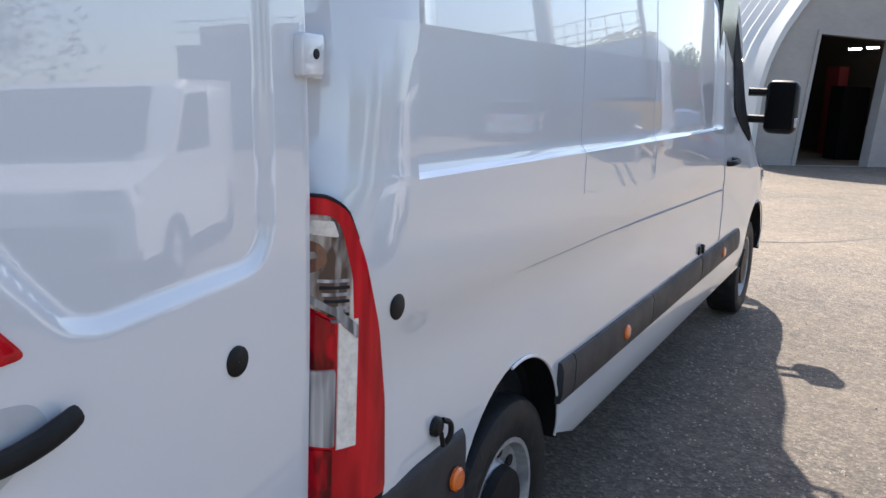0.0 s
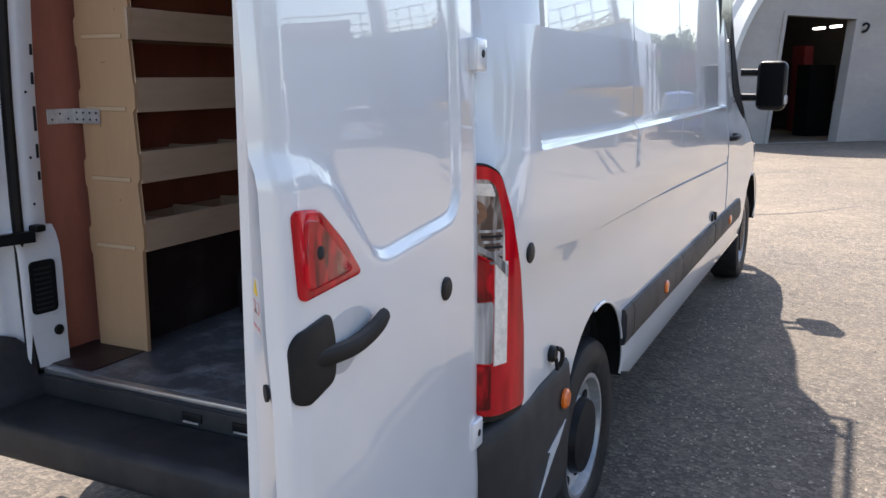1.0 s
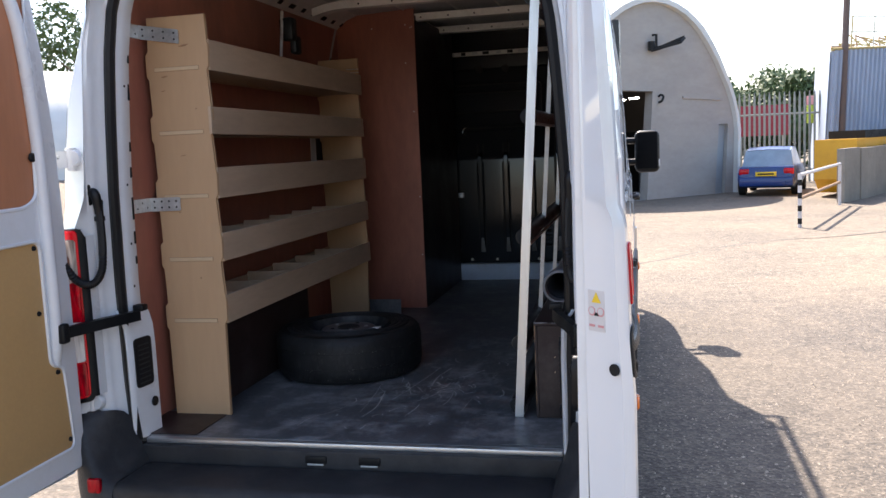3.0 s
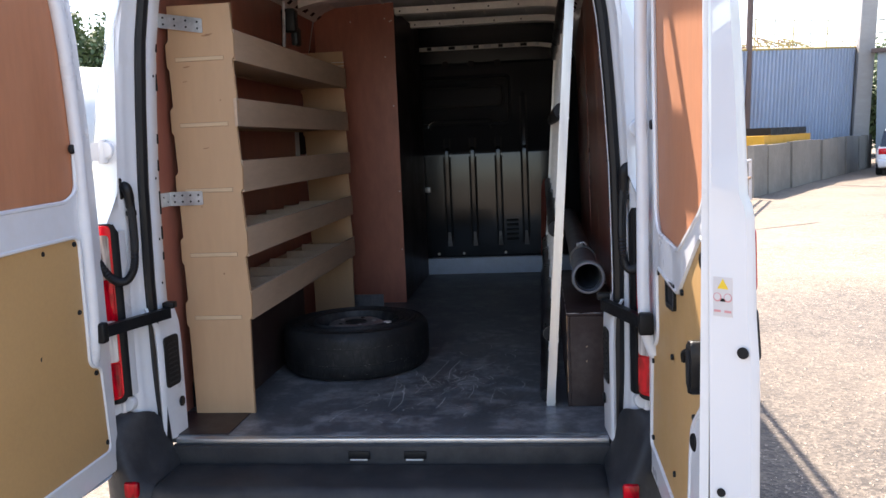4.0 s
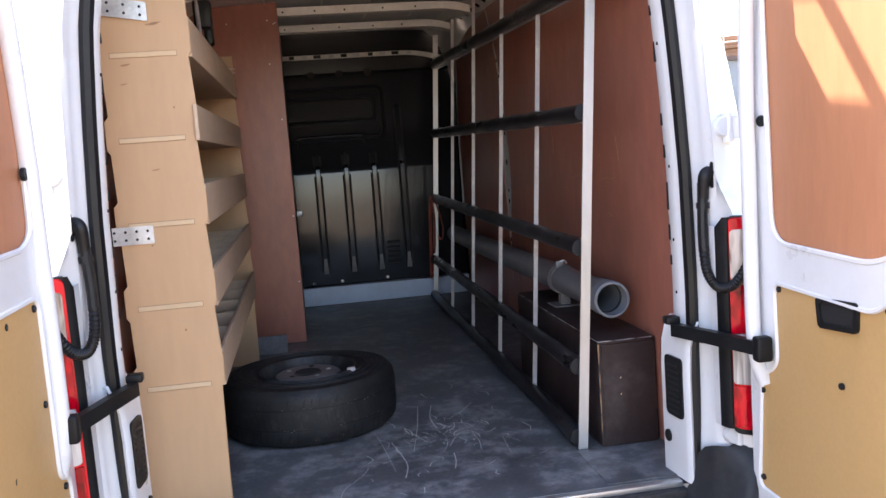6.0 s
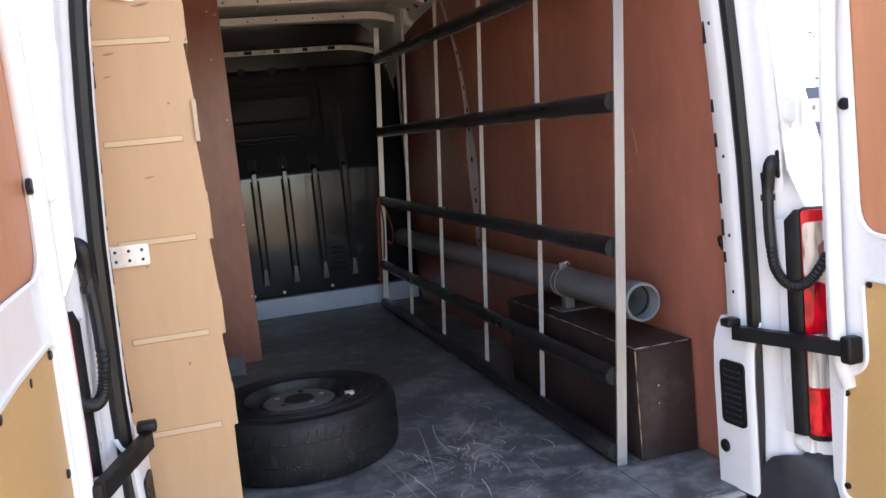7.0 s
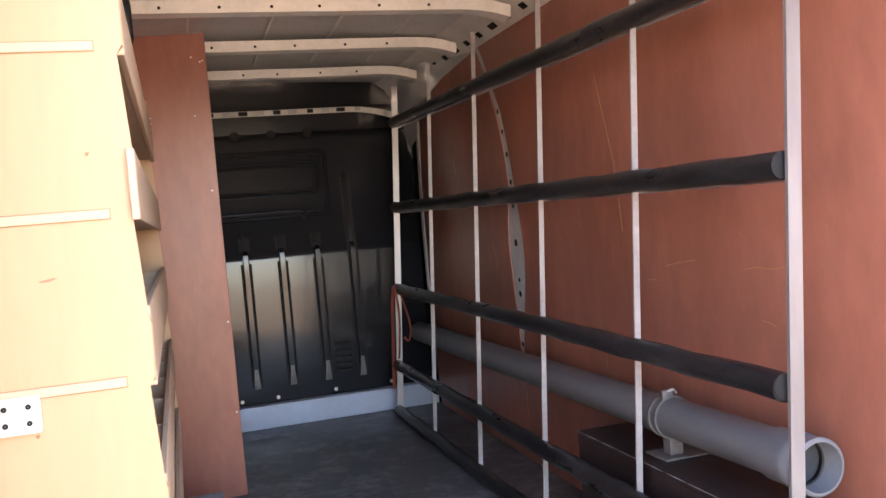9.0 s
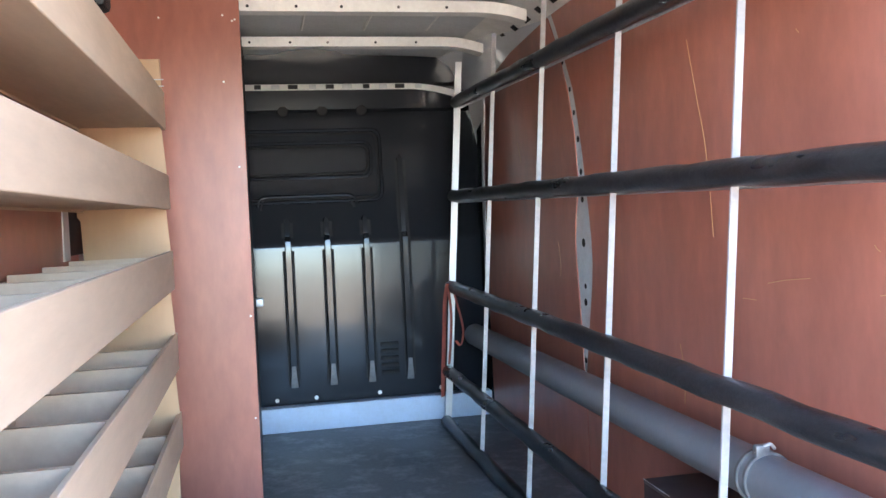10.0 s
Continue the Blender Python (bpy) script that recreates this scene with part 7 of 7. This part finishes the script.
def car(name, label, base, turn, paint, glass, length, width, height, estate=False, lamps=RED):
    """A hatchback: body in sections, glass, lamps, bumper, number plate bar and wheels. Its tail is at -y."""
    root = thing(name, label, "car", base)
    m = Matrix.Translation(base) @ Matrix.Rotation(radians(turn), 4, "Z")
    w = width / 2

    def add(nm, bm_, mat, parent=None, lb=""):
        bmesh.ops.transform(bm_, matrix=m, verts=bm_.verts)
        return part(nm, bm_, mat, parent or root, lb)

    bm_ = B()
    belt = height * 0.62
    secs = [(-length / 2, 0.84, 0.30, 0.56), (-length / 2 + 0.05, 0.93, 0.24, belt * 0.98), (-length / 2 + 0.35, 0.99, 0.20, belt), (0.0, 1.0, 0.18, belt), (length * 0.25, 0.99, 0.18, belt * 0.97), (length * 0.42, 0.95, 0.2, belt * 0.84), (length / 2, 0.80, 0.3, belt * 0.6)]
    strip_faces(bm_, [[(f * w * 0.9, y, z0), (f * w, y, z0 + (z1 - z0) * 0.35), (f * w * 0.985, y, z0 + (z1 - z0) * 0.7), (f * w * 0.92, y, z1), (-f * w * 0.92, y, z1), (-f * w * 0.985, y, z0 + (z1 - z0) * 0.7), (-f * w, y, z0 + (z1 - z0) * 0.35), (-f * w * 0.9, y, z0)] for y, f, z0, z1 in secs], closed=True)
    bmesh.ops.holes_fill(bm_, edges=bm_.edges, sides=0)
    body = add("body", bm_, paint)
    bm_ = B()
    t0 = -length / 2 + (0.12 if estate else 0.28)
    secs = [(t0, 0.86, belt - 0.02), (t0 + 0.24, 0.76, height * 0.94), (t0 + 0.7, 0.74, height), (length * 0.08, 0.74, height * 0.985), (length * 0.27, 0.86, belt - 0.02)]
    strip_faces(bm_, [[(f * w, y, belt - 0.03 if i in (0, 4) else belt - 0.03), (f * w * 0.97, y, z), (0, y, z + 0.02), (-f * w * 0.97, y, z), (-f * w, y, belt - 0.03)] for i, (y, f, z) in enumerate(secs)])
    add("cabin", bm_, glass, body)
    bm_ = B()
    secs = secs[1:4]
    strip_faces(bm_, [[(f * w * 0.99, y, z - 0.03), (f * w * 0.9, y, z + 0.012), (0, y, z + 0.035), (-f * w * 0.9, y, z + 0.012), (-f * w * 0.99, y, z - 0.03)] for y, f, z in secs])
    add("roof", bm_, paint, body)
    yb = -length / 2
    for sx in (-1, 1):
        bm_ = B()
        box(bm_, sx * w * 0.72 - 0.13, yb + 0.005, belt * 0.72, sx * w * 0.72 + 0.13, yb + 0.10, belt * 0.93, 0.03)
        add("rear_lamp", bm_, lamps, body)
        for yy in (-length * 0.31, length * 0.31):
            bm_ = B()
            lathe(bm_, [(0.16, -0.09), (0.29, -0.09), (0.30, -0.06), (0.30, 0.06), (0.29, 0.09), (0.16, 0.09)], (sx * (w - 0.10), yy, 0.30), "x", 22)
            wheel = add("wheel", bm_, RUBBER)
            bm_ = B()
            lathe(bm_, [(0.17, sx * 0.07), (0.12, sx * 0.05), (0.0005, sx * 0.06)], (sx * (w - 0.10), yy, 0.30), "x", 16, closed=False)
            add("rim", bm_, RIM, wheel)
    bm_ = B()
    box(bm_, -w * 0.88, yb - 0.05, 0.26, w * 0.88, yb + 0.12, 0.50, 0.04)
    add("rear_bumper", bm_, paint, body)
    bm_ = B()
    box(bm_, -0.26, yb - 0.056, 0.53, 0.26, yb + 0.02, 0.64, 0.005)
    add("number_plate", bm_, TRI, body, "yellow rear number plate")
    bm_ = B()
    box(bm_, -0.20, yb - 0.062, 0.565, 0.20, yb - 0.05, 0.605, 0.002)
    add("plate_bar", bm_, PLASTIC, body)
    return root


car("blue_car", "small bright blue hatchback parked by the fence", (4.72, 23.0, 0), -14, BLUE_CAR, CAR_GLASS, 3.5, 1.54, 1.26)
car("white_car", "white hatchback with red rear lamps parked by a shed", (12.45, 26.9, 0), -24, WHITE, GLASS_DARK, 3.9, 1.72, 1.46, True)

# palisade fence and the red board behind it
fence = thing("palisade_fence", "pale galvanised palisade fence of pointed pales", "fence", (6.5, 27.0, 0))
for k in range(20):
    x = 3.75 + k * 0.155
    y = 26.6 + (x - 3.75) * 0.16
    bm = B()
    prism(bm, [(x - 0.034, 0.05), (x + 0.034, 0.05), (x + 0.034, 2.75), (x + 0.012, 2.95), (x - 0.012, 2.95), (x - 0.034, 2.75)], "y", y - 0.012, y)
    part("pale", bm, FENCE, fence)
for z in (0.45, 2.25):
    bm = B()
    tube(bm, [(3.70, 26.63, z), (6.75, 27.11, z)], 0.035, 4)
    part("fence_rail", bm, FENCE, fence)
sign = thing("red_board", "long red board behind the fence", "board", (5.3, 29.0, 1.55))
bm = B()
prism(bm, [(4.25, 1.58), (6.1, 1.58), (6.1, 2.62), (4.25, 2.62)], "y", 28.9, 28.95)
part("board", bm, RED_BOARD, sign)
for x in (4.5, 5.9):
    bm = B()
    tube(bm, [(x, 29.0, 0), (x, 29.0, 2.5)], 0.05, 6)
    part("board_post", bm, FENCE, sign)

lime = thing("road_sign", "lime green sign board with an orange top beyond the fence", "sign", (7.05, 30.0, 0))
bm = B()
box(bm, 6.82, 30.0, 1.95, 7.32, 30.04, 2.58, 0.005)
part("board", bm, LIME, lime)
bm = B()
box(bm, 6.82, 29.998, 2.585, 7.32, 30.042, 2.90, 0.005)
part("top_band", bm, PINK, lime, "orange top band")
bm = B()
tube(bm, [(7.07, 30.08, 0), (7.07, 30.08, 2.6)], 0.04, 8)
part("post", bm, FENCE, lime)

# barrier rail with a striped end post
barrier = thing("barrier_rail", "low rusty pipe barrier with a striped end post", "barrier", (4.4, 13.2, 0))
for x, y in ((3.72, 12.9), (5.35, 17.7)):
    bm = B()
    tube(bm, [(x, y, -0.05), (x, y, 0.92)], 0.035, 10)
    part("barrier_post", bm, STICKER, barrier)
for k in range(4):
    bm = B()
    tube(bm, [(3.72, 12.9, 0.06 + k * 0.22), (3.72, 12.9, 0.16 + k * 0.22)], 0.0365, 10)
    part("dark_band", bm, PLASTIC, barrier)
for z in (0.90, 0.50):
    bm = B()
    tube(bm, [(3.72, 12.9, z), (5.35, 17.7, z)], 0.032, 10)
    part("barrier_bar", bm, WOOD if z < 0.8 else STICKER, barrier)

# skip with its cover
skip = thing("skip", "yellow steel skip with a black sheet on top", "skip", (4.9, 19.5, 0))
sd = Vector((0.486, 0.874, 0)).normalized()
sn = Vector((sd.y, -sd.x, 0))
s0 = Vector((5.3, 20.3, 0))
bm = B()
shape = [(0.35, 0.10), (3.9, 0.10), (4.9, 1.30), (4.9, 1.42), (0.0, 1.42), (0.0, 0.45)]
ring0 = [tuple(s0 + sd * a + Vector((0, 0, z))) for a, z in shape]
ring1 = [tuple(s0 + sd * a + sn * 1.0 + Vector((0, 0, z))) for a, z in shape]
vs = strip_faces(bm, [ring0, ring1], closed=True)
bm.faces.new(vs[0])
bm.faces.new(vs[1][::-1])
skip_body = part("skip_body", bm, YELLOW, skip, "scratched yellow steel body")
for a in (0.7, 1.4, 2.1):
    bm = B()
    q = [s0 + sd * (a - 0.04) - sn * 0.03, s0 + sd * (a + 0.04) - sn * 0.03, s0 + sd * (a + 0.04), s0 + sd * (a - 0.04)]
    strip_faces(bm, [[tuple(p + Vector((0, 0, 0.2))) for p in q], [tuple(p + Vector((0, 0, 1.4))) for p in q]], closed=True)
    part("skip_rib", bm, YELLOW, skip_body)
bm = B()
q = [s0 + sd * 0.8 + sn * 0.08, s0 + sd * 4.8 + sn * 0.08, s0 + sd * 4.7 + sn * 0.92, s0 + sd * 0.9 + sn * 0.92]
vs = strip_faces(bm, [[tuple(p + Vector((0, 0, 1.424))) for p in q], [tuple(p + Vector((0, 0, 1.62))) for p in q]], closed=True)
bm.faces.new(vs[1])
part("skip_sheet", bm, PLASTIC, skip, "black cover sheet")

# low concrete panel wall
wall_ob = thing("panel_wall", "low stained concrete panel wall", "wall", (9.2, 24.5, 0))
w0, w1 = Vector((5.55, 18.2, 0)), Vector((12.9, 31.4, 0))
wd = (w1 - w0).normalized()
wn_ = Vector((wd.y, -wd.x, 0))
nseg = 13
for k in range(nseg):
    a, b = w0 + (w1 - w0) * (k / nseg), w0 + (w1 - w0) * ((k + 0.975) / nseg)
    j = 0.03 * math.sin(k * 2.3)
    bm = B()
    r0 = [a, b, b - wn_ * 0.16, a - wn_ * 0.16]
    vs = strip_faces(bm, [[tuple(p + wn_ * j) for p in r0], [tuple(p + wn_ * j + Vector((0, 0, 1.22 + 0.02 * math.sin(k * 5)))) for p in r0]], closed=True)
    bm.faces.new(vs[1])
    part("concrete_panel", bm, CONCRETE, wall_ob)

# clad store with a railed roof, a column and the grey shed beside it
store = thing("clad_store", "blue-grey ribbed store with yellow railings on its roof", "building", (9.5, 28.5, 0))
c0, c1 = Vector((6.35, 24.6, 0)), Vector((12.05, 31.2, 0))
cd = (c1 - c0).normalized()
cn = Vector((cd.y, -cd.x, 0))
bm = B()
L = (c1 - c0).length
rows_ = [[], []]
nrib = 34
store_top = lambda f_: 3.95 + 0.46 * f_
for k in range(nrib):
    for f, o in ((0.0, 0.0), (0.5, 0.0), (0.56, 0.07), (0.94, 0.07)):
        p = c0 + cd * (L * (k + f) / nrib) + cn * o
        rows_[0].append((p.x, p.y, 0.0))
        rows_[1].append((p.x + 0.2, p.y, store_top((k + f) / nrib)))
strip_faces(bm, rows_)
store_wall = part("ribbed_wall", bm, BLUE_SHEET, store, "blue-grey ribbed cladding", angle=20)
bm = B()
a = [c0, c1, c1 + Vector((1.0, 6.0, 0)), c0 + Vector((0.7, 6.0, 0))]
vs = strip_faces(bm, [[tuple(p - cn * 0.05) for p in a], [tuple(p - cn * 0.05 + Vector((0.2, 0, h_))) for p, h_ in zip(a, (3.93, 4.39, 4.39, 3.93))]], closed=True)
bm.faces.new(vs[1])
part("store_box", bm, BLUE_SHEET, store)
bm = B()
for z, r_, m_, lb in ((0.03, 0.05, OCHRE, "ochre roof edge"), (0.24, 0.018, OCHRE, "ochre lower rail"), (0.52, 0.020, RAIL, "pale middle rail"), (0.97, 0.020, RAIL, "pale top rail")):
    bm = B()
    f0 = 0.0 if z < 0.1 else 0.12
    tube(bm, [c0 + (c1 - c0) * f0 + Vector((0.2, 0, store_top(f0) + z)), c1 + Vector((0.2, 0, store_top(1.0) + z))], r_, 6)
    part("roof_rail", bm, m_, store, lb)
for k in range(7):
    f0 = 0.12 + 0.88 * k / 6
    p = c0 + (c1 - c0) * f0 + Vector((0.2, 0, store_top(f0)))
    bm = B()
    tube(bm, [p, p + Vector((0.05, 0, 0.98))], 0.022, 6)
    part("rail_post", bm, RAIL if k % 2 else OCHRE, store, "slim rail post")
# pipework and boards lying low on the roof
for k in range(9):
    f0 = 0.17 + 0.055 * k
    p = c0 + (c1 - c0) * f0 - cn * 0.8 + Vector((0.2, 0, store_top(f0)))
    bm = B()
    tube(bm, [p, p + Vector((0.30 * math.sin(k * 2.1), 0.3, 0.20 + 0.35 * abs(math.sin(k * 1.7)))), p + Vector((0.8, 0.9, 0.24))], 0.03, 6)
    part("roof_pipe", bm, OCHRE if k % 3 else WOOD, store, "bent pipe on the roof")
bm = B()
p = Vector((12.35, 31.0, 0))
box(bm, p.x - 0.28, p.y - 0.28, 0, p.x + 0.28, p.y + 0.28, 9.0, 0.02)
for v in bm.verts:
    v.co.x += 0.052 * v.co.z - 0.12
single("steel_column", bm, HUT, "tall pale steel column", "column", (12.35, 31.0, 0))
bm = B()
tube(bm, [(6.86, 25.0, -0.1), (7.08, 25.0, 7.0)], [0.105, 0.09], 12)
single("lamp_post", bm, BROWN_POLE, "brown painted steel post", "post", (6.91, 25.0, 0))
shed = thing("grey_shed", "grey sheeted shed with a roller door", "building", (15.5, 31.5, 0))
g0, g1 = Vector((12.7, 30.4, 0)), Vector((20.5, 27.2, 0))
gd = (g1 - g0).normalized()
gn = Vector((gd.y, -gd.x, 0))
bm = B()
a = [g0, g1, g1 - gn * 6, g0 - gn * 6]
vs = strip_faces(bm, [[tuple(p) for p in a], [tuple(p + Vector((0, 0, 4.15))) for p in a]], closed=True)
bm.faces.new(vs[1])
part("shed_wall", bm, GREY_WALL, shed)
bm = B()
a = [g0 + gn * 0.15 - gd * 0.2, g1 + gn * 0.15, g1 - gn * 0.3, g0 - gn * 0.3 - gd * 0.2]
vs = strip_faces(bm, [[tuple(p + Vector((0, 0, 4.15))) for p in a], [tuple(p + Vector((0, 0, 4.30))) for p in a]], closed=True)
bm.faces.new(vs[1])
part("fascia", bm, BROWN_POLE, shed, "dark brown roof fascia")
bm = B()
for k in range(16):
    z = 0.05 + k * 0.19
    a = [g0 + gd * 1.5 + gn * 0.01, g0 + gd * 4.6 + gn * 0.01, g0 + gd * 4.6 + gn * 0.05, g0 + gd * 1.5 + gn * 0.05]
    strip_faces(bm, [[tuple(p + Vector((0, 0, z))) for p in a], [tuple(p + Vector((0, 0, z + 0.17))) for p in a]], closed=True)
part("roller_door", bm, GREY_WALL, shed, "grey roller door")
bm = B()
for k in range(7):
    p = g0 + gd * (0.3 + k * 1.1) + gn * 0.05
    tube(bm, [p + Vector((0, 0, 4.4)), p + Vector((0, 0, 5.3))], 0.03, 6)
for z in (4.85, 5.3):
    tube(bm, [g0 + Vector((0, 0, z)), g1 + Vector((0, 0, z))], 0.03, 6)
part("roof_rail", bm, RAIL, shed, "pale roof rail")
stack = thing("timber_stack", "brown timber boarding stored on the shed roof", "timber", tuple(g0 + gd * 4.0 - gn * 0.8 + Vector((0, 0, 4.15))))
for k in range(6):
    bm = B()
    o_ = 0.05 * math.sin(k * 2.4)
    a = [g0 + gd * (0.75 + o_) - gn * 0.5, g0 + gd * 7.6 - gn * 0.5, g0 + gd * 7.6 - gn * 1.6, g0 + gd * (0.75 + o_) - gn * 1.6]
    z0 = 4.152 + 0.165 * k
    vs = strip_faces(bm, [[tuple(p + gn * o_ + Vector((0, 0, z0))) for p in a], [tuple(p + gn * o_ + Vector((0, 0, z0 + 0.15))) for p in a]], closed=True)
    bm.faces.new(vs[0])
    bm.faces.new(vs[1])
    part("board", bm, BRICK, stack)

# trees beyond the yard, and the white van parked opposite
for k, (x, y, h, r) in enumerate(((7.0, 46, 4.9, 3.6), (11.5, 47, 5.2, 4.0), (16.0, 46, 5.5, 3.8), (3.5, 48, 4.6, 3.0), (20.5, 44, 5.8, 4.0), (21.0, 22.0, 2.9, 1.5), (-30, 44, 9.5, 5.0), (-40, 38, 10, 5.5), (-24, 50, 8, 5.0), (26, 12, 6.5, 4.0), (30, 3, 8, 5.0), (27, -6, 7, 4.5), (24, 18, 6.5, 4.0), (31, -14, 9, 5.0))):
    leafy("tree", 24000 if k < 5 or 6 <= k <= 8 else 7000, r, h, (x, y, ground_height(x, y)), LEAF if k % 2 else LEAF_DARK, 20 + k, 1.2, 0.15, "leafy broad tree beyond the yard")
parked = thing("parked_van", "white panel van parked across the yard", "van", (6.0, 5.58, 0))
m = Matrix.Translation((6.0, 5.58, 0)) @ Matrix.Rotation(radians(161), 4, "Z")


def pv(nm, bm_, mat, lb=""):
    bmesh.ops.transform(bm_, matrix=m, verts=bm_.verts)
    return part(nm, bm_, mat, parked, lb)


bm = B()
prism(bm, rounded([(-2.4, 0.35), (2.45, 0.35), (2.5, 0.95), (1.75, 1.12), (1.05, 1.84), (-2.4, 1.90)], 0.12, 4), "x", -0.94, 0.94, 0.09, 3)
pv("body", bm, PARKED)
bm = B()
strip_faces(bm, [[(-0.78, 1.74, 1.20), (0.78, 1.74, 1.20)], [(-0.70, 1.16, 1.78), (0.70, 1.16, 1.78)]])
pv("windscreen", bm, GLASS_DARK)
for sx in (-1, 1):
    bm = B()
    prism(bm, rounded([(0.35, 1.18), (1.40, 1.18), (1.05, 1.70), (0.35, 1.73)], 0.06, 3), "x", sx * 0.935, sx * 0.948)
    pv("side_glass", bm, GLASS_DARK)
    bm = B()
    box(bm, sx * 0.68 - 0.2, 2.40, 0.74, sx * 0.68 + 0.2, 2.49, 0.95, 0.04)
    pv("headlamp", bm, CLEAR)
    for yy in (-1.55, 1.55):
        bm = B()
        lathe(bm, [(0.18, -0.1), (0.31, -0.1), (0.325, 0), (0.31, 0.1), (0.18, 0.1)], (sx * 0.87, yy, 0.325), "x", 24)
        pv("wheel", bm, RUBBER)
        bm = B()
        lathe(bm, [(0.19, sx * 0.08), (0.0005, sx * 0.06)], (sx * 0.87, yy, 0.325), "x", 18, closed=False)
        pv("rim", bm, RIM)
bm = B()
box(bm, -0.75, 2.42, 0.42, 0.75, 2.53, 0.66, 0.03)
pv("grille", bm, PLASTIC)

# loose stones and the tarred crack on the yard
rp = random.Random(11)
verts, faces = [], []
for k in range(18000):
    x, y = rp.uniform(0.9, 6.0), rp.uniform(-2.5, 9.0)
    if rp.random() > 1.15 - 0.05 * abs(y - 1) - 0.12 * max(0.0, x - 2.5):
        continue
    r = rp.uniform(0.003, 0.009) * (1.6 if rp.random() < 0.08 else 1.0)
    i = len(verts)
    a0 = rp.random() * 6.28
    for q in range(4):
        a = a0 + q * 1.571 + rp.uniform(-0.3, 0.3)
        verts.append((x + r * math.cos(a), y + r * math.sin(a), 0.0))
    verts.append((x + rp.uniform(-0.3, 0.3) * r, y + rp.uniform(-0.3, 0.3) * r, r * rp.uniform(0.5, 0.9)))
    faces += [(i, i + 1, i + 4), (i + 1, i + 2, i + 4), (i + 2, i + 3, i + 4), (i + 3, i, i + 4)]
me = bpy.data.meshes.new("pebbles")
me.from_pydata(verts, [], faces)
STONE = material("loose_stone", (0.37, 0.305, 0.24), 0.85, vary=0.75, size=45, fine=200)
me.materials.append(STONE)
tagged(new("pebbles", me), "loose pale stones scattered over the asphalt", "gravel", kind="stuff")
TAR = material("tar_joint", (0.10, 0.09, 0.08), 0.9, vary=0.3, size=10)
bm = B()
pts = [(0.35, 8.30), (0.8, 8.50), (1.3, 8.95), (1.9, 9.8), (2.5, 10.6), (3.2, 11.1), (4.0, 11.4), (5.2, 12.2)]
sp = smooth_path([(x, y, 0.004) for x, y in pts], 8)
rows_ = []
for i, q in enumerate(sp):
    w = 0.018 + 0.012 * noise.noise(Vector((i * 0.7, 0, 0)))
    j = 0.03 * noise.noise(Vector((i * 0.9, 3, 0)))
    rows_.append([(q.x + j - w * 0.7, q.y + j + w, 0.004), (q.x + j + w * 0.7, q.y + j - w, 0.004)])
strip_faces(bm, rows_)
single("yard_joint", bm, TAR, "dark uneven crack across the yard", "crack", kind="structure")
